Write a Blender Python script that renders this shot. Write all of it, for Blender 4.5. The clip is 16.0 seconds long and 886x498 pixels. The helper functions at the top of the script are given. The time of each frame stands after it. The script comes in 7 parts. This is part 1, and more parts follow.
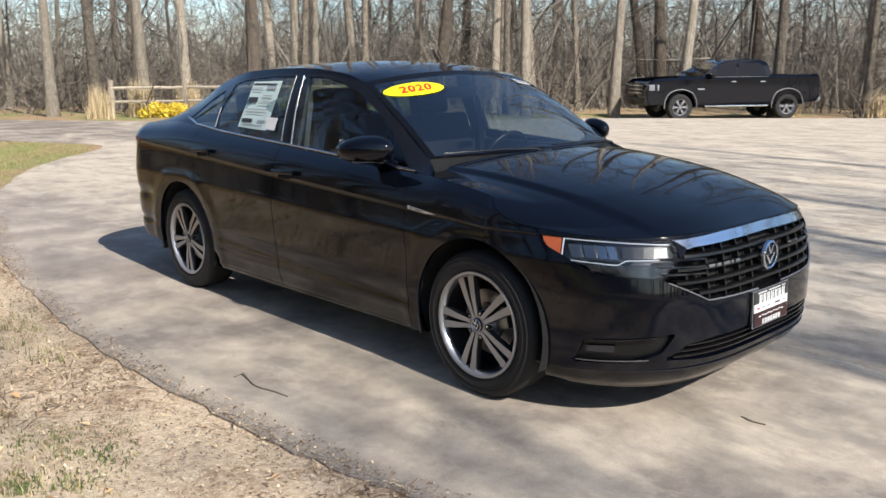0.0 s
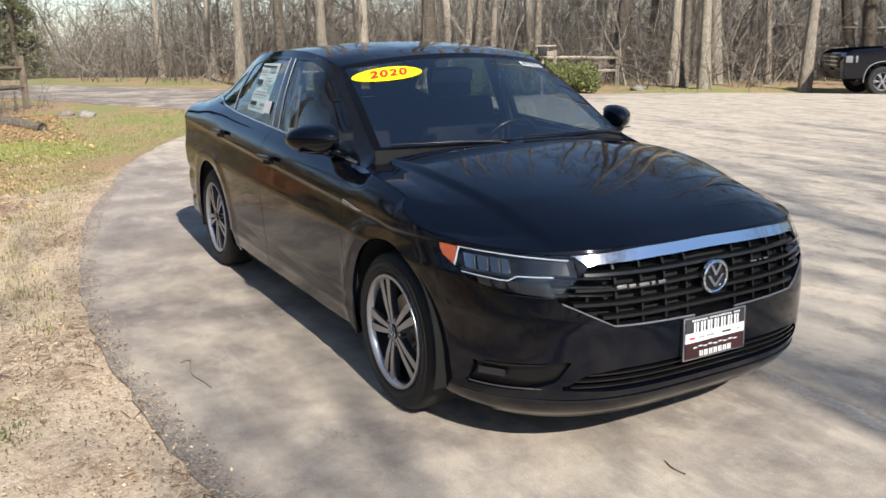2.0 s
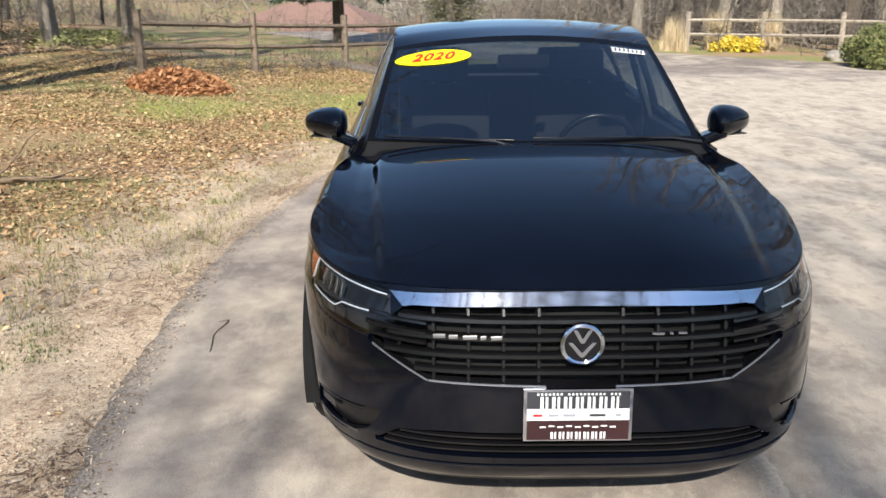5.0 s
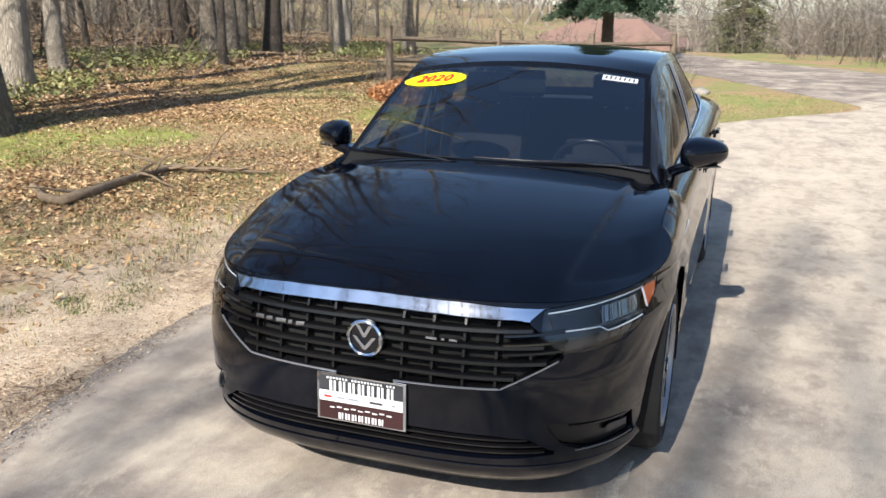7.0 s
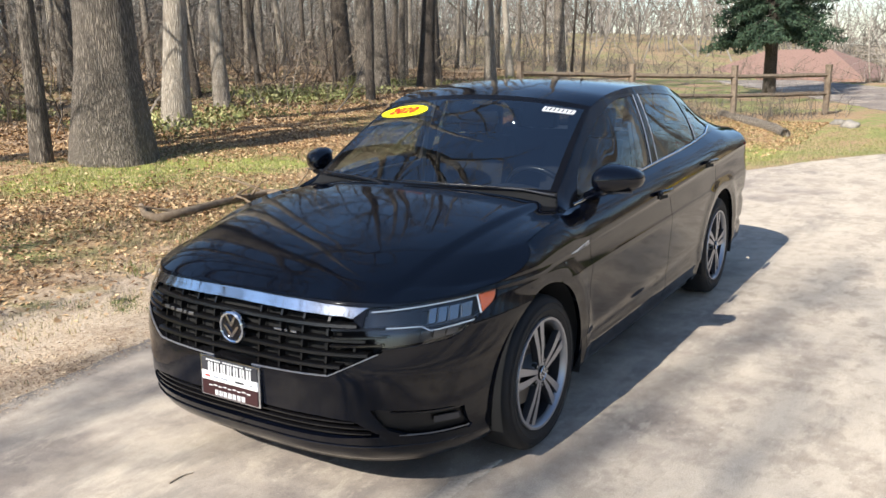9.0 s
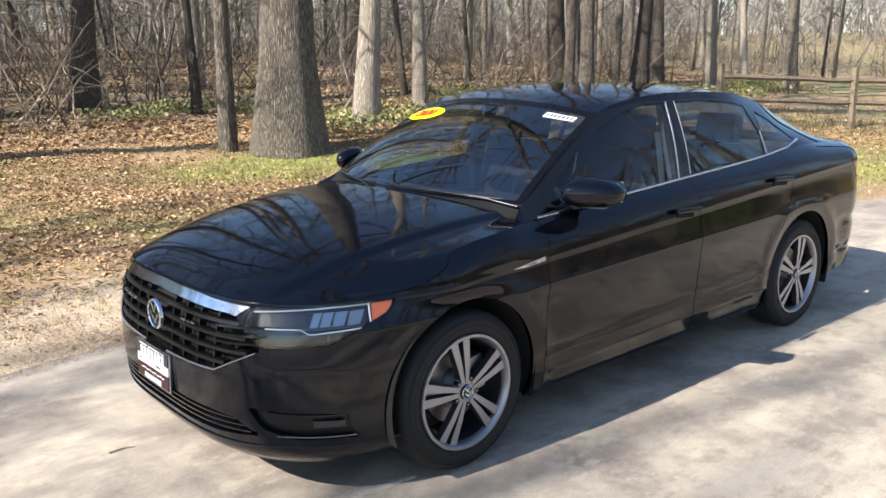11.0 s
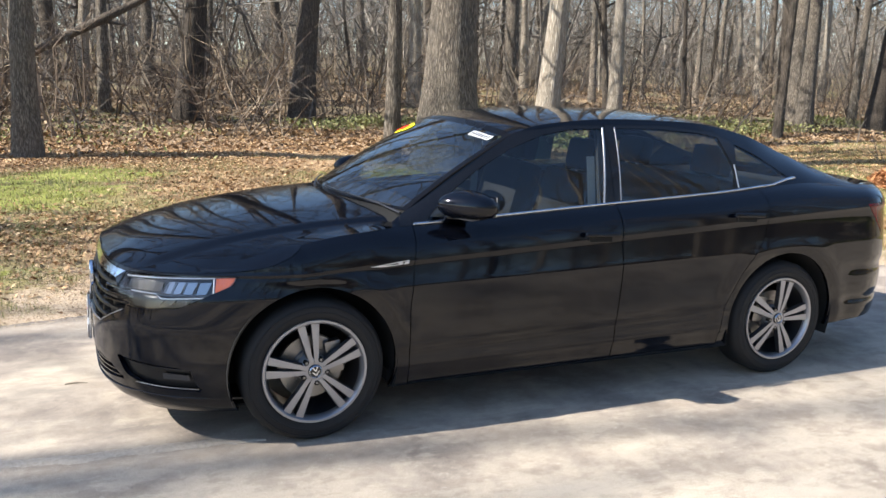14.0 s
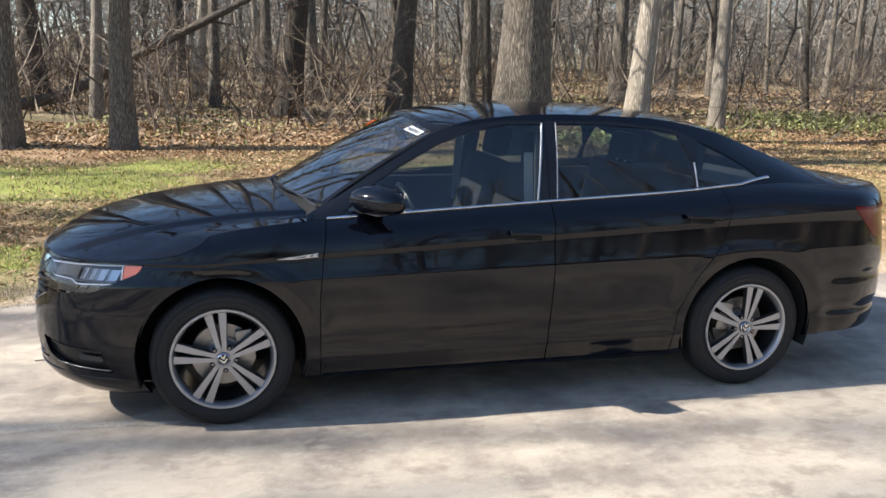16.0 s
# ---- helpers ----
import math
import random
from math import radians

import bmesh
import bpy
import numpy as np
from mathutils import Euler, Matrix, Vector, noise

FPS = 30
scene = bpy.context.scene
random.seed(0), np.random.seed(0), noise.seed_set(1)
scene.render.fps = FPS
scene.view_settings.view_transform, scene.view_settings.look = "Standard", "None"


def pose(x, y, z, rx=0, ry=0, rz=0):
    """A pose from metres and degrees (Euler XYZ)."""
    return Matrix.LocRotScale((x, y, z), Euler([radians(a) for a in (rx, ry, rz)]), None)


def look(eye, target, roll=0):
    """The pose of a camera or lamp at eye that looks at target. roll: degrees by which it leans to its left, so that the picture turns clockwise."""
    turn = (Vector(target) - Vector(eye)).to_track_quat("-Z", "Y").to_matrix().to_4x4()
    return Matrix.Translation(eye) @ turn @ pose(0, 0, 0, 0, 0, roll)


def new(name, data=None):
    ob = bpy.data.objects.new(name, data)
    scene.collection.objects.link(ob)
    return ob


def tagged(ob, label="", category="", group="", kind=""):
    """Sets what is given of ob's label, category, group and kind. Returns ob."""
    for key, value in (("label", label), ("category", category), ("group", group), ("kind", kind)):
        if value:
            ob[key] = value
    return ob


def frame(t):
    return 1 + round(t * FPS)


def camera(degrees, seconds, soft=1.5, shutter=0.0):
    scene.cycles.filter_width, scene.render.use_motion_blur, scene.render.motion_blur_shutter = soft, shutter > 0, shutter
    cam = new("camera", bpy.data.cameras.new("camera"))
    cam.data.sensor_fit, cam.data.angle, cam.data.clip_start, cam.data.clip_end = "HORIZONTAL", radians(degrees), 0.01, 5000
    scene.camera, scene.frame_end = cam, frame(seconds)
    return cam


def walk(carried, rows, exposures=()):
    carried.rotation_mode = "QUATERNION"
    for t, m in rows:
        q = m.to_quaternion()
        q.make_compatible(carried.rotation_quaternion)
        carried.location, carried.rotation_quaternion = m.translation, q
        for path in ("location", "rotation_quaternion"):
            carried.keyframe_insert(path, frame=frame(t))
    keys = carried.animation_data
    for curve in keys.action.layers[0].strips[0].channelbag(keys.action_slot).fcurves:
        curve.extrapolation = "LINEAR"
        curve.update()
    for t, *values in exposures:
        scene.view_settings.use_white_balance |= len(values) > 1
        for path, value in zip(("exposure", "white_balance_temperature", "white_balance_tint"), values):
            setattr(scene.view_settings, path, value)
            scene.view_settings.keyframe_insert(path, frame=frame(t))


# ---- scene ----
cam = camera(55.3, 16.0, shutter=0.25)
PATH = [
    (0, (3.825, -3.382, 1.428), (2.397, -2.047, 1.007), -0.4),
    (0.5, (4.029, -3.142, 1.445), (2.504, -1.921, 1.021), 1.0),
    (1, (4.074, -2.881, 1.442), (2.485, -1.758, 0.983), 1.0),
    (1.5, (4.101, -2.624, 1.483), (2.486, -1.548, 0.997), 0.3),
    (2, (4.289, -2.285, 1.489), (2.599, -1.332, 1.003), -0.7),
    (2.5, (4.388, -1.994, 1.478), (2.668, -1.116, 0.959), -0.4),
    (3, (4.455, -1.692, 1.534), (2.706, -0.912, 0.958), 1.2),
    (3.5, (4.596, -1.314, 1.539), (2.762, -0.757, 0.967), 0.4),
    (4, (4.541, -1.009, 1.544), (2.671, -0.63, 0.947), -0.8),
    (4.2, (4.502, -0.899, 1.55), (2.617, -0.58, 0.964), -0.6),
    (6.3, (4.399, 0.597, 1.618), (2.546, 0.107, 1.048), -0.9),
    (6.5, (4.416, 0.759, 1.613), (2.573, 0.222, 1.054), -0.7),
    (7, (4.489, 1.082, 1.632), (2.677, 0.426, 1.096), 0.1),
    (7.5, (4.424, 1.424, 1.614), (2.687, 0.577, 1.099), 0.6),
    (8, (4.443, 1.792, 1.619), (2.756, 0.84, 1.122), 0.2),
    (8.2, (4.481, 1.905, 1.624), (2.802, 0.932, 1.141), -0.2),
    (10.3, (3.818, 2.939, 1.651), (2.385, 1.612, 1.218), -1.0),
    (10.5, (3.727, 3.042, 1.651), (2.359, 1.647, 1.222), -0.9),
    (11, (3.467, 3.175, 1.631), (2.189, 1.703, 1.183), -0.7),
    (11.5, (3.2, 3.265, 1.65), (1.977, 1.751, 1.188), 0.3),
    (12, (2.913, 3.416, 1.623), (1.814, 1.813, 1.149), -0.1),
    (12.5, (2.776, 3.663, 1.628), (1.752, 2.008, 1.168), 0.2),
    (13, (2.585, 3.894, 1.642), (1.627, 2.193, 1.209), 2.4),
    (13.5, (2.344, 4.101, 1.604), (1.511, 2.328, 1.201), 1.5),
    (14, (2.267, 4.341, 1.609), (1.48, 2.545, 1.215), 1.5),
    (14.5, (2.125, 4.55, 1.619), (1.361, 2.748, 1.207), 2.8),
    (15, (1.819, 4.721, 1.605), (1.129, 2.89, 1.189), 3.2),
    (15.5, (1.562, 4.66, 1.604), (1.017, 2.785, 1.171), 2.2),
    (16, (1.286, 4.655, 1.63), (0.804, 2.758, 1.218), 1.1),
]
walk(cam, [(t, look(eye, target, roll)) for t, eye, target, roll in PATH],
     [(0, 0.70), (4, 0.70), (6.5, 0.92), (8, 0.9), (11, 1.2), (12.5, 1.3), (14, 1.28), (16, 1.2)])

# ---- world, sun ----
SUN_EL, SUN_AZ = radians(37.5), radians(-6.0)   # azimuth measured from +x towards +y
world = bpy.data.worlds.new("world")
scene.world = world
world.use_nodes = True
wn = world.node_tree.nodes
sky = wn.new("ShaderNodeTexSky")
sky.sky_type = "NISHITA"
sky.sun_disc = False
sky.sun_elevation = SUN_EL
sky.sun_rotation = radians(90) - SUN_AZ
sky.air_density, sky.dust_density, sky.ozone_density = 1.0, 0.6, 3.5
wn["Background"].inputs["Strength"].default_value = 0.108
world.node_tree.links.new(sky.outputs[0], wn["Background"].inputs[0])
sun_data = bpy.data.lights.new("sun", "SUN")
sun_data.energy, sun_data.angle, sun_data.color = 4.9, radians(0.55), (1.0, 0.95, 0.875)
sun = new("sun", sun_data)
to_sun = Vector((math.cos(SUN_EL) * math.cos(SUN_AZ), math.cos(SUN_EL) * math.sin(SUN_AZ), math.sin(SUN_EL)))
sun.matrix_world = look(to_sun * 60, (0, 0, 0))



# ---- materials ----
def material(name, rough=0.6, metal=0.0, colour=(0.5, 0.5, 0.5)):
    m = bpy.data.materials.new(name)
    m.use_nodes = True
    b = m.node_tree.nodes["Principled BSDF"]
    b.inputs["Roughness"].default_value = rough
    b.inputs["Metallic"].default_value = metal
    b.inputs["Base Color"].default_value = (*colour, 1)
    return m


def link(m, a, b):
    m.node_tree.links.new(a, b)


def bsdf(m):
    return m.node_tree.nodes["Principled BSDF"]


def coords(m, scale=(1, 1, 1), kind="Object"):
    """World-like coordinates, stretched by scale."""
    n = m.node_tree.nodes
    tc, mp = n.new("ShaderNodeTexCoord"), n.new("ShaderNodeMapping")
    mp.inputs["Scale"].default_value = scale
    link(m, tc.outputs[kind], mp.inputs[0])
    return mp.outputs[0]


def fractal(m, vec, scale, detail=5.0, rough=0.6):
    t = m.node_tree.nodes.new("ShaderNodeTexNoise")
    t.inputs["Scale"].default_value, t.inputs["Detail"].default_value, t.inputs["Roughness"].default_value = scale, detail, rough
    if vec is not None:
        link(m, vec, t.inputs["Vector"])
    return t.outputs["Fac"]


def ramp(m, fac, stops):
    r = m.node_tree.nodes.new("ShaderNodeValToRGB")
    e = r.color_ramp.elements
    while len(e) < len(stops):
        e.new(0.5)
    for el, (p, c) in zip(e, stops):
        el.position = p
        el.color = (*c, 1) if len(c) == 3 else c
    link(m, fac, r.inputs[0])
    return r.outputs[0]


def grey(m, fac, lo, hi, a=0.0, b=1.0):
    """Maps fac from lo..hi to a..b, clamped."""
    r = m.node_tree.nodes.new("ShaderNodeMapRange")
    for k, v in zip((1, 2, 3, 4), (lo, hi, a, b)):
        r.inputs[k].default_value = v
    link(m, fac, r.inputs[0])
    return r.outputs[0]


def mixed(m, fac, a, b, mode="MIX"):
    x = m.node_tree.nodes.new("ShaderNodeMix")
    x.data_type, x.blend_type = "RGBA", mode
    for sock, v in ((x.inputs[0], fac), (x.inputs[6], a), (x.inputs[7], b)):
        if isinstance(v, (int, float)):
            sock.default_value = v
        elif isinstance(v, tuple):
            sock.default_value = (*v, 1)
        else:
            link(m, v, sock)
    return x.outputs[2]


def times(m, a, b, op="MULTIPLY"):
    x = m.node_tree.nodes.new("ShaderNodeMath")
    x.operation = op
    for sock, v in zip(x.inputs, (a, b)):
        if isinstance(v, (int, float)):
            sock.default_value = v
        else:
            link(m, v, sock)
    return x.outputs[0]


def bump(m, height, strength=0.3, distance=0.01):
    b = m.node_tree.nodes.new("ShaderNodeBump")
    b.inputs["Strength"].default_value, b.inputs["Distance"].default_value = strength, distance
    link(m, height, b.inputs["Height"])
    link(m, b.outputs[0], bsdf(m).inputs["Normal"])


def attribute(m, name):
    a = m.node_tree.nodes.new("ShaderNodeAttribute")
    a.attribute_name = name
    return a.outputs["Fac"]


def random_of(m, island=False):
    if island:
        return m.node_tree.nodes.new("ShaderNodeNewGeometry").outputs["Random Per Island"]
    return m.node_tree.nodes.new("ShaderNodeObjectInfo").outputs["Random"]


def paint_asphalt():
    """Old asphalt, bleached and sanded over towards the lot, with grey wear and fine grit; tree shade painted into the
    far drive.
    """
    m = material("worn_asphalt", 0.92)
    v = coords(m)
    big, mid, small, fine = fractal(m, v, 0.28, 5, 0.6), fractal(m, v, 1.3, 7, 0.68), fractal(m, v, 9, 6, 0.7), fractal(m, v, 210, 3, 0.7)
    c = ramp(m, mid, [(0.28, (0.21, 0.177, 0.151)), (0.45, (0.305, 0.261, 0.225)), (0.58, (0.38, 0.329, 0.284)), (0.75, (0.475, 0.416, 0.36))])
    sep = m.node_tree.nodes.new("ShaderNodeSeparateXYZ")
    link(m, v, sep.inputs[0])
    lot = grey(m, sep.outputs["Y"], -0.8, 3.0)
    lot = times(m, lot, grey(m, sep.outputs["X"], -15, -9))
    # far drive darkened in its colour, in place of the tree shadows across it
    c = mixed(m, grey(m, sep.outputs["X"], -15.5, -12.5, 1.0, 0.0), c, mixed(m, 1.0, c, (0.74, 0.71, 0.69), "MULTIPLY"))
    c = mixed(m, times(m, grey(m, sep.outputs["X"], 0.2, 2.6), times(m, lot, -1.0), "ADD"), mixed(m, 1.0, c, (1.02, 1.01, 1.0), "MULTIPLY"), mixed(m, 1.0, c, (0.82, 0.82, 0.82), "MULTIPLY"))
    sanded = grey(m, times(m, times(m, big, mid, "ADD"), times(m, lot, 0.40), "ADD"), 0.98, 1.22)
    c = mixed(m, sanded, c, ramp(m, small, [(0.3, (0.46, 0.385, 0.295)), (0.7, (0.66, 0.57, 0.455))]))
    dust = fractal(m, v, 5.5, 8, 0.78)
    c = mixed(m, times(m, lot, grey(m, dust, 0.50, 0.64, 0.0, 0.6)), c, (0.65, 0.56, 0.44))
    c = mixed(m, times(m, lot, grey(m, dust, 0.36, 0.47, 0.55, 0.0)), c, (0.27, 0.22, 0.185))
    drift = fractal(m, coords(m, (0.8, 1.6, 1)), 2.1, 9, 0.72)
    c = mixed(m, times(m, grey(m, lot, 0.0, 1.0, 0.35, 1.0), grey(m, drift, 0.545, 0.585, 0.0, 0.55)), c, (0.69, 0.60, 0.475))
    fleck = times(m, drift, times(m, small, 0.30), "ADD")
    c = mixed(m, times(m, grey(m, lot, 0.0, 1.0, 0.55, 1.0), grey(m, fleck, 0.57, 0.645, 0.55, 0.0)), c, ramp(m, small, [(0.35, (0.25, 0.20, 0.155)), (0.65, (0.41, 0.34, 0.27))]))
    chips = fractal(m, v, 26, 4, 0.7)
    c = mixed(m, times(m, lot, grey(m, chips, 0.63, 0.67, 0.0, 0.7)), c, (0.72, 0.64, 0.52))
    stain = fractal(m, coords(m, (0.5, 1.4, 1)), 1.1, 6, 0.72)
    c = mixed(m, grey(m, stain, 0.56, 0.68, 0.0, 0.55), c, (0.19, 0.172, 0.155))
    c = mixed(m, grey(m, small, 0.3, 0.7, 0.0, 0.6), c, mixed(m, 1.0, c, (0.72, 0.71, 0.70), "MULTIPLY"))
    rim = grey(m, times(m, attribute(m, "edge"), grey(m, fractal(m, v, 9, 6, 0.75), 0.3, 0.7, -0.55, 0.35), "ADD"), 0.35, 0.95)
    coarse = ramp(m, fractal(m, v, 75, 3, 0.75), [(0.32, (0.08, 0.066, 0.053)), (0.5, (0.19, 0.16, 0.13)), (0.68, (0.46, 0.40, 0.335))])
    c = mixed(m, rim, c, coarse)
    grit = ramp(m, fine, [(0.3, (0.64, 0.63, 0.62)), (0.55, (1, 1, 1)), (0.75, (1.26, 1.25, 1.23))])
    c = mixed(m, 1.0, c, grit, "MULTIPLY")
    link(m, c, bsdf(m).inputs["Base Color"])
    bump(m, times(m, fractal(m, v, 160, 3, 0.7), times(m, small, 2.0), "ADD"), 0.35, 0.006)
    return m


def paint_ground():
    """Bare soil, leaf litter, thin grass and moss, by distance from the tarmac and by noise."""
    m = material("lawn_and_litter", 1.0)
    v = coords(m)
    big, mid, fine = fractal(m, v, 0.45, 5), fractal(m, v, 3.5, 6, 0.7), fractal(m, v, 38, 5, 0.75)
    sand = ramp(m, fine, [(0.25, (0.37, 0.265, 0.17)), (0.45, (0.49, 0.375, 0.255)), (0.58, (0.58, 0.455, 0.32)), (0.74, (0.68, 0.555, 0.405))])
    litter = ramp(m, fine, [(0.28, (0.10, 0.06, 0.03)), (0.45, (0.27, 0.165, 0.085)), (0.58, (0.40, 0.275, 0.15)), (0.72, (0.52, 0.40, 0.25))])
    grass = ramp(m, fine, [(0.3, (0.09, 0.11, 0.03)), (0.5, (0.20, 0.22, 0.06)), (0.7, (0.37, 0.35, 0.14))])
    moss = ramp(m, fine, [(0.3, (0.15, 0.17, 0.028)), (0.5, (0.25, 0.27, 0.05)), (0.68, (0.38, 0.36, 0.10))])
    turf = times(m, grey(m, big, 0.44, 0.60), grey(m, mid, 0.35, 0.6))
    c = mixed(m, times(m, turf, attribute(m, "turf")), litter, grass)
    edge = times(m, attribute(m, "sand"), grey(m, mid, 0.3, 0.75, 0.35, -0.35), "ADD")
    c = mixed(m, grey(m, edge, 0.35, 0.65), c, sand)
    mulch = times(m, grey(m, fractal(m, v, 1.9, 6, 0.7), 0.47, 0.60), attribute(m, "sand"))
    c = mixed(m, times(m, mulch, grey(m, fractal(m, v, 24, 5, 0.75), 0.34, 0.60)), c, ramp(m, fine, [(0.3, (0.115, 0.07, 0.042)), (0.5, (0.255, 0.165, 0.10)), (0.7, (0.42, 0.30, 0.19))]))
    pebble = fractal(m, v, 95, 2, 0.6)
    c = mixed(m, times(m, attribute(m, "sand"), grey(m, pebble, 0.60, 0.68, 0.0, 0.7)), c, (0.74, 0.66, 0.53))
    c = mixed(m, grey(m, times(m, attribute(m, "moss"), grey(m, mid, 0.3, 0.7, 0.3, -0.3), "ADD"), 0.4, 0.6), c, moss)
    wood = ramp(m, fine, [(0.3, (0.095, 0.065, 0.038)), (0.5, (0.235, 0.17, 0.097)), (0.7, (0.38, 0.295, 0.185))])
    wood = mixed(m, times(m, grey(m, big, 0.5, 0.62), grey(m, mid, 0.4, 0.6)), wood, ramp(m, fine, [(0.3, (0.10, 0.11, 0.03)), (0.7, (0.34, 0.34, 0.11))]))
    c = mixed(m, attribute(m, "wood"), c, wood)
    link(m, c, bsdf(m).inputs["Base Color"])
    bump(m, fine, 0.55, 0.02)
    return m


def paint_bark(name, dark, pale, scale=1.0):
    m = material(name, 0.95)
    v = coords(m, (17 * scale, 17 * scale, 1.7 * scale))
    r = m.node_tree.nodes.new("ShaderNodeTexVoronoi")
    r.feature = "DISTANCE_TO_EDGE"
    r.inputs["Scale"].default_value = 2.6
    warp = m.node_tree.nodes.new("ShaderNodeVectorMath")
    warp.operation = "ADD"
    nz = m.node_tree.nodes.new("ShaderNodeTexNoise")
    nz.inputs["Scale"].default_value = 2.2
    link(m, v, nz.inputs["Vector"])
    link(m, v, warp.inputs[0])
    link(m, nz.outputs["Color"], warp.inputs[1])
    link(m, warp.outputs[0], r.inputs["Vector"])
    ridge = times(m, grey(m, r.outputs["Distance"], 0.0, 0.30), grey(m, fractal(m, coords(m, (30 * scale, 30 * scale, 6 * scale)), 2.0, 4, 0.7), 0.25, 0.75, 0.45, 1.15))
    c = mixed(m, ridge, dark, pale)
    blot = fractal(m, coords(m, (1.5, 1.5, 0.8)), 1.6, 5)
    c = mixed(m, grey(m, blot, 0.45, 0.7, 0, 0.5), c, tuple(0.55 * a + 0.45 * b for a, b in zip(dark, pale)))
    tint = m.node_tree.nodes.new("ShaderNodeHueSaturation")
    link(m, grey(m, random_of(m), 0, 1, 0.62, 1.15), tint.inputs["Value"])
    link(m, c, tint.inputs["Color"])
    link(m, tint.outputs[0], bsdf(m).inputs["Base Color"])
    bump(m, ridge, 0.9, 0.03)
    return m


def paint_leaves(name, stops, rough=0.8):
    m = material(name, rough)
    link(m, ramp(m, random_of(m, True), stops), bsdf(m).inputs["Base Color"])
    return m


ASPHALT, GROUND = paint_asphalt(), paint_ground()
BARK_GREY = paint_bark("bark_grey", (0.075, 0.06, 0.045), (0.50, 0.425, 0.335))
BARK_PALE = paint_bark("bark_pale", (0.25, 0.21, 0.16), (0.62, 0.545, 0.445), 0.8)
BARK_DARK = paint_bark("bark_dark", (0.055, 0.043, 0.033), (0.23, 0.185, 0.14))
TWIG = material("twigs", 0.9, 0, (0.15, 0.115, 0.085))
SCRUB = paint_leaves("scrub_stems", [(0.0, (0.06, 0.048, 0.038)), (0.5, (0.15, 0.125, 0.10)), (1.0, (0.31, 0.27, 0.22))])
THICKET = paint_leaves("thicket_stems", [(0.0, (0.05, 0.034, 0.024)), (0.5, (0.13, 0.094, 0.066)), (1.0, (0.30, 0.235, 0.165))])
FAR_STEM = paint_leaves("far_stems", [(0.0, (0.07, 0.060, 0.050)), (0.5, (0.155, 0.135, 0.112)), (1.0, (0.33, 0.29, 0.24))])
BRUSH = paint_leaves("brush_stems", [(0.0, (0.045, 0.036, 0.028)), (0.5, (0.105, 0.086, 0.068)), (1.0, (0.22, 0.185, 0.145))])
DRY_LEAF = paint_leaves("dry_leaves", [(0.0, (0.095, 0.048, 0.024)), (0.3, (0.28, 0.155, 0.070)), (0.7, (0.47, 0.30, 0.148)), (1.0, (0.67, 0.49, 0.28))])
CRUMB = paint_leaves("crumbs", [(0.0, (0.085, 0.05, 0.030)), (0.45, (0.21, 0.13, 0.075)), (0.75, (0.48, 0.35, 0.21)), (1.0, (0.66, 0.53, 0.36))])
GRIT = paint_leaves("loose_grit", [(0.0, (0.04, 0.036, 0.032)), (0.6, (0.13, 0.115, 0.10)), (1.0, (0.34, 0.30, 0.26))])
COVER_LEAF = paint_leaves("cover_leaves", [(0.0, (0.11, 0.12, 0.035)), (0.5, (0.22, 0.235, 0.075)), (1.0, (0.40, 0.36, 0.17))])
GREEN_LEAF = paint_leaves("green_leaves", [(0.0, (0.05, 0.075, 0.022)), (0.6, (0.115, 0.145, 0.045)), (1.0, (0.24, 0.25, 0.09))])
GRASS_LEAF = paint_leaves("grass_blades", [(0.0, (0.09, 0.105, 0.03)), (0.5, (0.20, 0.205, 0.065)), (1.0, (0.44, 0.38, 0.19))])

from mathutils.geometry import delaunay_2d_cdt


# ---- mesh helpers ----
def mesh_of(name, verts, faces, mat=None, smooth=True):
    me = bpy.data.meshes.new(name)
    verts = np.asarray(verts, np.float32).reshape(-1, 3)
    sizes = [len(f) for f in faces] if not isinstance(faces, np.ndarray) else [faces.shape[1]] * len(faces)
    flat = np.concatenate([np.asarray(f) for f in faces]) if not isinstance(faces, np.ndarray) else faces.ravel()
    me.vertices.add(len(verts))
    me.vertices.foreach_set("co", verts.ravel())
    me.loops.add(len(flat))
    me.loops.foreach_set("vertex_index", flat.astype(np.int32))
    me.polygons.add(len(sizes))
    me.polygons.foreach_set("loop_start", np.r_[0, np.cumsum(sizes)[:-1]].astype(np.int32))
    me.update(calc_edges=True)
    if mat is not None:
        me.materials.append(mat)
    me.polygons.foreach_set("use_smooth", np.full(len(me.polygons), smooth))
    me.validate()
    return me


def child(name, me, parent, label=""):
    ob = new(name, me)
    ob.parent = parent
    return tagged(ob, label) if label else ob


def curve_through(points, n):
    """n points along a smooth curve through the given ones (Catmull-Rom)."""
    p = np.array(points, float)
    p = np.vstack([2 * p[0] - p[1], p, 2 * p[-1] - p[-2]])
    out = []
    m = len(p) - 3
    for u in np.linspace(0, m, n):
        i = min(int(u), m - 1)
        t = u - i
        a, b, c, d = p[i:i + 4]
        out.append(0.5 * (2 * b + (c - a) * t + (2 * a - 5 * b + 4 * c - d) * t * t + (3 * b - a - 3 * c + d) * t ** 3))
    return np.array(out)


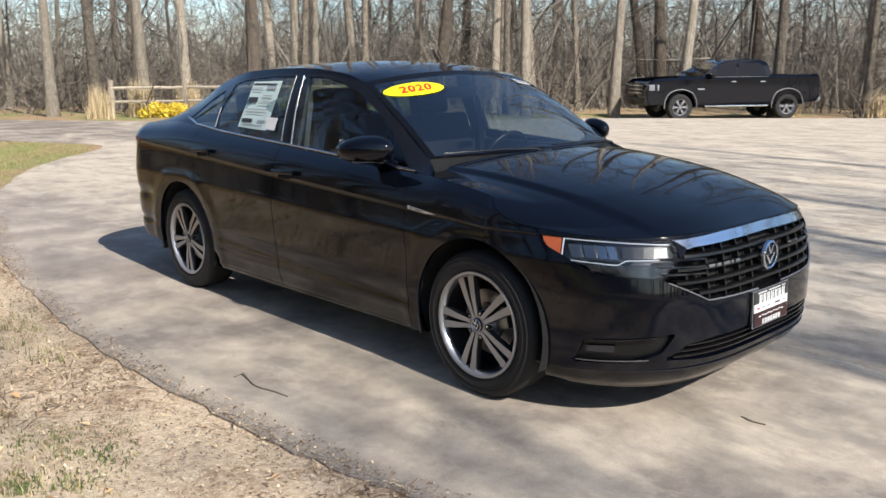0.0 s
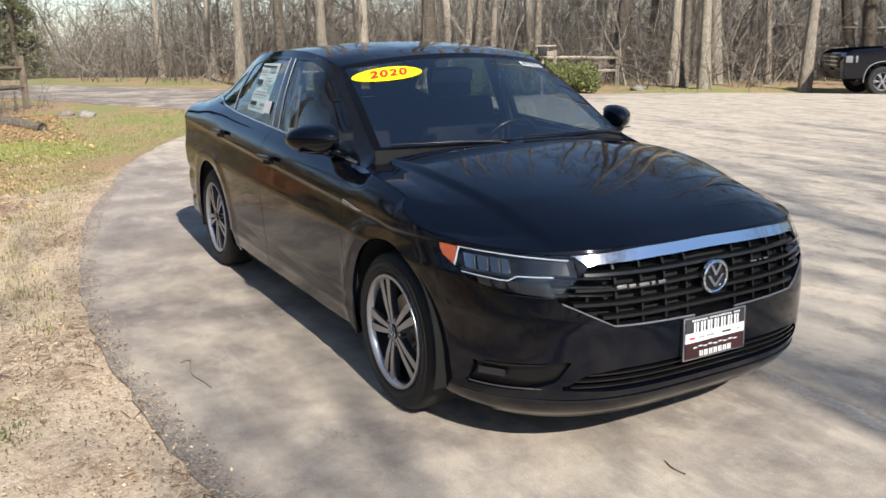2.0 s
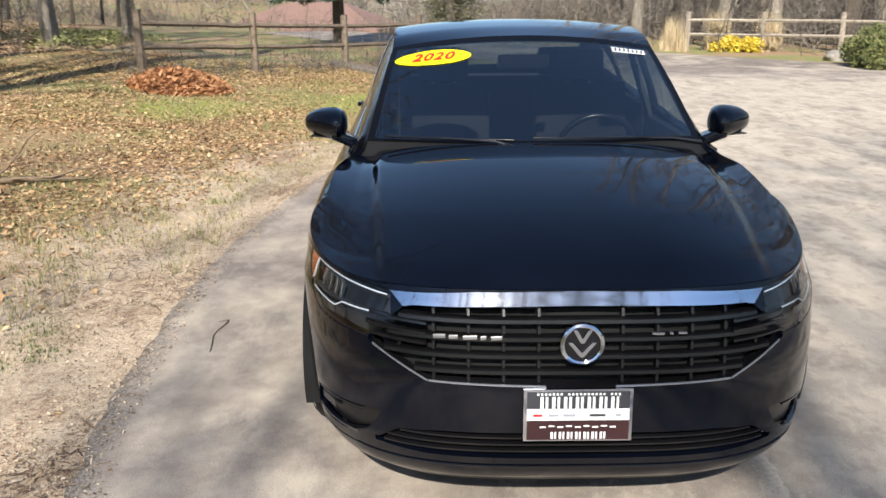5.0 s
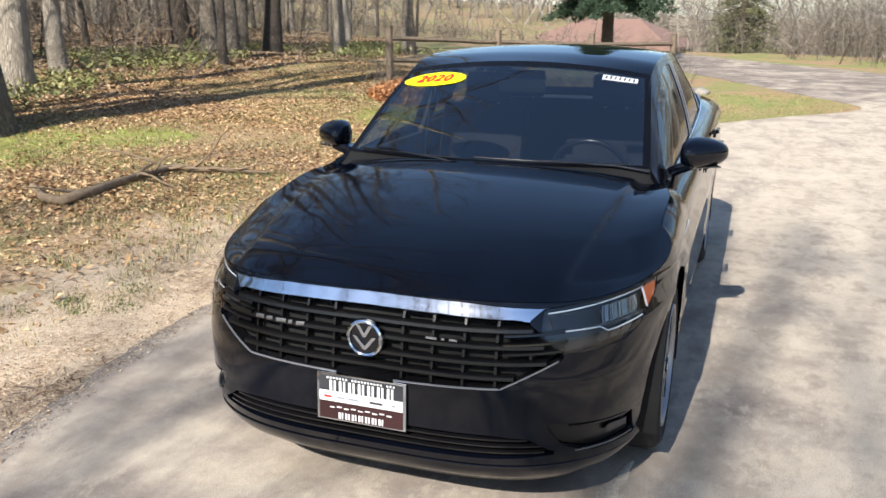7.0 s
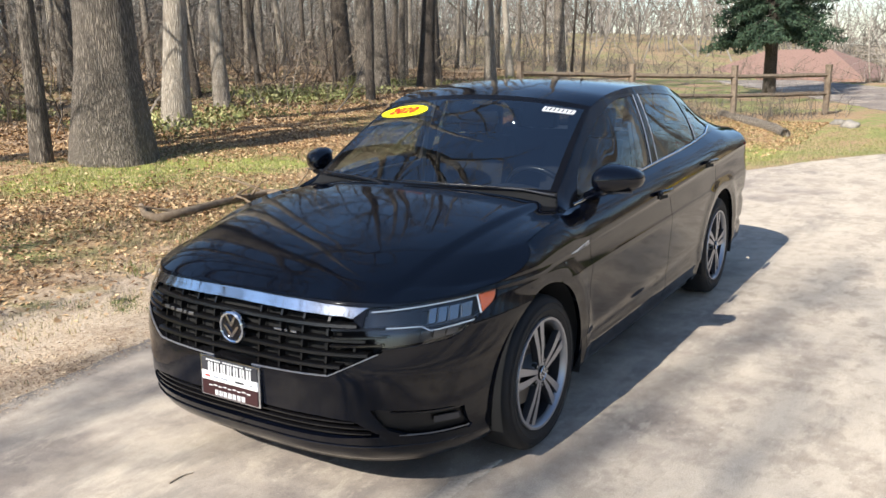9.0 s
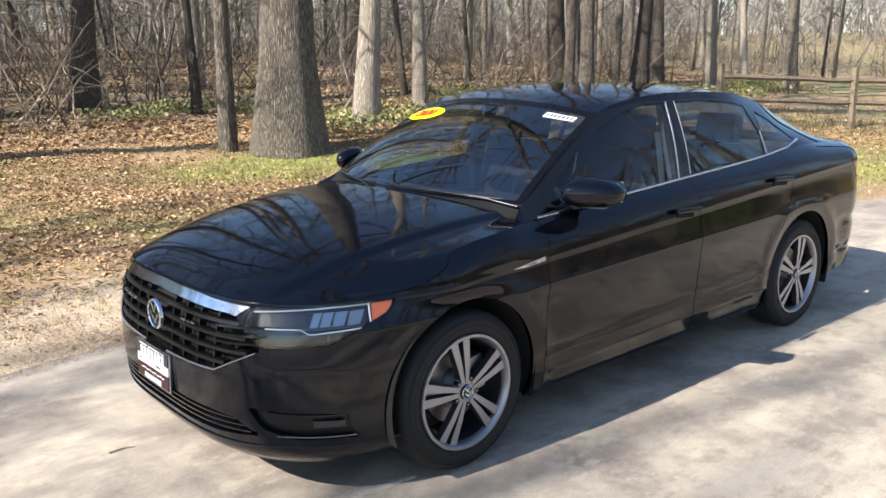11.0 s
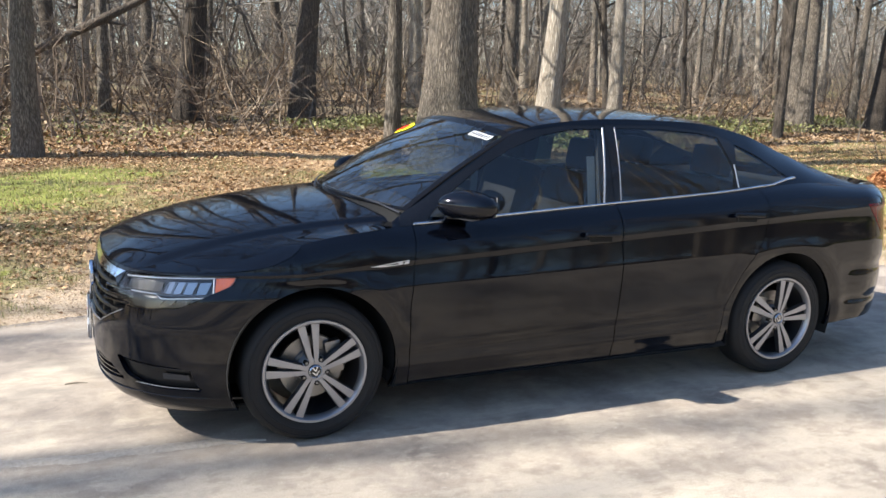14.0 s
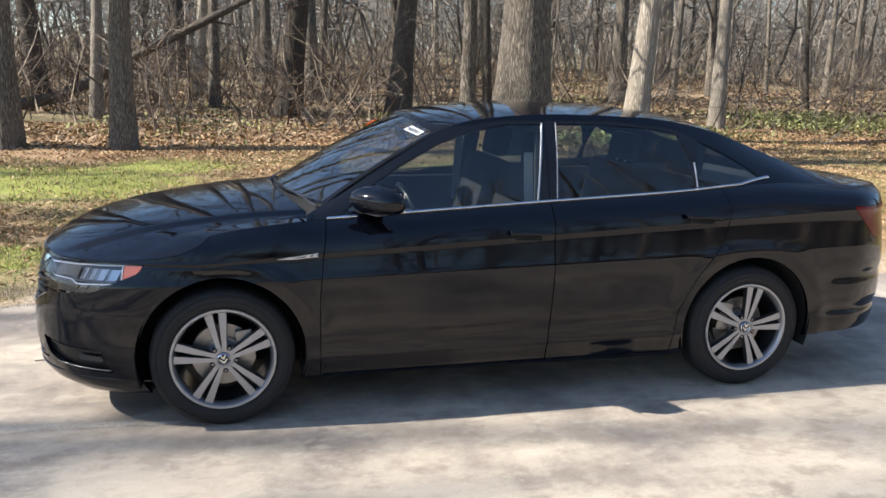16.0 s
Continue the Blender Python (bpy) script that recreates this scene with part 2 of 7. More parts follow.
def tube(pts, radii, sides, verts, faces):
    """Adds a tapered tube along pts to verts and faces."""
    pts = np.asarray(pts, float)
    d = np.gradient(pts, axis=0)
    d /= np.linalg.norm(d, axis=1)[:, None] + 1e-9
    ref = np.array([1.0, 0.2, 0.1]) if abs(d[0][2]) > 0.8 else np.array([0.0, 0.1, 1.0])
    base = len(verts)
    a = np.arange(sides) * 2 * math.pi / sides
    for p, t, r in zip(pts, d, radii):
        u = np.cross(t, ref)
        u /= np.linalg.norm(u) + 1e-9
        w = np.cross(t, u)
        verts.extend(p + r * (np.cos(k) * u + np.sin(k) * w) for k in a)
    for i in range(len(pts) - 1):
        for j in range(sides):
            k = (j + 1) % sides
            faces.append((base + i * sides + j, base + i * sides + k, base + (i + 1) * sides + k, base + (i + 1) * sides + j))


# ---- lie of the land ----
LOT_EDGE = [(16, -0.6), (8, -1.1), (4, -1.35), (2.5, -1.55), (1.2, -1.74), (-0.4, -1.82), (-1.9, -1.7), (-3.4, -1.45), (-5.2, -1.0),
            (-6.6, -0.6), (-7.9, -0.1), (-9.2, 0.55), (-10.5, 1.5), (-11.7, 2.55), (-12.6, 2.95), (-13.6, 2.75), (-15.4, 1.9), (-20, -0.1), (-27, -3.4), (-38, -9)]
FAR_EDGE = [(-39, -5), (-29, 0.9), (-23.5, 4.3), (-19.5, 7.2), (-15.4, 10.9), (-13.4, 13.2), (-11.4, 15.3), (-8.9, 17.5), (-6.7, 19.35), (-4.2, 21.3), (0, 23.8), (10, 26.5), (22, 25), (30, 12), (16, -0.6)]
edge_near, edge_far = curve_through(LOT_EDGE, 260), curve_through(FAR_EDGE, 120)
OUTLINE = np.vstack([edge_near, edge_far[:-1]])


def signed_edge(x, y):
    """Distance from the tarmac's edge, for arrays: negative on the tarmac."""
    x, y = np.atleast_1d(np.asarray(x, float)), np.atleast_1d(np.asarray(y, float))
    ring_ = OUTLINE if len(x) < 40 or np.ptp(x) < 60 else OUTLINE[::3]
    a, b = ring_, np.roll(ring_, -1, axis=0)
    best = np.full(x.shape, 1e9)
    inside = np.zeros(x.shape, bool)
    for (ax, ay), (bx, by) in zip(a, b):
        ex, ey = bx - ax, by - ay
        t = np.clip(((x - ax) * ex + (y - ay) * ey) / (ex * ex + ey * ey + 1e-12), 0, 1)
        best = np.minimum(best, np.hypot(x - ax - t * ex, y - ay - t * ey))
        if abs(ey) > 1e-9:
            inside ^= ((ay > y) != (by > y)) & (x < ax + (y - ay) / ey * ex)
    return np.where(inside, -best, best)


def soil_noise(x, y):
    return 0.5 * np.sin(0.9 * x + 1.3 * np.sin(0.5 * y)) * np.cos(0.8 * y + 0.7) + 0.3 * np.sin(2.3 * x + 1.1 * y) * np.sin(1.9 * y - 0.6 * x)


def lot_z(x, y):
    """The tarmac's own fall, away to the fence."""
    return -0.007 * np.maximum(0, np.asarray(y, float) - 4) * np.clip((-12.0 - np.asarray(x, float)) / 2.5, 0, 1)


def land(x, y, d=None):
    """Height of the ground at arrays x, y."""
    x, y = np.atleast_1d(np.asarray(x, float)), np.atleast_1d(np.asarray(y, float))
    d = signed_edge(x, y) if d is None else d
    z = lot_z(x, y)
    off = np.clip(d, 0, 200)
    south = np.clip((-y + 1.5 + 0.15 * x) / 6, 0, 1)
    z = z + south * (0.045 * np.minimum(off, 12) + 0.06 * np.clip(off - 12, 0, 50))
    z = z + (1 - south) * -0.012 * np.minimum(off, 40)
    z = z - (1 - south) * 0.055 * np.minimum(off, 4.5) * np.clip((x + 14.5) / 2, 0, 1)
    z = z - 0.075 * np.clip(-38 - x, 0, 36) * np.clip((y + 40) / 25, 0, 1)
    return z + np.minimum(off, 3) / 3 * 0.06 * soil_noise(x, y) - 0.012


def level(x, y):
    return float(land([x], [y])[0])


MOSS = ((-2.3, -6.7, 2.2), (3.6, -6.6, 2.6), (-3.9, -5.9, 1.3), (6.0, -7.2, 3.0), (-8.0, -4.0, 1.8), (-9.8, -1.4, 2.2), (4.6, -4.4, 1.2), (3.5, -2.9, 1.1), (2.2, -7.6, 1.4))


def ground_sheet():
    def axis(lo, hi, fine_lo, fine_hi, step):
        mid = np.arange(fine_lo, fine_hi + 1e-6, step)
        up, down = [], []
        v, s = fine_hi, step
        while v < hi:
            s *= 1.16
            v += s
            up.append(min(v, hi))
        v, s = fine_lo, step
        while v > lo:
            s *= 1.16
            v -= s
            down.append(max(v, lo))
        return np.array(down[::-1] + list(mid) + up)
    xs, ys = axis(-900, 900, -14, 5, 0.2), axis(-900, 900, -11, 4, 0.2)
    X, Y = np.meshgrid(xs, ys)
    d = signed_edge(X.ravel(), Y.ravel())
    z = land(X.ravel(), Y.ravel(), d)
    z = np.where(d < -0.3, z - 0.12, np.where(d < 0.12, np.minimum(z, -0.006), z))
    rng = np.random.default_rng(5)
    z += np.where((d > 0.1) & (d < 30), rng.normal(0, 0.008, z.shape), 0)
    nx, ny = len(xs), len(ys)
    i = np.arange(nx * ny).reshape(ny, nx)
    f = np.stack([i[:-1, :-1], i[:-1, 1:], i[1:, 1:], i[1:, :-1]], -1).reshape(-1, 4)
    me = mesh_of("ground", np.stack([X.ravel(), Y.ravel(), z], 1), f, GROUND)
    x, y = X.ravel(), Y.ravel()
    near = np.clip(1.25 - d / 1.7, 0, 1) * (x > -7.5) * np.clip((x + 7.5) / 4, 0, 1) * np.clip((3.5 - x) / 1.6, 0.15, 1)
    moss = np.zeros(len(x))
    for cx, cy, r in MOSS:
        moss = np.maximum(moss, np.clip(1.2 - np.hypot(x - cx, (y - cy) * 1.5) / r, 0, 1))
    woods = np.clip((d - 8.0) / 5, 0, 1)
    turf = np.clip(1.1 - np.abs(d - 2.2) / 4.5, 0.12, 1)
    turf = np.maximum(turf, 1.7 * np.clip((-6.5 - x) / 3, 0, 1) * np.clip((10 - d) / 4, 0, 1))
    woods = woods * np.where((x < -7) & (y < -9) & (y > -40), 0.4, 1)
    turf = np.where((x < -7) & (y < -9) & (y > -40), 1.3, turf)
    woods = woods * np.where((x < -24) & (y > -14) & (y < 6), 0.15, 1)
    turf = np.where((x < -24) & (y > -14) & (y < 6), 2.5, turf)
    for key, val in (("sand", near), ("moss", moss), ("wood", woods), ("turf", turf)):
        me.attributes.new(key, "FLOAT", "POINT").data.foreach_set("value", val.astype(np.float32))
    return tagged(new("ground", me), "sandy soil with leaf litter, thin grass and moss", kind="structure")


def tarmac():
    """The drive and turning lot: one slab with a crumbled edge."""
    rng = np.random.default_rng(8)
    ring = OUTLINE
    # resample to short steps
    seg = np.linalg.norm(np.roll(ring, -1, 0) - ring, axis=1)
    pts = []
    for p, q, s in zip(ring, np.roll(ring, -1, 0), seg):
        k = max(1, int(s / (0.07 if abs(p[0]) < 9 and p[1] < 2 else 0.6)))
        pts += [p + (q - p) * j / k for j in range(k)]
    pts = np.array(pts)
    nrm = np.roll(pts, -1, 0) - np.roll(pts, 1, 0)
    nrm = np.stack([nrm[:, 1], -nrm[:, 0]], 1) / (np.linalg.norm(nrm, axis=1)[:, None] + 1e-9)
    wob = rng.normal(0, 1, len(pts))
    wob = 0.008 * wob + 0.03 * np.convolve(np.r_[wob, wob, wob], np.ones(25) / 5, "same")[len(pts):2 * len(pts)] * 0.5
    pts = pts + nrm * wob[:, None]
    gx, gy = np.meshgrid(np.arange(-38, 29, 1.5), np.arange(-9, 28, 1.5))
    gx, gy = gx.ravel() + 0.13, gy.ravel() + 0.07
    inner = signed_edge(gx, gy) < -0.6
    near = (np.abs(pts[:, 0]) < 9) & (pts[:, 1] < 2)
    side_ = np.sign(np.median(signed_edge(*(pts + nrm * 0.1)[near].T)))
    ring_in = np.vstack([pts[near][::2] - side_ * nrm[near][::2] * q for q in (0.09, 0.22)])
    every = [Vector((float(a), float(b))) for a, b in pts] + [Vector((float(a), float(b))) for a, b in zip(gx[inner], gy[inner])] + [Vector((float(a), float(b))) for a, b in ring_in]
    n = len(pts)
    v2, _, f2, _, _, _ = delaunay_2d_cdt(every, [], [list(range(n))], 1, 1e-5)
    bm = bmesh.new()
    vs = [bm.verts.new((v.x, v.y, float(lot_z(v.x, v.y)))) for v in v2]
    for f in f2:
        bm.faces.new([vs[k] for k in f])
    rim = [e for e in bm.edges if e.is_boundary]
    ext = bmesh.ops.extrude_edge_only(bm, edges=rim)
    for v in ext["geom"]:
        if isinstance(v, bmesh.types.BMVert):
            v.co.z -= 0.14
    bmesh.ops.recalc_face_normals(bm, faces=bm.faces[:])
    me = bpy.data.meshes.new("road")
    bm.to_mesh(me)
    bm.free()
    at = np.array([v.co for v in me.vertices])
    worn = np.clip(1 + signed_edge(at[:, 0], at[:, 1]) / 0.2, 0, 1) * np.clip((at[:, 0] + 2) / 2, 0.3, 1)
    me.attributes.new("edge", "FLOAT", "POINT").data.foreach_set("value", worn.astype(np.float32))
    me.materials.append(ASPHALT)
    return tagged(new("road", me), "worn pale asphalt drive with a crumbled edge", kind="structure")


ground_sheet()
tarmac()


# ---- trees ----
def bough(rng, start, way, length, r, steps, droop=0.0, wander=0.25):
    pts, p, d = [np.array(start, float)], np.array(start, float), np.array(way, float)
    for _ in range(steps):
        d = d + rng.normal(0, wander, 3) * 0.5 + (0, 0, droop)
        d /= np.linalg.norm(d)
        p = p + d * length / steps
        pts.append(p)
    return np.array(pts), r * np.linspace(1, 0.25, steps + 1)


def bare_tree_meshes(seed, height, r, sides, bark, limbs=11, low=0.35, flare=1.5, twigs=5, fork=False):
    """A leafless tree: the trunk and, apart, its crown of limbs, branches and twigs."""
    rng = np.random.default_rng(seed)
    n = 12
    crook = 1.9 if r < 0.3 else 1.0
    lean = rng.normal(0, 0.018 * crook, 2)
    h = np.linspace(0, 1, n) ** 1.2
    bend = rng.normal(0, 0.010 * crook * height, (3, 2))
    line = np.array([[lean[0] * t * height + bend[0, 0] * math.sin(3 * t) * t + bend[1, 0] * math.sin(6 * t) * t * 0.5,
                      lean[1] * t * height + bend[0, 1] * math.sin(3 * t) * t + bend[1, 1] * math.sin(7 * t) * t * 0.5, t * height] for t in h])
    line[0, 2] = -0.3
    rad = r * (1 - 0.82 * h)
    rad[0] *= flare
    rad[1] *= 1 + (flare - 1) * 0.25
    tv, tf, cv, cf = [], [], [], []
    tube(line, rad, sides, tv, tf)
    tv = [v if i >= sides * 3 else v + np.array([1, 1, 0]) * rng.normal(0, 0.05 * r, 3) for i, v in enumerate(tv)]

    def at(t):
        k = np.interp(t, h, np.arange(n))
        i = min(int(k), n - 2)
        return line[i] + (line[i + 1] - line[i]) * (k - i), np.interp(t, h, rad)

    def branch(start, way, length, rr, depth):
        pts, ra = bough(rng, start, way, length, rr, 5 if depth == 0 else 4, 0.05, 0.42)
        tube(pts, ra, 5 if depth == 0 else 3, cv, cf)
        if depth == 2:
            return
        for _ in range(twigs if depth else twigs + 1):
            k = rng.uniform(0.25, 1.0)
            i = min(int(k * (len(pts) - 1)), len(pts) - 2)
            p = pts[i] + (pts[i + 1] - pts[i]) * (k * (len(pts) - 1) - i)
            d = pts[i + 1] - pts[i]
            d = d / np.linalg.norm(d) + rng.normal(0, 0.6, 3) + (0, 0, 0.15)
            branch(p, d / np.linalg.norm(d), length * rng.uniform(0.35, 0.6), max(rr * rng.uniform(0.3, 0.5), 0.006), depth + 1)

    for k in range(limbs):
        t = low + (0.97 - low) * (k + rng.uniform(0, 0.8)) / limbs
        p, rr = at(t)
        a = k * 2.4 + rng.normal(0, 0.5)
        up = rng.uniform(0.35, 1.1)
        way = np.array([math.cos(a), math.sin(a), up])
        branch(p, way / np.linalg.norm(way), height * rng.uniform(0.16, 0.34) * (1.15 - 0.6 * t), rr * rng.uniform(0.35, 0.6), 0)
    return mesh_of("trunk", tv, tf, bark), mesh_of("crown", cv, cf, bark if bark is not BARK_PALE else TWIG)


TREE_KINDS = []
for seed, height, r, bark, low in ((1, 19, 0.20, BARK_GREY, 0.30), (2, 16, 0.15, BARK_PALE, 0.34), (3, 21, 0.24, BARK_DARK, 0.30), (4, 15, 0.11, BARK_GREY, 0.22),
                                   (5, 13, 0.085, BARK_DARK, 0.15), (6, 18, 0.17, BARK_PALE, 0.38), (7, 11, 0.06, BARK_GREY, 0.12)):
    TREE_KINDS.append((r, bare_tree_meshes(seed, height, r, 9, bark, 11, low)))
BIG_TREE = bare_tree_meshes(21, 23, 0.36, 16, BARK_GREY, 13, 0.26, 1.85)


def tree(x, y, kind, size=1.0, turn=0.0, label="", meshes=None, lean=(0, 0)):
    base = new("tree")
    trunk, crown = meshes or TREE_KINDS[kind][1]
    child("trunk", trunk, base)
    child("crown", crown, base)
    base.matrix_world = pose(x, y, level(x, y) - 0.03, lean[0], lean[1], turn) @ Matrix.Diagonal((size, size, size, 1))
    tint = ("grey-barked", "pale-barked", "dark-barked", "slim grey-barked", "thin dark-barked", "tall pale-barked", "sapling-thin grey")[kind] if meshes is None else "stout rough-barked"
    return tagged(base, label or f"leafless {tint} tree in early spring", "tree", "bare trees round the drive")


tree(-3.05, -7.75, 0, 1.0, 20, "stout old tree with deeply furrowed grey bark", BIG_TREE)
# the trees of the lawn's edge: x, y, kind, size
for x, y, k, s in ((-2.35, -8.35, 3, 1.05), (-6.1, -10.05, 5, 1.2), (-9.0, -11.9, 1, 1.0), (-2.5, -14.8, 2, 1.05), (0.0, -14.9, 2, 1.0), (2.9, -9.6, 0, 0.85),
                   (4.6, -9.7, 0, 0.95), (3.9, -14.0, 5, 0.7), (-4.2, -13.2, 4, 1.1), (1.6, -16.5, 3, 1.1), (-0.9, -18.5, 0, 1.0), (5.5, -17, 2, 0.9),
                   (-12.4, -10.4, 4, 1.1), (-15.0, -12.5, 0, 1.0), (-17.6, -12.2, 2, 0.95), (-19.5, -11.0, 1, 1.1), (-21.5, -9.5, 0, 0.9)):
    tree(x, y, k, s, (x * 131 + y * 57) % 360)
def by_truck(a, b):
    """In front of, under or close round the parked truck."""
    k = min(max(((a - 3.8) * -14.45 + (b + 3.4) * 26.2) / 895.2, 0), 1.07)
    return math.hypot(a - 3.8 + 14.45 * k, b + 3.4 - 26.2 * k) < 4.0


# woods behind: scattered, denser away from the lawn
rng = np.random.default_rng(11)
spots = []
while len(spots) < 150:
    x, y = rng.uniform(-45, 26), rng.uniform(-44, 46)
    d = float(signed_edge([x], [y])[0])
    south = y < -1
    if d < (9.5 if south else 2.5) or d > 34 or (x > 5 and -14 < y < 27) or (-36 < x < -22 and -13 < y < 4) or (-21 < x < -6 and -9 < y < 4) or by_truck(x, y):
        continue
    if any(math.hypot(x - a, y - b) < 1.5 for a, b in spots):
        continue
    spots.append((x, y))
for x, y in spots:
    tree(x, y, int(rng.choice([0, 1, 2, 3, 4, 5, 6], p=[.14, .13, .12, .2, .18, .09, .14])), rng.uniform(0.85, 1.2), rng.uniform(0, 360), lean=(rng.normal(0, 2), rng.normal(0, 2)))
# slim trees on the rise behind the lawn
more = 0
while more < 22:
    x, y = rng.uniform(-40, -7), rng.uniform(-36, -14)
    if any(math.hypot(x - a, y - b) < 1.4 for a, b in spots):
        continue
    spots.append((x, y))
    more += 1
    tree(x, y, int(rng.choice([1, 3, 4, 6], p=[.1, .3, .3, .3])), rng.uniform(0.85, 1.2), rng.uniform(0, 360), lean=(rng.normal(0, 2), rng.normal(0, 2)))
# the trees sunwards of the drive, whose shadows streak it
for x, y, k, s in ((24, -6.5, 0, 1.05), (27, -2.5, 2, 1.0), (25.5, 1.0, 5, 1.1), (30, 4.0, 0, 1.1), (33, -5, 2, 1.05), (28.5, 8.0, 1, 1.2), (36, 1.5, 0, 1.2), (34, 9.5, 2, 1.1), (40, 5.5, 0, 1.2),
                   (38, -8, 5, 1.2), (31.5, 13.5, 0, 1.1), (22.5, -10, 3, 1.2), (43, -1.5, 2, 1.15), (29, -9.5, 0, 1.1),
                   (15.5, -0.9, 3, 1.0), (18.5, 0.4, 4, 1.1), (19.5, -2.9, 3, 1.1), (16.5, -4.8, 4, 1.2), (14.5, 2.4, 6, 1.2), (20.5, 3.6, 3, 1.15), (17.0, 5.8, 4, 1.2), (13.5, -6.4, 6, 1.3),
                   (23.5, 1.0, 0, 1.15), (26.5, 2.6, 0, 1.2), (23.0, 4.6, 2, 1.1), (18.2, 1.9, 0, 0.85)):
    tree(x, y, k, s, (x * 77 + y * 31) % 360)


def brush(name, label, count, seed, near, far, tall, keep, span=(-60, 30, -70, 62), mat=None, slim=1.0, twigs=9):
    """Thin leafless stems and saplings, uncountable, turned and sized copies of a few dozen joined into one mesh."""
    r = np.random.default_rng(seed)
    kinds = []
    for _ in range(30):
        v, f = [], []
        pts, ra = bough(r, (0, 0, 0), (r.normal(0, 0.22), r.normal(0, 0.22), 1), 1.0, slim * (0.0040 + 0.006 * r.uniform(0.4, 1.3)), 4, 0.02, 0.55)
        tube(pts, ra, 3, v, f)
        for _ in range(twigs):
            i = r.integers(1, 5)
            w = (r.normal(0, 0.9), r.normal(0, 0.9), r.uniform(-0.15, 0.9))
            p2, r2 = bough(r, pts[i], np.array(w) / np.linalg.norm(w), r.uniform(0.18, 0.5), max(ra[i], 0.003 * slim) * 0.55, 2, 0.0, 0.55)
            tube(p2, r2, 3, v, f)
        kinds.append((np.array(v), np.array(f)))
    x, y = r.uniform(span[0], span[1], count * 9), r.uniform(span[2], span[3], count * 9)
    d = signed_edge(x, y)
    z = land(x, y, d)
    vs, fs, base, made = [], [], 0, 0
    for a, b, c, e in zip(x, y, z, d):
        if not (near(a, b) < e < far) or not keep(a, b) or made >= count:
            continue
        kv, kf = kinds[r.integers(0, 30)]
        h, t = tall * r.uniform(0.35, 1.3), r.uniform(0, 6.283)
        m = np.array([[math.cos(t), -math.sin(t), 0], [math.sin(t), math.cos(t), 0], [0, 0, 1]]) * h
        vs.append(kv @ m.T + (a, b, c - 0.1))
        fs.append(kf + base)
        base += len(kv)
        made += 1
    return tagged(new(name, mesh_of(name, np.vstack(vs), np.vstack(fs), mat or BRUSH, False)), label, "brush", kind="stuff")


def clear(a, b):
    return not by_truck(a, b) and not (a > 4 and -13 < b < 27) and not (-36 < a < -24 and -13 < b < 2) and not (-22 < a < -5 and -8 < b < 4)


brush("underbrush", "tangle of leafless grey-brown brush between the trees", 6200, 3, lambda a, b: 24.0 if -34 < a < -9 and -26 < b < -8 and math.sin(2.1 * a + b) < 0.75 else (9.0 if math.sin(1.9 * a) * math.sin(1.3 * b + 0.4 * a) > 0.1 else 15.0) if b < -2 else 2.0, 32, 2.1, clear)
brush("thicket", "dense thicket of bare brown stems at the wood's edge", 1000, 14, lambda a, b: 10.8 + 1.2 * math.sin(1.7 * a) + (1.6 if a < -2 else 0.0), 18.5, 2.2,
      lambda a, b: (a > -3.5 or math.sin(0.9 * a + 0.5 * b) > 0.55) and b < -8, (-24, 15, -30, -8), THICKET, 1.0, 8)
brush("fence_brush", "low dark tangle of bare stems along the lawn fence", 420, 9, lambda a, b: 0.4, 12, 0.75,
      lambda a, b: abs((a + 11.6) * -0.628 - (b + 5.9) * 0.778) < 0.75 and a < -11.0, (-18.2, -11.0, -6.8, -0.4))
brush("north_scrub", "dense grey-brown scrub of thin bare stems past the lot", 2600, 22, lambda a, b: 5.5, 30, 4.4,
      lambda a, b: a < -9 and b > 3 and not by_truck(a, b) and (a < -24 or b > 10), (-60, -9, 3, 58), SCRUB, 0.5, 11)
brush("far_woods", "dense leafless far woodland stems", 5000, 4, lambda a, b: 24 if b < -4 else 13, 60, 8.5, lambda a, b: clear(a, b) or a < -24, mat=FAR_STEM, slim=0.55)
brush("tree_line", "grey line of bare trees in the distance", 4600, 6, lambda a, b: 42, 150, 12.0, lambda a, b: a < 10 and (b < -8 or math.sin(7.3 * a + 2.9 * b) > -0.35), (-170, 10, -120, 130), FAR_STEM, 0.75, 7)


# ---- the sedan: paint and trim ----
def paint_gloss(name, colour, rough=0.08, metal=0.0, coat=1.0, fleck=0.0, spec=0.5):
    m = material(name, rough, metal, colour)
    b = bsdf(m)
    b.inputs["Coat Weight"].default_value, b.inputs["Coat Roughness"].default_value = coat, 0.03
    b.inputs["Specular IOR Level"].default_value = spec
    v = coords(m)
    if fleck:
        link(m, mixed(m, grey(m, fractal(m, v, 900, 2), 0.45, 0.75), colour, tuple(c * fleck for c in colour)), b.inputs["Base Color"])
    link(m, grey(m, fractal(m, v, 5, 4), 0.35, 0.75, rough, rough * 2.2), b.inputs["Roughness"])
    return m


PAINT = paint_gloss("black_paint", (0.0015, 0.0022, 0.0046), 0.036, 0.0, 0.0, 2.0, 0.42)
GLOSS = paint_gloss("gloss_black", (0.006, 0.006, 0.007), 0.06, 0.0, 0.0)
PLASTIC = material("black_plastic", 0.45, 0, (0.012, 0.012, 0.013))
SATIN = material("satin_black", 0.3, 0, (0.01, 0.01, 0.011))
FRIT = paint_gloss("bonded_edge", (0.004, 0.004, 0.005), 0.15, 0.0, 0.0, 0.0, 0.2)
SLAT = material("slat_black", 0.32, 0, (0.0045, 0.0045, 0.005))
DARK = material("dark_cavity", 0.9, 0, (0.004, 0.004, 0.004))
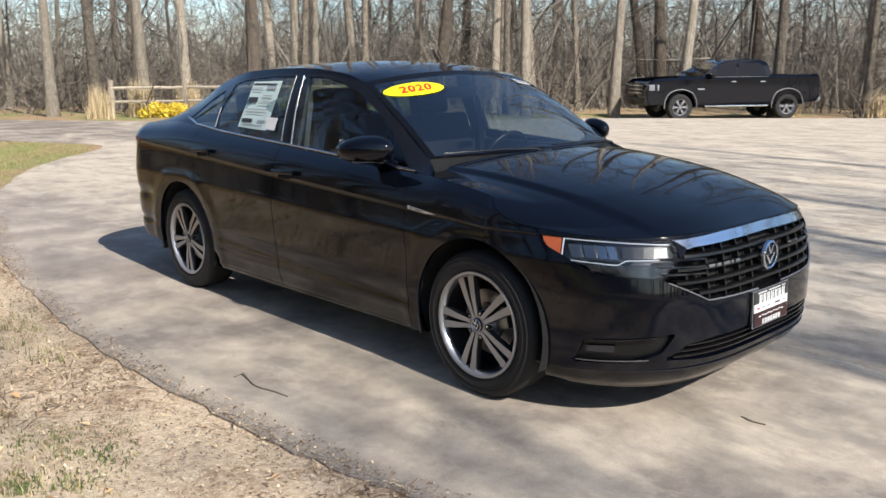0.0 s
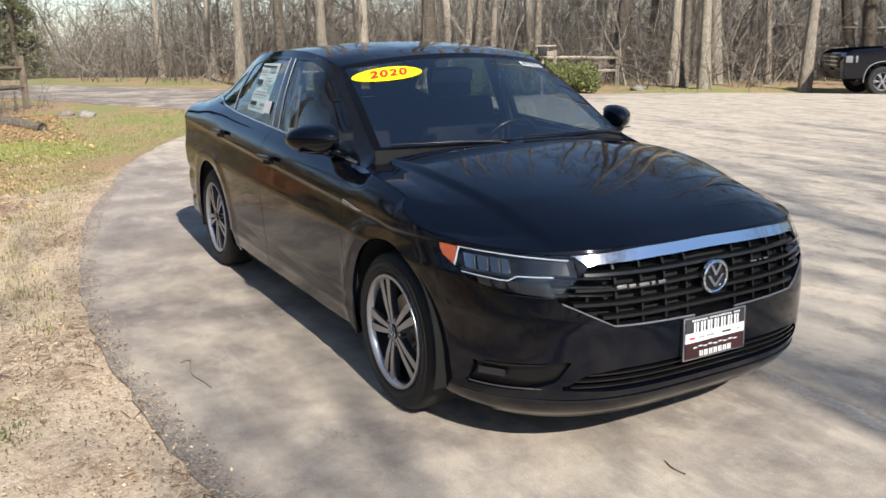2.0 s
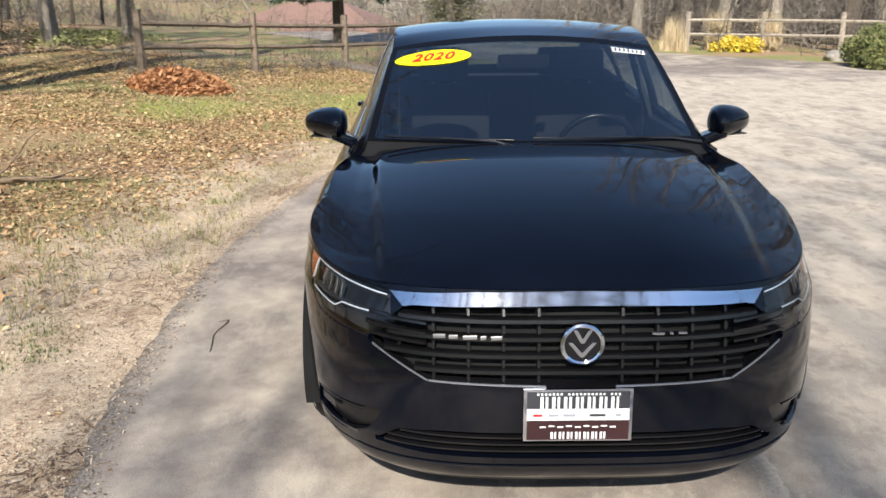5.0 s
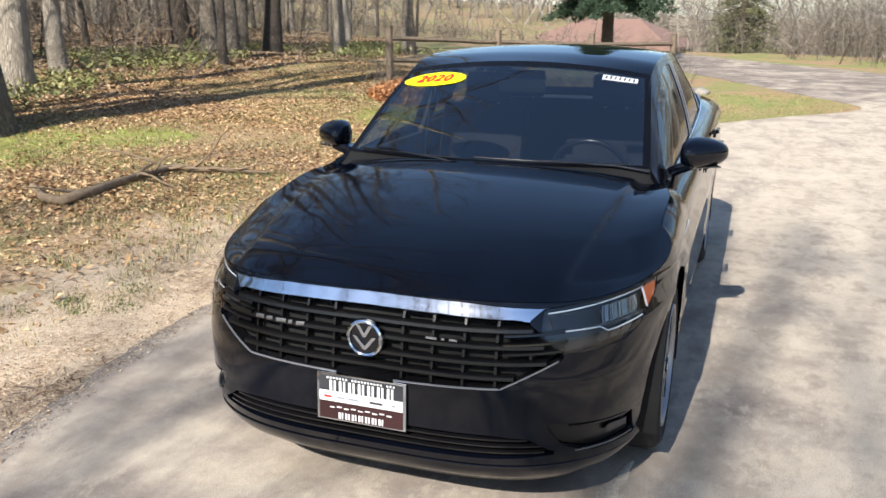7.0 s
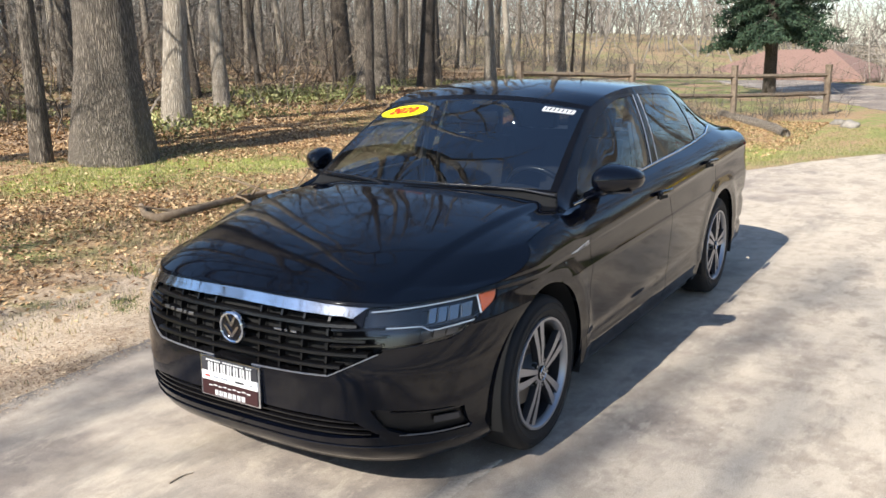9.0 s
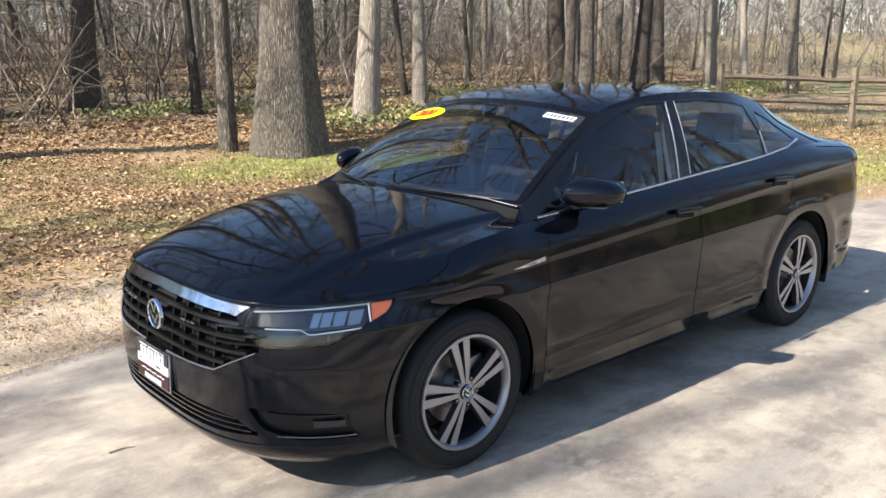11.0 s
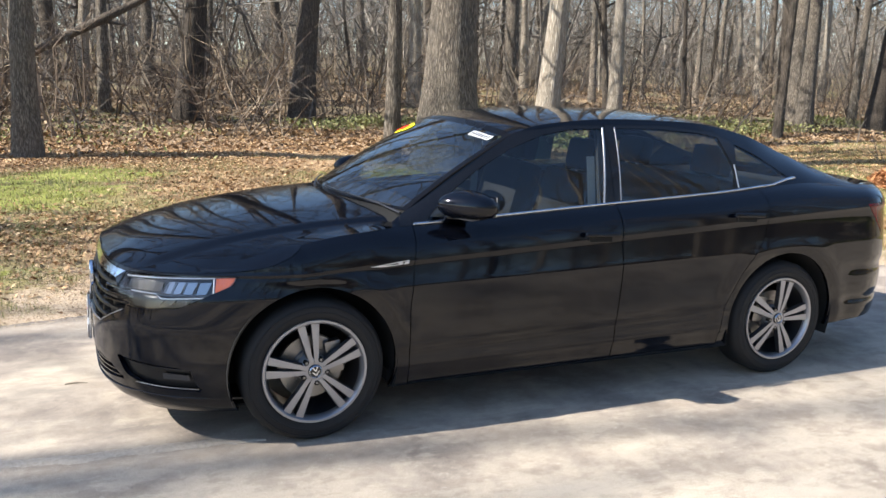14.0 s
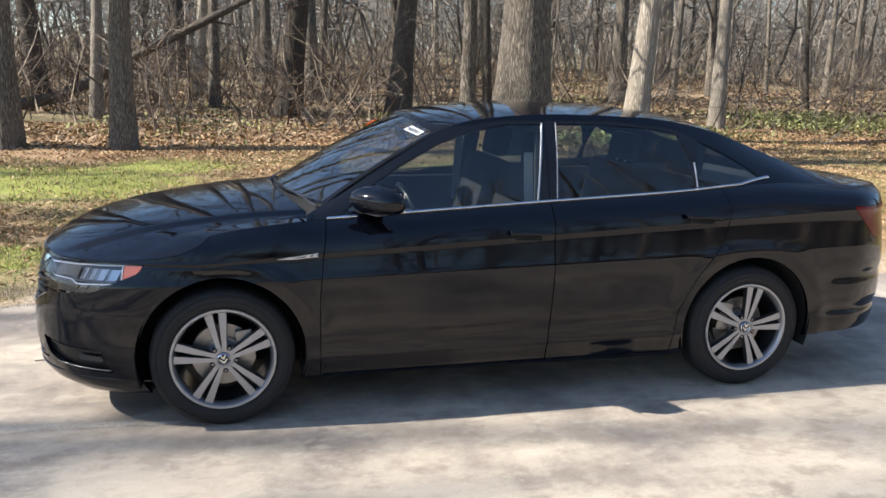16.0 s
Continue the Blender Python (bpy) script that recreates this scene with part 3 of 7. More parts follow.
CHROME = material("chrome", 0.06, 1.0, (0.62, 0.655, 0.71))
SILVER = material("machined_alloy", 0.32, 0.7, (0.34, 0.345, 0.365))
GUNMETAL = material("grey_alloy_paint", 0.3, 0.6, (0.055, 0.056, 0.062))
STEEL = material("brake_steel", 0.42, 1.0, (0.30, 0.29, 0.28))
RUBBER = material("tyre_rubber", 0.75, 0, (0.009, 0.009, 0.0095))
AMBER = paint_gloss("amber_lens", (0.52, 0.105, 0.022), 0.12)
RED_LENS = paint_gloss("red_lens", (0.11, 0.004, 0.004), 0.12, 0.0, 0.0, 0.0, 0.3)
YELLOW = material("yellow_sticker", 0.5, 0, (0.86, 0.78, 0.008))
RED_INK = material("red_ink", 0.5, 0, (0.70, 0.02, 0.015))
PALE_METAL = material("pale_badge_metal", 0.3, 0.4, (0.62, 0.63, 0.65))
WHITE = material("white_card", 0.6, 0, (0.80, 0.80, 0.78))
INK = material("dark_ink", 0.6, 0, (0.03, 0.03, 0.035))
GREY_INK = material("grey_ink", 0.6, 0, (0.32, 0.34, 0.36))
MAROON = material("maroon_card", 0.45, 0, (0.035, 0.010, 0.011))
CLOTH = material("seat_cloth", 0.95, 0, (0.013, 0.013, 0.015))
DASH = material("dash_plastic", 0.6, 0, (0.025, 0.026, 0.029))
BEIGE = material("roof_lining", 0.95, 0, (0.20, 0.195, 0.185))


def thin_glass(name, colour, gloss=0.075):
    """A pane without thickness: see-through, tinted, with a mirror's gloss at grazing angles."""
    m = bpy.data.materials.new(name)
    m.use_nodes = True
    n, l = m.node_tree.nodes, m.node_tree.links
    n.remove(n["Principled BSDF"])
    clear_, gl, lw, mx = n.new("ShaderNodeBsdfTransparent"), n.new("ShaderNodeBsdfGlossy"), n.new("ShaderNodeLayerWeight"), n.new("ShaderNodeMixShader")
    clear_.inputs[0].default_value = (*colour, 1)
    gl.inputs["Roughness"].default_value = 0.01
    lw.inputs["Blend"].default_value = 0.5
    power, span = n.new("ShaderNodeMath"), n.new("ShaderNodeMapRange")
    power.operation = "POWER"
    power.inputs[1].default_value = 4.2
    l.new(lw.outputs["Facing"], power.inputs[0])
    l.new(power.outputs[0], span.inputs[0])
    span.inputs[3].default_value, span.inputs[4].default_value = gloss, 1.0
    l.new(span.outputs[0], mx.inputs[0])
    l.new(clear_.outputs[0], mx.inputs[1])
    l.new(gl.outputs[0], mx.inputs[2])
    l.new(mx.outputs[0], n["Material Output"].inputs[0])
    return m


SCREEN_GLASS = thin_glass("windscreen_glass", (0.46, 0.52, 0.54), 0.20)
TINT_GLASS = thin_glass("tinted_glass", (0.55, 0.61, 0.60), 0.085)
LENS = thin_glass("lamp_lens", (0.92, 0.94, 0.95))


# ---- the sedan: form (x forwards, y to its left, z up) ----
def smooth_curve(xs, ys):
    """A monotone cubic through the points, for arrays."""
    o = np.argsort(xs)
    xs, ys = np.array(xs, float)[o], np.array(ys, float)[o]
    h, s = np.diff(xs), np.diff(ys) / np.diff(xs)
    m = np.zeros(len(xs))
    for i in range(1, len(xs) - 1):
        if s[i - 1] * s[i] > 0:
            w1, w2 = 2 * h[i] + h[i - 1], h[i] + 2 * h[i - 1]
            m[i] = (w1 + w2) / (w1 / s[i - 1] + w2 / s[i])
    m[0], m[-1] = s[0], s[-1]

    def f(x):
        x = np.clip(np.asarray(x, float), xs[0], xs[-1])
        i = np.clip(np.searchsorted(xs, x) - 1, 0, len(xs) - 2)
        t = (x - xs[i]) / h[i]
        return (2 * t ** 3 - 3 * t ** 2 + 1) * ys[i] + (t ** 3 - 2 * t ** 2 + t) * h[i] * m[i] + (-2 * t ** 3 + 3 * t ** 2) * ys[i + 1] + (t ** 3 - t ** 2) * h[i] * m[i + 1]
    return f


WHEEL_X, WHEEL_Z, ARCH_R = 1.343, 0.327, 0.372
FRONT_C, REAR_C = 1.39, -1.96
ROUND = 3.5   # fullness of the front corners in plan
nose_x = smooth_curve((0.16, 0.20, 0.25, 0.35, 0.50, 0.60, 0.70, 0.79), (2.12, 2.185, 2.215, 2.235, 2.235, 2.225, 2.208, 2.170))
tail_x = smooth_curve((0.22, 0.32, 0.50, 0.65, 0.80, 0.95, 1.06), (-2.34, -2.43, -2.455, -2.45, -2.42, -2.40, -2.39))
top_z = smooth_curve((2.24, 2.1, 1.8, 1.66, 1.52, 1.4, 1.2, 1.0, 0.85, -0.17, -0.95, -1.3, -1.55, -1.8, -2.1, -2.46),
                     (0.790, 0.778, 0.792, 0.811, 0.848, 0.885, 0.922, 0.940, 0.947, 1.005, 1.045, 1.072, 1.082, 1.072, 1.055, 1.045))
top_y = smooth_curve((1.4, 1.1, 0.9, 0.5, -0.2, -0.95, -1.3, -1.55, -1.8, -1.96), (0.81, 0.81, 0.780, 0.785, 0.79, 0.782, 0.765, 0.75, 0.735, 0.73))
low_z = smooth_curve((2.24, 1.75, 0.9, -0.95, -1.8, -2.46), (0.150, 0.155, 0.205, 0.195, 0.265, 0.30))


def half_width(x, z):
    """Half the body's width at x and height z: sill, swage, shoulder crease, then in to the belt."""
    zl, zs, zt = 0.69 + 0.02 * (0.9 - x), np.minimum(0.80 + 0.052 * (0.9 - x), top_z(x) - 0.03), top_z(x)
    yt = top_y(x)
    z = np.asarray(z, float)
    lo = np.interp(z, [0.15, 0.18, 0.23, 0.31, 0.40, 0.55], [0.80, 0.832, 0.858, 0.874, 0.882, 0.889])
    up1 = 0.889 + 0.011 * np.clip((z - 0.55) / np.maximum(zl - 0.55, 0.02), 0, 1)
    t2 = np.clip((z - zl) / np.maximum(zs - zl, 0.02), 0, 1)
    up2 = 0.900 - 0.026 * t2 ** 0.85 + 0.008 * np.clip((t2 - 0.82) / 0.18, 0, 1) ** 2
    t3 = np.clip((z - zs) / np.maximum(zt - zs, 0.02), 0, 1)
    up3 = 0.882 - (0.882 - yt) * (0.25 * t3 + 0.75 * t3 ** 3.2)
    w = np.where(z < 0.55, lo, np.where(z < zl, up1, np.where(z < zs, up2, up3)))
    w = w * (1 - 0.010 * ((x + 0.2) / 1.6) ** 2 * np.clip((zt - z) / 0.2, 0, 1))
    door = np.clip((1.0 - np.abs(x + 0.02)) / 0.1, 0, 1)
    w = w - 0.005 * door * np.exp(-((z - 0.375 - 0.03 * (0.4 - x)) / 0.028) ** 2) + 0.004 * door * np.exp(-((z - 0.315) / 0.02) ** 2)
    rear = np.clip((-1.76 - x) / 0.12, 0, 1)
    w = w - rear * (0.014 * np.exp(-((z - 0.585) / 0.03) ** 2) + 0.014 * np.exp(-((z - 0.40) / 0.025) ** 2))
    for xw in (WHEEL_X, -WHEEL_X):
        r = np.hypot(x - xw, z - WHEEL_Z)
        w = w + 0.007 * np.exp(-((r - ARCH_R - 0.075) / 0.042) ** 2) * np.clip((0.79 - z) / 0.04, 0, 1)
    return w


def shell(a, z):
    """Half of the lower body. a: 0 nose, 1 front wheel, 2 behind the rear wheel, 3 tail."""
    a, z = np.broadcast_arrays(np.asarray(a, float), np.asarray(z, float))
    tf, tr = np.clip(a, 0, 1) * math.pi / 2, np.clip(a - 2, 0, 1) * math.pi / 2
    x_side = FRONT_C + (REAR_C - FRONT_C) * np.clip(a - 1, 0, 1)
    full = np.interp(z, (0.25, 0.55, 0.70, 0.78), (2.45, 2.35, 1.95, 1.65))
    xf = FRONT_C + (nose_x(z) - FRONT_C) * np.clip(np.cos(tf), 0, 1) ** (2 / full)
    xr = REAR_C + (tail_x(z) - REAR_C) * np.sin(tr) ** (2 / 1.7)
    x = np.where(a < 1, xf, np.where(a > 2, xr, x_side))
    w = half_width(x_side, z)
    y = np.where(a < 1, w * np.sin(tf) ** (2 / ROUND), np.where(a > 2, w * np.abs(np.cos(tr)) ** (2 / 3.2), w))
    return np.stack([x, y, z], -1)


def even_columns(a0, a1, step):
    """Values of a from a0 to a1 about step metres apart."""
    a = np.linspace(a0, a1, 3000)
    p = shell(a, 0.5)
    s = np.r_[0, np.cumsum(np.linalg.norm(np.diff(p, axis=0), axis=1))]
    n = max(2, int(round(s[-1] / step)))
    return np.interp(np.linspace(0, s[-1], n + 1), s, a)


def polygon(pts, i=0, j=2, rounding=0.0):
    """Signed distance from a polygon drawn in the coordinates i and j; negative inside."""
    p = np.array(pts, float)
    q = np.roll(p, -1, 0)

    def f(P):
        x, y = P[..., i], P[..., j]
        best, inside = np.full(x.shape, 1e9), np.zeros(x.shape, bool)
        for (ax, ay), (bx, by) in zip(p, q):
            ex, ey = bx - ax, by - ay
            t = np.clip(((x - ax) * ex + (y - ay) * ey) / (ex * ex + ey * ey), 0, 1)
            best = np.minimum(best, np.hypot(x - ax - t * ex, y - ay - t * ey))
            if abs(ey) > 1e-12:
                inside ^= ((ay > y) != (by > y)) & (x < ax + (y - ay) / ey * ex)
        return np.where(inside, -best, best) - rounding
    return f


def disc(cx, cz, r, i=0, j=2):
    return lambda P: np.hypot(P[..., i] - cx, P[..., j] - cz) - r


def cut(surface, us, vs, regions, limits=None, lock=None):
    """Samples a surface on a grid whose lines are drawn to the regions' outlines, and sorts its faces into the regions.
    Returns {name: (verts, faces)}; what lies in no region is 'rest'. limits(u, v) maps the unit height to the real one."""
    U, V = np.meshgrid(us, vs, indexing="ij")
    if limits is not None:
        V = limits(U, V)
    P = surface(U, V)
    du = np.gradient(U, axis=0) + 1e-9
    dv = np.gradient(V, axis=1) + 1e-9
    cell = np.minimum(np.linalg.norm(np.gradient(P, axis=0), axis=-1), np.linalg.norm(np.gradient(P, axis=1), axis=-1))
    taken = np.zeros(U.shape, bool)
    for name, sdf in regions:
        d0 = sdf(P)
        todo = np.zeros(U.shape, bool)
        for ax in (0, 1):
            lo, hi = (d0[:-1], d0[1:]) if ax == 0 else (d0[:, :-1], d0[:, 1:])
            cross = (lo < 0) != (hi < 0)
            first = cross & (np.abs(lo) <= np.abs(hi))
            last = cross & ~first
            if ax == 0:
                todo[:-1] |= first
                todo[1:] |= last
            else:
                todo[:, :-1] |= first
                todo[:, 1:] |= last
        todo &= ~taken
        u, v = U.copy(), V.copy()
        for _ in range(3):
            d = sdf(surface(u, v))
            gu = (sdf(surface(u + 0.1 * du, v)) - d) / 0.1
            gv = (sdf(surface(u, v + 0.1 * dv)) - d) / 0.1
            g = gu ** 2 + gv ** 2 + 1e-10
            u = np.where(todo, u - np.clip(d * gu / g, -0.6, 0.6) * du, u)
            v = np.where(todo, v - np.clip(d * gv / g, -0.6, 0.6) * dv, v)
        if lock is not None:
            u = np.where(lock(U, V), U, u)
        u, v = np.clip(u, us.min(), us.max()), np.clip(v, V.min(), V.max())
        ok = todo & (np.abs(u - U) < 0.95 * np.abs(du)) & (np.abs(v - V) < 0.95 * np.abs(dv))
        U, V = np.where(ok, u, U), np.where(ok, v, V)
        taken |= ok
        P = surface(U, V)
    nu, nv = U.shape
    idx = np.arange(nu * nv).reshape(nu, nv)
    a, b, c, e = (idx[:-1, :-1].ravel(), idx[1:, :-1].ravel(), idx[1:, 1:].ravel(), idx[:-1, 1:].ravel())
    tk = taken.ravel()
    mixed_ = tk[a] | tk[b] | tk[c] | tk[e]
    other = mixed_ & tk[b] & tk[e] & ~(tk[a] & tk[c])
    one = mixed_ & ~other
    quads = np.vstack([np.stack([a, b, c, e], 1)[~mixed_], np.stack([a, b, c, c], 1)[one], np.stack([a, c, e, e], 1)[one],
                       np.stack([a, b, e, e], 1)[other], np.stack([b, c, e, e], 1)[other]])
    flat = P.reshape(-1, 3)
    tri_ = quads[:, 2] == quads[:, 3]
    mid = np.where(tri_[:, None], flat[quads[:, :3]].mean(1), flat[quads].mean(1))
    owner = np.full(len(quads), -1)
    for k, (name, sdf) in enumerate(regions):
        owner = np.where((owner < 0) & (sdf(mid) < 0), k, owner)
    out = {}
    for k, name in [(-1, "rest")] + [(k, n) for k, (n, _) in enumerate(regions)]:
        f = quads[owner == k]
        if not len(f):
            continue
        used, inv = np.unique(f, return_inverse=True)
        v, f2 = flat[used], inv.reshape(-1, 4)
        if name in out:
            v0, f0 = out[name]
            out[name] = (np.vstack([v0, v]), np.vstack([f0, f2 + len(v0)]))
        else:
            out[name] = (v, f2)
    return out


def flip(piece):
    v, f = piece
    return v * np.array([1, -1, 1]), f[:, ::-1]


def panel(name, pieces, mat, parent, gap=0.0, depth=0.0, label="", sink=0.0):
    """One sheet-metal part from cut pieces: welded, drawn in by gap along its rim, with a returned flange of that depth, and sunk by sink."""
    bm = bmesh.new()
    for v, f in pieces:
        vs = [bm.verts.new(tuple(map(float, p))) for p in v]
        for q in f:
            q = list(dict.fromkeys(int(i) for i in q))
            if len(q) >= 3:
                try:
                    bm.faces.new([vs[i] for i in q])
                except ValueError:
                    pass
    bmesh.ops.remove_doubles(bm, verts=bm.verts[:], dist=0.0006)
    bmesh.ops.dissolve_degenerate(bm, edges=bm.edges[:], dist=0.0002)
    bm.normal_update()
    lean = sum((f.normal.dot(f.calc_center_median() - Vector((0.1 * f.calc_center_median().x, 0, 0.55))) * f.calc_area() for f in bm.faces), 0.0)
    if lean < 0:
        bmesh.ops.reverse_faces(bm, faces=bm.faces[:])
        bm.normal_update()
    if gap or sink:
        move = {}
        for v in bm.verts:
            w = Vector((0, 0, 0))
            if gap and v.is_boundary:
                for e in v.link_edges:
                    if e.is_boundary:
                        f = e.link_faces[0]
                        t = (e.other_vert(v).co - v.co)
                        into = f.calc_center_median() - v.co
                        if t.length > 1e-7:
                            t.normalize()
                            w += (into - t * into.dot(t)).normalized()
                if w.length > 1e-6:
                    w = w.normalized() * gap
            move[v] = w - v.normal * sink
        for v, w in move.items():
            v.co += w
    if depth:
        rim = [e for e in bm.edges if e.is_boundary]
        normals = {v: v.normal.copy() for e in rim for v in e.verts}
        bmesh.ops.extrude_edge_only(bm, edges=rim)
        for e in rim:
            for v in e.verts:
                for o in v.link_edges:
                    w = o.other_vert(v)
                    if w in normals or (w.co - v.co).length > 1e-7:
                        continue
                    w.co = v.co - normals[v] * depth
    me = bpy.data.meshes.new(name)
    for f in bm.faces:
        f.smooth = True
    bm.to_mesh(me)
    bm.free()
    me.materials.append(mat)
    if depth:
        me.set_sharp_from_angle(angle=radians(38))
    return child(name, me, parent, label)


car = tagged(new("car"), "glossy black four-door sedan parked on the drive", "car")


def strip(surface_pts, height_pts, mat, name, parent, thick=0.006, label=""):
    """A raised ribbon between two rows of points, with rounded thickness outwards."""
    a, b = np.array(surface_pts, float), np.array(height_pts, float)
    n = len(a)
    t = np.gradient((a + b) / 2, axis=0)
    nrm = np.cross(t, b - a)
    nrm /= np.linalg.norm(nrm, axis=1)[:, None] + 1e-9
    if (nrm * (a - (0, 0, 0.6))).sum() < 0:
        nrm = -nrm
    rows = [a, a + (b - a) * 0.12 + nrm * thick, a + (b - a) * 0.88 + nrm * thick, b]
    v = np.vstack(rows)
    f = [(i + r * n, i + 1 + r * n, i + 1 + (r + 1) * n, i + (r + 1) * n) for r in range(3) for i in range(n - 1)]
    return child(name, mesh_of(name, v, f, mat), parent, label)


# outlines of the openings
FRONT_DOOR = [(0.905, 0.22), (0.905, 0.60), (0.885, 0.80), (0.83, 1.2), (-0.235, 1.2), (-0.235, 0.60), (-0.215, 0.22)]
REAR_DOOR = [(-0.235, 0.60), (-0.235, 1.2), (-1.16, 1.2), (-1.20, 0.95), (-1.16, 0.80), (-1.02, 0.62), (-0.93, 0.45), (-0.90, 0.22), (-0.215, 0.22)]
HEADLIGHT = [(0.545, 0.764), (0.66, 0.768), (0.78, 0.771), (0.842, 0.772), (0.838, 0.745), (0.806, 0.668), (0.775, 0.638), (0.70, 0.630), (0.615, 0.628), (0.545, 0.694)]
GRILLE = [(-0.05, 0.747), (0.475, 0.735), (0.505, 0.728), (0.545, 0.694), (0.615, 0.628), (0.61, 0.612), (0.44, 0.525), (-0.05, 0.513)]
CHROME_BAR = [(-0.05, 0.786), (0.30, 0.781), (0.545, 0.764), (0.505, 0.728), (0.475, 0.735), (0.25, 0.743), (-0.05, 0.747)]
FOG = [(0.575, 0.408), (0.78, 0.380), (0.80, 0.365), (0.805, 0.275), (0.70, 0.288), (0.62, 0.33)]
INTAKE = [(-0.05, 0.372), (0.40, 0.370), (0.525, 0.358), (0.605, 0.300), (0.44, 0.288), (-0.05, 0.285)]
TAIL_LAMP = [(-1.93, 0.965), (-2.42, 0.965), (-2.44, 0.80), (-2.10, 0.785)]


def front_only(f):
    return lambda P: np.maximum(f(P), 1.45 - P[..., 0])


def lamp_only(f):
    """The lamp ends well ahead of the wheel, on a raked line."""
    return lambda P: np.maximum(f(P), 1.665 + 0.75 * (0.772 - P[..., 2]) - P[..., 0])


def rear_only(f):
    return lambda P: np.maximum(f(P), P[..., 0] + 1.9)


regions = [("arch", disc(WHEEL_X, WHEEL_Z + 0.012, ARCH_R)), ("arch_r", disc(-WHEEL_X, WHEEL_Z + 0.012, ARCH_R)),
           ("chrome", front_only(polygon(CHROME_BAR, 1, 2))), ("lamp", lamp_only(polygon(HEADLIGHT, 1, 2))), ("grille", front_only(polygon(GRILLE, 1, 2))),
           ("fog", front_only(polygon(FOG, 1, 2))), ("intake", front_only(polygon(INTAKE, 1, 2))), ("tail_lamp", rear_only(polygon(TAIL_LAMP, 0, 2))),
           ("front_door", polygon(FRONT_DOOR)), ("rear_door", polygon(REAR_DOOR))]
cols = np.r_[even_columns(0, 1, 0.016)[:-1], even_columns(1, 2, 0.022)[:-1], even_columns(2, 3, 0.03)]
rows = np.r_[np.linspace(0, 0.22, 18)[:-1], np.linspace(0.22, 0.55, 19)[:-1], np.linspace(0.55, 0.72, 8)[:-1], np.linspace(0.72, 0.82, 7), np.linspace(0.826, 1, 12)]


def heights(U, V):
    p = shell(U, 0.5)
    lo, hi = low_z(p[..., 0]), top_z(p[..., 0])
    x = np.clip(p[..., 0], REAR_C, FRONT_C)
    crease = np.minimum(0.80 + 0.052 * (0.9 - x), hi - 0.03)
    waist = np.minimum(0.69 + 0.02 * (0.9 - x), crease - 0.05)
    z = np.zeros(np.broadcast(U, V).shape)
    for v0, v1, a, b in ((0, 0.22, lo, 0.40 + 0 * lo), (0.22, 0.55, 0.40 + 0 * lo, waist), (0.55, 0.72, waist, crease - 0.03), (0.72, 0.82, crease - 0.03, crease), (0.82, 1.0, crease, hi)):
        k = (V - v0) / (v1 - v0)
        z = np.where((V >= v0) & (V <= v1), a + (b - a) * k, z)
    return z


body_cut = cut(shell, cols, rows, regions, heights, lambda U, V: (U < 1e-6) | (U > 3 - 1e-6))
both = lambda k: [body_cut[k], flip(body_cut[k])]
panel("body", both("rest"), PAINT, car, 0.0015, 0.02, "glossy black painted body shell")
for key, name in (("front_door", "front_door"), ("rear_door", "rear_door")):
    for s, piece in ((1, body_cut[key]), (-1, flip(body_cut[key]))):
        panel(name, [piece], PAINT, car, 0.0025, 0.02)


# hood and boot lid: sheets from the shell's top edge in to a spine
NOSE_Z = float(top_z(shell(np.array(0.0), 0.5)[0]))
spine_z = smooth_curve((2.17, 2.05, 1.9, 1.75, 1.5, 1.25, 1.0, 0.9), (NOSE_Z, 0.850, 0.898, 0.933, 0.976, 1.008, 1.027, 1.030))
A_COWL = 1 + (FRONT_C - 0.90) / (FRONT_C - REAR_C)
A_CORNER = 0.76


def rim_top(a):
    return shell(a, top_z(shell(a, 0.5)[..., 0]))


corner_a = np.linspace(A_CORNER, A_COWL, 500)
corner_x = rim_top(corner_a)[:, 0]
NOSE, CORNER, COWL = rim_top(np.array(0.0)), rim_top(np.array(A_CORNER)), rim_top(np.array(A_COWL))
COWL_X, COWL_Z = 1.070, 1.029


def hood(u, t):
    """Right half from the nose (u 0) to the cowl (u 1), centre line (t 0) to wing edge (t 1), with one long crease."""
    u, t = np.broadcast_arrays(np.asarray(u, float), np.asarray(t, float))
    front = rim_top(np.arcsin(np.clip(t, 0, 1) ** (ROUND / 2) * math.sin(A_CORNER * math.pi / 2)) * 2 / math.pi)
    side = rim_top(np.interp(-(CORNER[0] + (COWL[0] - CORNER[0]) * u), -corner_x, corner_a))
    rear = np.stack([COWL_X + (COWL[0] - COWL_X) * t ** 2, COWL[1] * t, COWL_Z + (COWL[2] - COWL_Z) * t ** 2.4], -1)
    mx = NOSE[0] + (COWL_X - NOSE[0]) * u
    mid = np.stack([mx, 0 * u, spine_z(mx)], -1)
    out = []
    for k in range(3):
        b = t if k < 2 else t ** 2.5
        f0, f1, r0, r1 = NOSE[k], CORNER[k], (COWL_X, 0.0, COWL_Z)[k], COWL[k]
        out.append((1 - b) * mid[..., k] + b * side[..., k] + (1 - u) * (front[..., k] - (1 - b) * f0 - b * f1) + u * (rear[..., k] - (1 - b) * r0 - b * r1))
    x, y, z = out
    k = np.clip((y - 0.555 - 0.10 * (2.1 - x) + 0.02 * (2.1 - x) ** 2) / 0.028, 0, 1)
    z = z - 0.015 * (k * k * (3 - 2 * k)) * np.clip(u / 0.12, 0, 1) * np.clip((1 - t) / 0.12, 0, 1)
    return np.stack([x, y, z], -1)


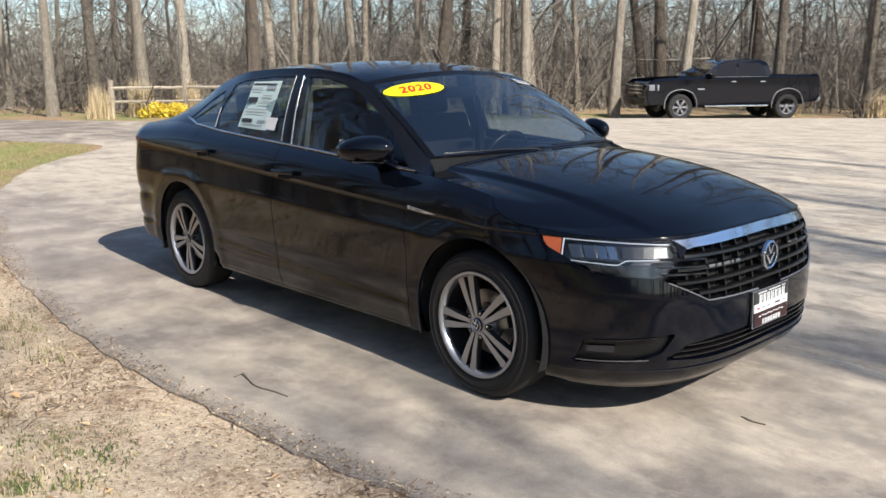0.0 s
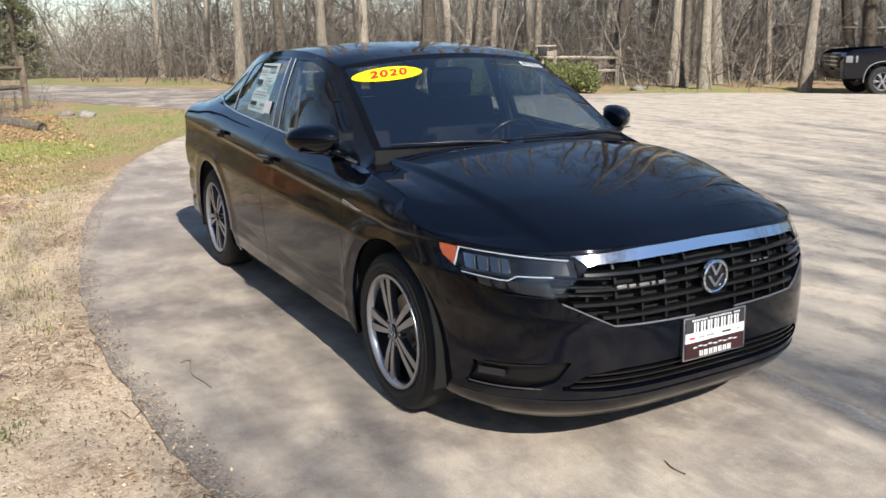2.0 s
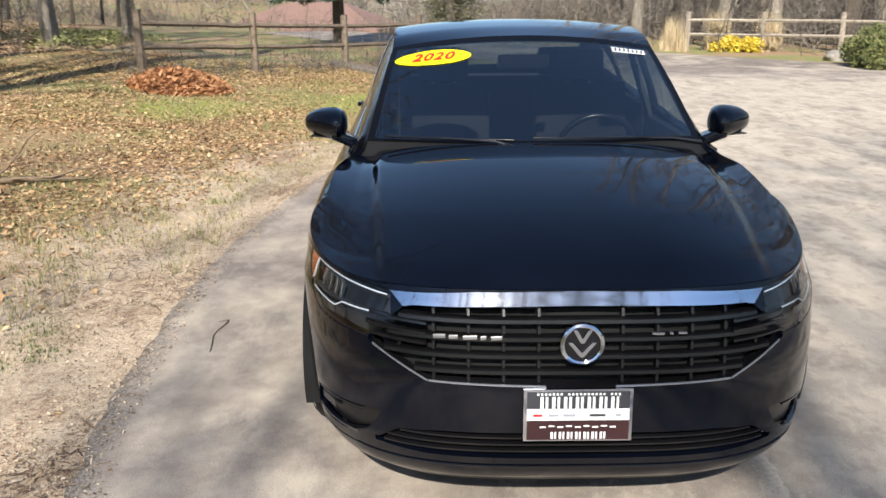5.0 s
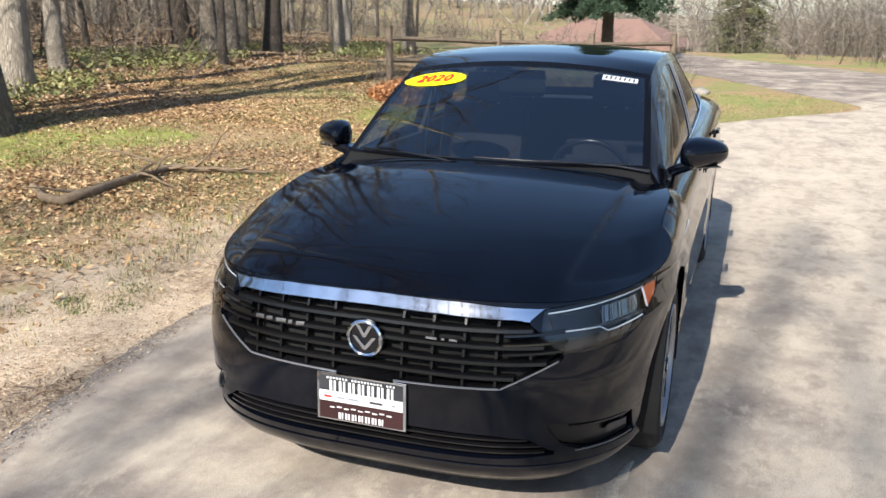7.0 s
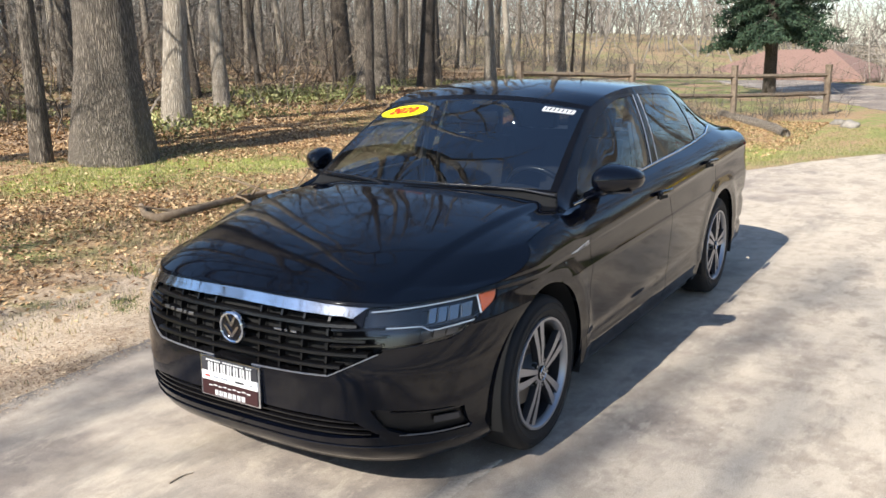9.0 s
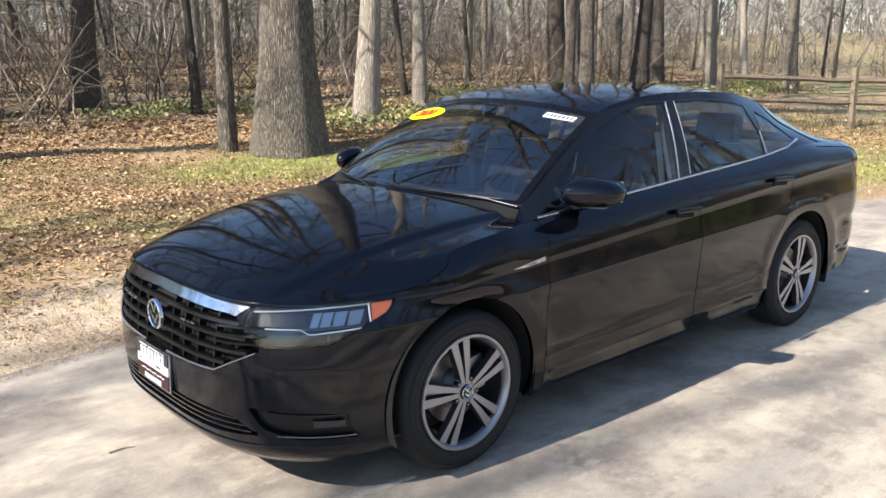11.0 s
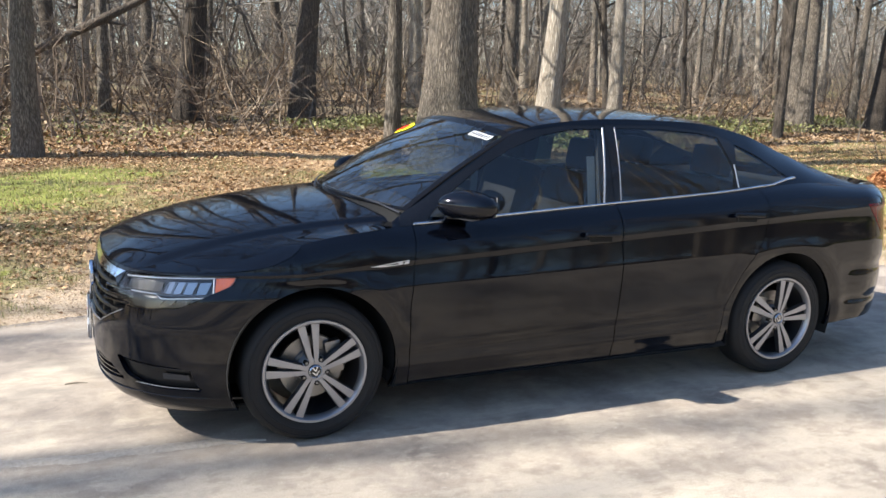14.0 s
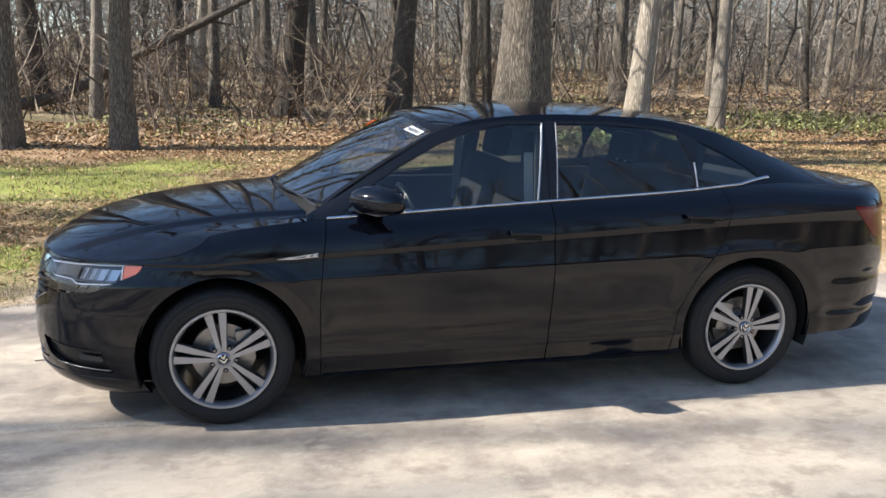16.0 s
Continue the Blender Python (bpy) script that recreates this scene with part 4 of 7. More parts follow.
h = cut(hood, np.linspace(0, 1, 60) ** 1.25, np.linspace(0, 1, 64), [])["rest"]
panel("hood", [h, flip(h)], PAINT, car, 0.001, 0.012)

A_BOOT = 1 + (FRONT_C + 1.93) / (FRONT_C - REAR_C)


def boot(a, r):
    e = shell(a, top_z(shell(a, 0.5)[..., 0]))
    t = np.clip((a - A_BOOT) / (3 - A_BOOT), 0, 1)
    cx = -1.98 - 0.22 * t
    x, y = e[..., 0] + (cx - e[..., 0]) * r, e[..., 1] * (1 - r)
    z = e[..., 2] + (1.105 - 0.15 * (-cx - 1.98) - e[..., 2]) * (1 - (1 - r) ** 2.0)
    return np.stack([x, y, z], -1)


h = cut(boot, np.r_[np.linspace(A_BOOT, 2, 6)[:-1], even_columns(2, 3, 0.04)], np.linspace(0, 1, 24), [])["rest"]
panel("boot_lid", [h, flip(h)], PAINT, car, 0.002, 0.015)

# greenhouse
rail_y = smooth_curve((0.95, 0.861, 0.6, 0.279, 0.0, -0.285, -0.8, -1.2, -1.5, -1.75, -1.97), (0.745, 0.700, 0.655, 0.615, 0.618, 0.625, 0.615, 0.59, 0.585, 0.60, 0.615))
rail_z = smooth_curve((0.95, 0.861, 0.6, 0.279, 0.1, -0.285, -0.8, -1.2, -1.5, -1.75, -1.97), (0.962, 1.011, 1.172, 1.352, 1.400, 1.428, 1.412, 1.345, 1.240, 1.150, 1.082))
crown_z = smooth_curve((0.36, 0.1, -0.25, -0.7, -1.0, -1.22), (1.405, 1.446, 1.468, 1.460, 1.432, 1.395))


def side_house(x, v):
    x, v = np.broadcast_arrays(x, v)
    yb, zb, yr, zr = top_y(x), top_z(x), rail_y(x), rail_z(x)
    k = np.clip(v, 0, 1)
    return np.stack([x, yb + (yr - yb) * k + 0.016 * np.sin(math.pi * k) * np.clip((zr - zb) / 0.3, 0, 1), zb + (zr - zb) * k], -1)


FRONT_PANE = [(0.80, 0.953), (-0.165, 1.012), (-0.225, 1.378), (-0.05, 1.377), (0.12, 1.348), (0.30, 1.285), (0.50, 1.180), (0.66, 1.075)]
REAR_PANE = [(-0.275, 1.020), (-1.02, 1.058), (-1.045, 1.16), (-0.985, 1.33), (-0.85, 1.355), (-0.55, 1.378), (-0.30, 1.380)]
QUARTER_PANE = [(-1.065, 1.062), (-1.30, 1.085), (-1.45, 1.108), (-1.36, 1.165), (-1.24, 1.235), (-1.10, 1.295), (-1.06, 1.16)]
panes = [("front_window", polygon(FRONT_PANE)), ("rear_window", polygon(REAR_PANE)), ("quarter_window", polygon(QUARTER_PANE))]
DOOR_TOP = [("front_frame", polygon([(0.95, 0.9), (0.90, 1.0), (0.28, 1.36), (-0.02, 1.398), (-0.235, 1.40), (-0.235, 0.9)])),
            ("rear_frame", polygon([(-0.235, 0.9), (-0.235, 1.40), (-0.60, 1.398), (-0.95, 1.362), (-1.075, 1.315), (-1.19, 1.16), (-1.19, 0.9)]))]
house_x = np.linspace(0.95, -1.97, 190)
house_cut = cut(side_house, house_x, np.linspace(0, 1, 34), panes + DOOR_TOP)
for side in (1, -1):
    pick = (lambda k: house_cut[k]) if side == 1 else (lambda k: flip(house_cut[k]))
    panel("window_pillar", [pick("rest")], PAINT, car, 0.0, 0.02)
    for k in ("front_frame", "rear_frame"):
        panel("door_frame", [pick(k)], GLOSS, car, 0.0015, 0.02, "gloss black door frame")
    for k in ("front_window", "rear_window", "quarter_window"):
        ob = panel(k, [pick(k)], TINT_GLASS, car, 0.0, 0.0, "lightly tinted side window", sink=0.004)
        ob.visible_shadow = False


def roof(s, t):
    s, t = np.broadcast_arrays(s, t)
    x0, x1 = 0.34 - 0.061 * t ** 2, -1.22 + 0.02 * t ** 2
    x = x0 + (x1 - x0) * s
    zr = rail_z(x)
    return np.stack([x, rail_y(x) * t, zr + (np.maximum(crown_z(x), zr + 0.002) - zr) * (1 - np.abs(t) ** 2.2)], -1)


h = cut(roof, np.linspace(0, 1, 50), np.linspace(-1, 1, 49), [])["rest"]
panel("roof", [h], PAINT, car, 0.0, 0.02)


def between(base, top, bow):
    def f(s, t):
        s, t = np.broadcast_arrays(s, t)
        a, b = base(t), top(t)
        p = a + (b - a) * s[..., None]
        p[..., 0] += bow * np.sin(math.pi * s) * 0.5
        p[..., 2] += bow * np.sin(math.pi * s)
        return p
    return f


screen = between(lambda t: np.stack([1.062 - 0.195 * t ** 2, 0.703 * t, 1.019 - 0.014 * t ** 2], -1),
                 lambda t: np.stack([0.34 - 0.061 * t ** 2, rail_y(0.279) * t, 1.4065 - 0.0545 * np.abs(t) ** 2.2], -1), 0.012)


def backlight(s, t):
    s, t = np.broadcast_arrays(np.asarray(s, float), np.asarray(t, float))
    x0, x1 = -2.00 + 0.03 * t ** 2, -1.22 + 0.02 * t ** 2
    x = x0 + (x1 - x0) * s
    return np.stack([x, rail_y(x) * t, rail_z(x) + (0.018 + 0.032 * s) * (1 - np.abs(t) ** 2.2)], -1)


def ring(f, m_side, m_low, m_top, n=26, k=41):
    s = np.r_[0, np.linspace(m_low, 1 - m_top, n), 1]
    t = np.r_[-1, np.linspace(-1 + m_side, 1 - m_side, k), 1]
    v = f(s[:, None], t[None, :])
    idx = np.arange(v.shape[0] * v.shape[1]).reshape(v.shape[:2])
    q = np.stack([idx[:-1, :-1], idx[1:, :-1], idx[1:, 1:], idx[:-1, 1:]], -1)
    rim = np.ones(q.shape[:2], bool)
    rim[1:-1, 1:-1] = False
    return (v.reshape(-1, 3), q[rim]), (v.reshape(-1, 3), q[~rim])


def used_only(piece):
    v, f = piece
    u, inv = np.unique(f, return_inverse=True)
    return v[u], inv.reshape(f.shape)


for f, name, frame_name, margins in ((screen, "windscreen", "windscreen_surround", (0.045, 0.022, 0.06)), (backlight, "rear_screen", "rear_screen_surround", (0.06, 0.05, 0.04))):
    rim, pane_ = ring(f, *margins)
    panel(frame_name, [used_only(rim)], FRIT, car, 0, 0.006, "black bonded edge")
    ob = panel(name, [used_only(pane_)], SCREEN_GLASS if name == "windscreen" else TINT_GLASS, car)
    ob.visible_shadow = False


# ---- the sedan: details on its front ----
def front_at(y, z, back=0.0):
    """The point of the nose at y and z, moved back along x."""
    y, z = np.broadcast_arrays(np.asarray(y, float), np.asarray(z, float))
    w = half_width(np.full(y.shape, FRONT_C), z)
    t = np.arcsin(np.clip(np.abs(y) / w, 0, 1) ** (ROUND / 2)) * 2 / math.pi
    p = shell(t, z)
    return np.stack([p[..., 0] - back, y, z], -1)


def wafer(name, pts, mat, parent, back=0.0, thick=0.01, label="", fine=0.03):
    """A small solid plate in the nose's curve: a polygon in y and z, with depth."""
    p = np.array(pts, float)
    dense = []
    for a, b in zip(p, np.roll(p, -1, 0)):
        k = max(1, int(np.linalg.norm(b - a) / fine))
        dense += [a + (b - a) * i / k for i in range(k)]
    d = np.array(dense)
    f, r = front_at(d[:, 0], d[:, 1], back), front_at(d[:, 0], d[:, 1], back + thick)
    n = len(d)
    faces = [tuple(range(n)), tuple(range(2 * n - 1, n - 1, -1))] + [(i, i + n, (i + 1) % n + n, (i + 1) % n) for i in range(n)]
    bm = bmesh.new()
    vs = [bm.verts.new(q) for q in np.vstack([f, r])]
    for q in faces:
        bm.faces.new([vs[i] for i in q])
    bmesh.ops.triangulate(bm, faces=[g for g in bm.faces if len(g.verts) > 4])
    bmesh.ops.recalc_face_normals(bm, faces=bm.faces[:])
    me = bpy.data.meshes.new(name)
    bm.to_mesh(me)
    bm.free()
    me.materials.append(mat)
    return child(name, me, parent, label)


def bar(name, y0, y1, z0, z1, mat, parent, back=0.0, thick=0.012, height=0.016, label="", n=24):
    """A rounded bar along the nose from (y0, z0) to (y1, z1)."""
    y, z = np.linspace(y0, y1, n), np.linspace(z0, z1, n)
    prof = [(-0.5, 1.0), (-0.5, 0.25), (-0.3, 0.0), (0.3, 0.0), (0.5, 0.25), (0.5, 1.0)]
    rows = [front_at(y, z + height * h, back + thick * b) for h, b in prof]
    v = np.vstack(rows)
    k = len(prof)
    f = [(i + r * n, i + 1 + r * n, i + 1 + ((r + 1) % k) * n, i + ((r + 1) % k) * n) for r in range(k) for i in range(n - 1)]
    f += [tuple(r * n for r in range(k)), tuple(r * n + n - 1 for r in range(k - 1, -1, -1))]
    return child(name, mesh_of(name, v, f, mat, False), parent, label)


def box(name, size, centre, mat, parent, bevel=0.0, turn=(0, 0, 0), label="", segments=2):
    bm = bmesh.new()
    bmesh.ops.create_cube(bm, size=1.0)
    for v in bm.verts:
        v.co = Vector((v.co.x * size[0], v.co.y * size[1], v.co.z * size[2]))
    if bevel:
        bmesh.ops.bevel(bm, geom=bm.edges[:], offset=bevel, segments=segments, affect="EDGES", profile=0.7)
    me = bpy.data.meshes.new(name)
    for f in bm.faces:
        f.smooth = bool(bevel)
    bm.to_mesh(me)
    bm.free()
    if bevel:
        me.set_sharp_from_angle(angle=radians(50))
    me.materials.append(mat)
    ob = child(name, me, parent, label)
    ob.matrix_local = pose(*centre, *turn)
    return ob


def turned(name, profile, mat, parent, n=48, axis="y", label="", place=(0, 0, 0), closed=False):
    """A solid of revolution: profile of (radius, along) pairs, round the y axis (or x, z)."""
    a = np.arange(n) * 2 * math.pi / n
    v = []
    for r, h_ in profile:
        for k in a:
            c, s_ = r * math.cos(k), r * math.sin(k)
            v.append({"y": (c, h_, s_), "x": (h_, c, s_), "z": (c, s_, h_)}[axis])
    m = len(profile)
    f = [(i * n + j, i * n + (j + 1) % n, (i + 1) % m * n + (j + 1) % n, (i + 1) % m * n + j) for i in range(m if closed else m - 1) for j in range(n)]
    me = mesh_of(name, v, f, mat)
    bm = bmesh.new()
    bm.from_mesh(me)
    bmesh.ops.remove_doubles(bm, verts=bm.verts[:], dist=1e-5)
    bmesh.ops.recalc_face_normals(bm, faces=bm.faces[:])
    bm.to_mesh(me)
    bm.free()
    me.set_sharp_from_angle(angle=radians(35))
    ob = child(name, me, parent, label)
    ob.location = place
    return ob


panel("chrome_bar", both("chrome"), CHROME, car, 0.001, 0.02, "chrome strip over the grille", sink=-0.004)
grille = panel("grille", both("grille"), DARK, car, 0, 0.0, "black slatted grille", sink=0.055)
panel("grille_rim", [(np.vstack([p[0]]), p[1]) for p in [(np.vstack([front_at(np.linspace(-0.61, 0.61, 40), np.interp(np.abs(np.linspace(-0.61, 0.61, 40)), [0, 0.44, 0.61], [0.513, 0.525, 0.612]), 0.0),
                                                                             front_at(np.linspace(-0.61, 0.61, 40), np.interp(np.abs(np.linspace(-0.61, 0.61, 40)), [0, 0.44, 0.61], [0.519, 0.531, 0.619]), 0.05)]),
                                                                  np.array([(i, i + 1, i + 41, i + 40) for i in range(39)]))]], GLOSS, grille)
bar("chin_strip", 0.10, 0.435, 0.519, 0.527, SILVER, grille, -0.002, 0.006, 0.005)
bar("chin_strip", -0.10, -0.435, 0.519, 0.527, SILVER, grille, -0.002, 0.006, 0.005)
bar("chin_strip", 0.438, 0.60, 0.527, 0.610, SILVER, grille, -0.002, 0.006, 0.005)
bar("chin_strip", -0.438, -0.60, 0.527, 0.610, SILVER, grille, -0.002, 0.006, 0.005)
for z, half in ((0.702, 0.52), (0.652, 0.555), (0.602, 0.565), (0.556, 0.475)):
    bar("slat", -half, half, z, z, SLAT, grille, 0.008, 0.03, 0.017, n=50)
for z, half in ((0.726, 0.47), (0.677, 0.5), (0.627, 0.55), (0.579, 0.5), (0.537, 0.44)):
    for y in np.arange(0.115, half, 0.10):
        for s in (1, -1):
            bar("fin", s * y, s * (y + 0.008), z, z, SLAT, grille, 0.014, 0.03, 0.036, n=2)
for z in (0.690, 0.662, 0.634):
    for s in (1, -1):
        bar("side_slat", s * 0.44, s * (0.62 - 0.35 * abs(z - 0.66)), z, z + 0.006, GLOSS, grille, 0.0, 0.02, 0.010, n=12)
for y0, y1 in ((-0.42, -0.385), (-0.375, -0.35), (-0.335, -0.295), (-0.285, -0.27), (-0.255, -0.225)):
    bar("emblem_bar", y0, y1, 0.656, 0.658, STEEL, grille, 0.004, 0.006, 0.012, n=3)
for y0, y1 in ((0.20, 0.235), (0.25, 0.26), (0.275, 0.30)):
    bar("emblem_bar", y0, y1, 0.668, 0.667, STEEL, grille, 0.004, 0.006, 0.007, n=3)
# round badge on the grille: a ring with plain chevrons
badge = turned("badge", [(0.0, 0.0), (0.050, 0.0), (0.054, -0.012)], GLOSS, car, 40, "x", "round chrome badge", (2.222, 0.0, 0.645))
turned("badge_ring", [(0.050, 0.0), (0.051, 0.008), (0.056, 0.011), (0.062, 0.007), (0.064, -0.004), (0.060, -0.012)], CHROME, badge, 48, "x")


def chevron(name, w, h_, t, mat, parent, place, turn=(0, 0, 0), up=True, deep=0.006):
    s = 1 if up else -1
    o = [(-w, s * h_), (-w + t, s * h_), (0, -s * h_ + s * t), (w - t, s * h_), (w, s * h_), (t * 0.4, -s * h_), (-t * 0.4, -s * h_)]
    v = [(0, a, b) for a, b in o] + [(deep, a, b) for a, b in o]
    f = [(0, 1, 2, 6), (2, 3, 4, 5), (6, 2, 5)] + [(9, 8, 7, 13)[::1], (12, 11, 10, 9), (12, 9, 13)] + [(i, (i + 1) % 7, (i + 1) % 7 + 7, i + 7) for i in range(7)]
    ob = child(name, mesh_of(name, v, f, mat, False), parent)
    ob.matrix_local = pose(*place, *turn)
    return ob


chevron("chevron", 0.028, 0.020, 0.012, CHROME, badge, (0.001, 0, 0.024))
chevron("chevron", 0.040, 0.022, 0.012, CHROME, badge, (0.001, 0, -0.016))

GUIDE = material("light_guide", 0.18, 0, (0.62, 0.66, 0.72))
HOUSING = material("lamp_housing", 0.30, 0.2, (0.030, 0.032, 0.037))
MIRRORED = material("lamp_reflector", 0.13, 1.0, (0.40, 0.40, 0.40))
LAMP_A = np.linspace(0.2, 1.0, 400)


def lamp_at(u, z, deep=0.0):
    """A point of the lamp: u 0 at the grille, 1 at the outer tip, at height z, sunk by deep along the inward normal."""
    u, z = np.broadcast_arrays(np.asarray(u, float), np.asarray(z, float))
    out = np.zeros(u.shape + (3,))
    for i in np.ndindex(u.shape):
        p = shell(LAMP_A, np.full(400, z[i]))
        a0 = np.interp(0.545, p[:, 1], LAMP_A)
        a1 = np.interp(-(1.665 + 0.75 * (0.772 - z[i])), -p[:, 0], LAMP_A)
        a = a0 + (a1 - a0) * u[i]
        q, da, dz = shell(a, z[i]), shell(a + 0.004, z[i]), shell(a, z[i] + 0.004)
        nrm = np.cross(da - q, dz - q)
        nrm = nrm / (np.linalg.norm(nrm) + 1e-12)
        out[i] = q - (nrm if nrm[0] > 0 else -nrm) * deep
    return out


def lamp_solid(name, pts, mat, parent, side_, deep, thick=0.012, label=""):
    """A solid piece inside the lamp, drawn as a polygon in u and z."""
    p = np.array(pts, float)
    dense = []
    for a, b in zip(p, np.roll(p, -1, 0)):
        k = max(1, int(math.hypot((b[0] - a[0]) * 0.4, b[1] - a[1]) / 0.03))
        dense += [a + (b - a) * i / k for i in range(k)]
    d = np.array(dense)
    n = len(d)
    v = np.vstack([lamp_at(d[:, 0], d[:, 1], deep), lamp_at(d[:, 0], d[:, 1], deep + thick)]) * (1, side_, 1)
    bm = bmesh.new()
    vs = [bm.verts.new(q) for q in v]
    for q in [tuple(range(n)), tuple(range(2 * n - 1, n - 1, -1))] + [(i, i + n, (i + 1) % n + n, (i + 1) % n) for i in range(n)]:
        bm.faces.new([vs[i] for i in q])
    bmesh.ops.triangulate(bm, faces=[g for g in bm.faces if len(g.verts) > 4])
    bmesh.ops.recalc_face_normals(bm, faces=bm.faces[:])
    me = bpy.data.meshes.new(name)
    bm.to_mesh(me)
    bm.free()
    me.materials.append(mat)
    return child(name, me, parent, label)


def lamp_ribbon(name, line, mat, parent, side_, deep, wide=0.006):
    """A rounded ribbon of light guide or bezel along (u, z) points inside the lamp."""
    q = []
    for a, b in zip(line[:-1], line[1:]):
        q += [np.array(a) + (np.array(b) - np.array(a)) * k / 6 for k in range(6)]
    q = np.array(q + [np.array(line[-1])])
    v, f = [], []
    tube(lamp_at(q[:, 0], q[:, 1], deep) * (1, side_, 1), np.full(len(q), wide / 2), 6, v, f)
    return child(name, mesh_of(name, v, f, mat), parent)


for s in (1, -1):
    piece = body_cut["lamp"] if s == 1 else flip(body_cut["lamp"])
    lamp = panel("headlight", [piece], HOUSING, car, 0, 0, "clear headlight with chrome reflectors and amber corner", sink=0.048)
    ob = panel("lens", [piece], LENS, lamp, 0.001, 0, sink=0.001)
    ob.visible_shadow = False
    lamp_solid("corner_reflector", [(0.840, 0.764), (0.985, 0.767), (0.992, 0.752), (0.975, 0.715), (0.955, 0.692), (0.930, 0.688)], AMBER, lamp, s, 0.004, 0.012, "amber corner reflector")
    lamp_ribbon("daylight_strip", [(0.03, 0.752), (0.25, 0.757), (0.50, 0.761), (0.83, 0.764)], GUIDE, lamp, s, 0.008, 0.0055)
    lamp_ribbon("daylight_strip", [(0.822, 0.763), (0.860, 0.735), (0.918, 0.690)], GUIDE, lamp, s, 0.007, 0.007)
    lamp_ribbon("lower_strip", [(0.915, 0.688), (0.62, 0.682), (0.50, 0.678), (0.42, 0.695), (0.15, 0.698)], GUIDE, lamp, s, 0.010, 0.005)
    for u0, w in ((0.80, 0.085), (0.685, 0.075), (0.585, 0.060), (0.50, 0.045)):
        # vertical vanes, each a bright bowl behind a dark rib
        lamp_solid("reflector", [(u0 - w * 1.10, 0.751), (u0 + 0.012, 0.753), (u0 + 0.034, 0.704), (u0 - w * 0.72, 0.702)], MIRRORED, lamp, s, 0.026, 0.010)
        lamp_ribbon("reflector_rib", [(u0 - w, 0.751), (u0 - w * 0.62, 0.703)], HOUSING, lamp, s, 0.019, 0.0045)
    lamp_solid("reflector_shelf", [(0.33, 0.702), (0.87, 0.700), (0.85, 0.693), (0.36, 0.695)], GUNMETAL, lamp, s, 0.012, 0.03)
    lamp_solid("projector_cover", [(0.06, 0.744), (0.40, 0.748), (0.43, 0.708), (0.10, 0.706)], SLAT, lamp, s, 0.030, 0.01)
    for u0, u1 in ((0.44, 0.52), (0.54, 0.63), (0.65, 0.75)):
        lamp_solid("projector", [(u0, 0.673), (u1, 0.675), (u1 - 0.015, 0.650), (u0 + 0.005, 0.648)], GUNMETAL, lamp, s, 0.016, 0.012)
    fog = panel("fog_lamp_recess", [body_cut["fog"] if s == 1 else flip(body_cut["fog"])], SLAT, car, 0, 0, "black recess with a small lamp", sink=0.024)
    bar("recess_blade", s * 0.635, s * 0.79, 0.393, 0.372, GLOSS, fog, 0.0, 0.02, 0.008, n=10)
    bar("recess_edge", s * 0.655, s * 0.80, 0.300, 0.283, STEEL, fog, -0.001, 0.008, 0.005, n=14)
    wafer("fog_lamp", [(s * 0.735, 0.352), (s * 0.785, 0.346), (s * 0.785, 0.322), (s * 0.735, 0.326)], GUNMETAL, fog, 0.018, 0.012)
intake = panel("lower_intake", both("intake"), DARK, car, 0, 0, "low slatted air intake", sink=0.05)
for z, half in ((0.352, 0.52), (0.330, 0.56), (0.307, 0.57)):
    bar("slat", -half, half, z, z, GLOSS, intake, 0.006, 0.03, 0.009, n=50)
bar("lip_blade", -0.66, 0.66, 0.252, 0.252, GLOSS, car, -0.006, 0.014, 0.010, "gloss black lip", n=60)
for s in (1, -1):
    panel("tail_lamp", [body_cut["tail_lamp"] if s == 1 else flip(body_cut["tail_lamp"])], RED_LENS, car, 0.001, 0.01, "dark red tail lamp", sink=-0.002)
    bar("lip_blade", s * 0.66, s * 0.845, 0.252, 0.232, GLOSS, car, -0.004, 0.012, 0.009, "gloss black lip", n=10)

# dealer's plate: bands and plain bars instead of lettering
plate = box("number_plate", (0.012, 0.312, 0.160), (2.243, -0.008, 0.436), CHROME, car, 0.003, (0, -2, 0), "dealer plate in a thin bright frame")
for z, hgt, mat in ((0.048, 0.052, INK), (0.004, 0.036, WHITE), (-0.044, 0.060, MAROON)):
    box("plate_band", (0.003, 0.292, hgt), (0.0075, 0, z), mat, plate)
for k in range(22):
    if k not in (7, 18):
        box("plate_bar", (0.002, 0.006, 0.006), (0.0098, -0.115 + k * 0.011, 0.067), WHITE, plate)
for k in range(7):
    # each word is a row of upright bars, two to a character
    box("plate_bar", (0.002, 0.009, 0.036), (0.0098, -0.104 + k * 0.0335, 0.041), WHITE, plate)
    box("plate_bar", (0.002, 0.007, 0.036), (0.0098, -0.090 + k * 0.0335, 0.041), WHITE, plate)
for y, w, mat in ((-0.115, 0.026, RED_INK), (-0.07, 0.03, GREY_INK), (-0.025, 0.036, GREY_INK), (0.055, 0.045, INK), (0.115, 0.016, GREY_INK)):
    box("plate_bar", (0.002, w, 0.007), (0.0098, y, 0.002), mat, plate)
for k in range(7):
    box("plate_bar", (0.002, 0.007, 0.021), (0.0098, -0.074 + k * 0.0235, -0.060), WHITE, plate)
    box("plate_bar", (0.002, 0.005, 0.021), (0.0098, -0.064 + k * 0.0235, -0.060), WHITE, plate)
for k in range(9):
    box("plate_bar", (0.002, 0.017, 0.004), (0.0098, -0.10 + k * 0.025, -0.034 + 0.003 * (k % 2)), WHITE, plate)

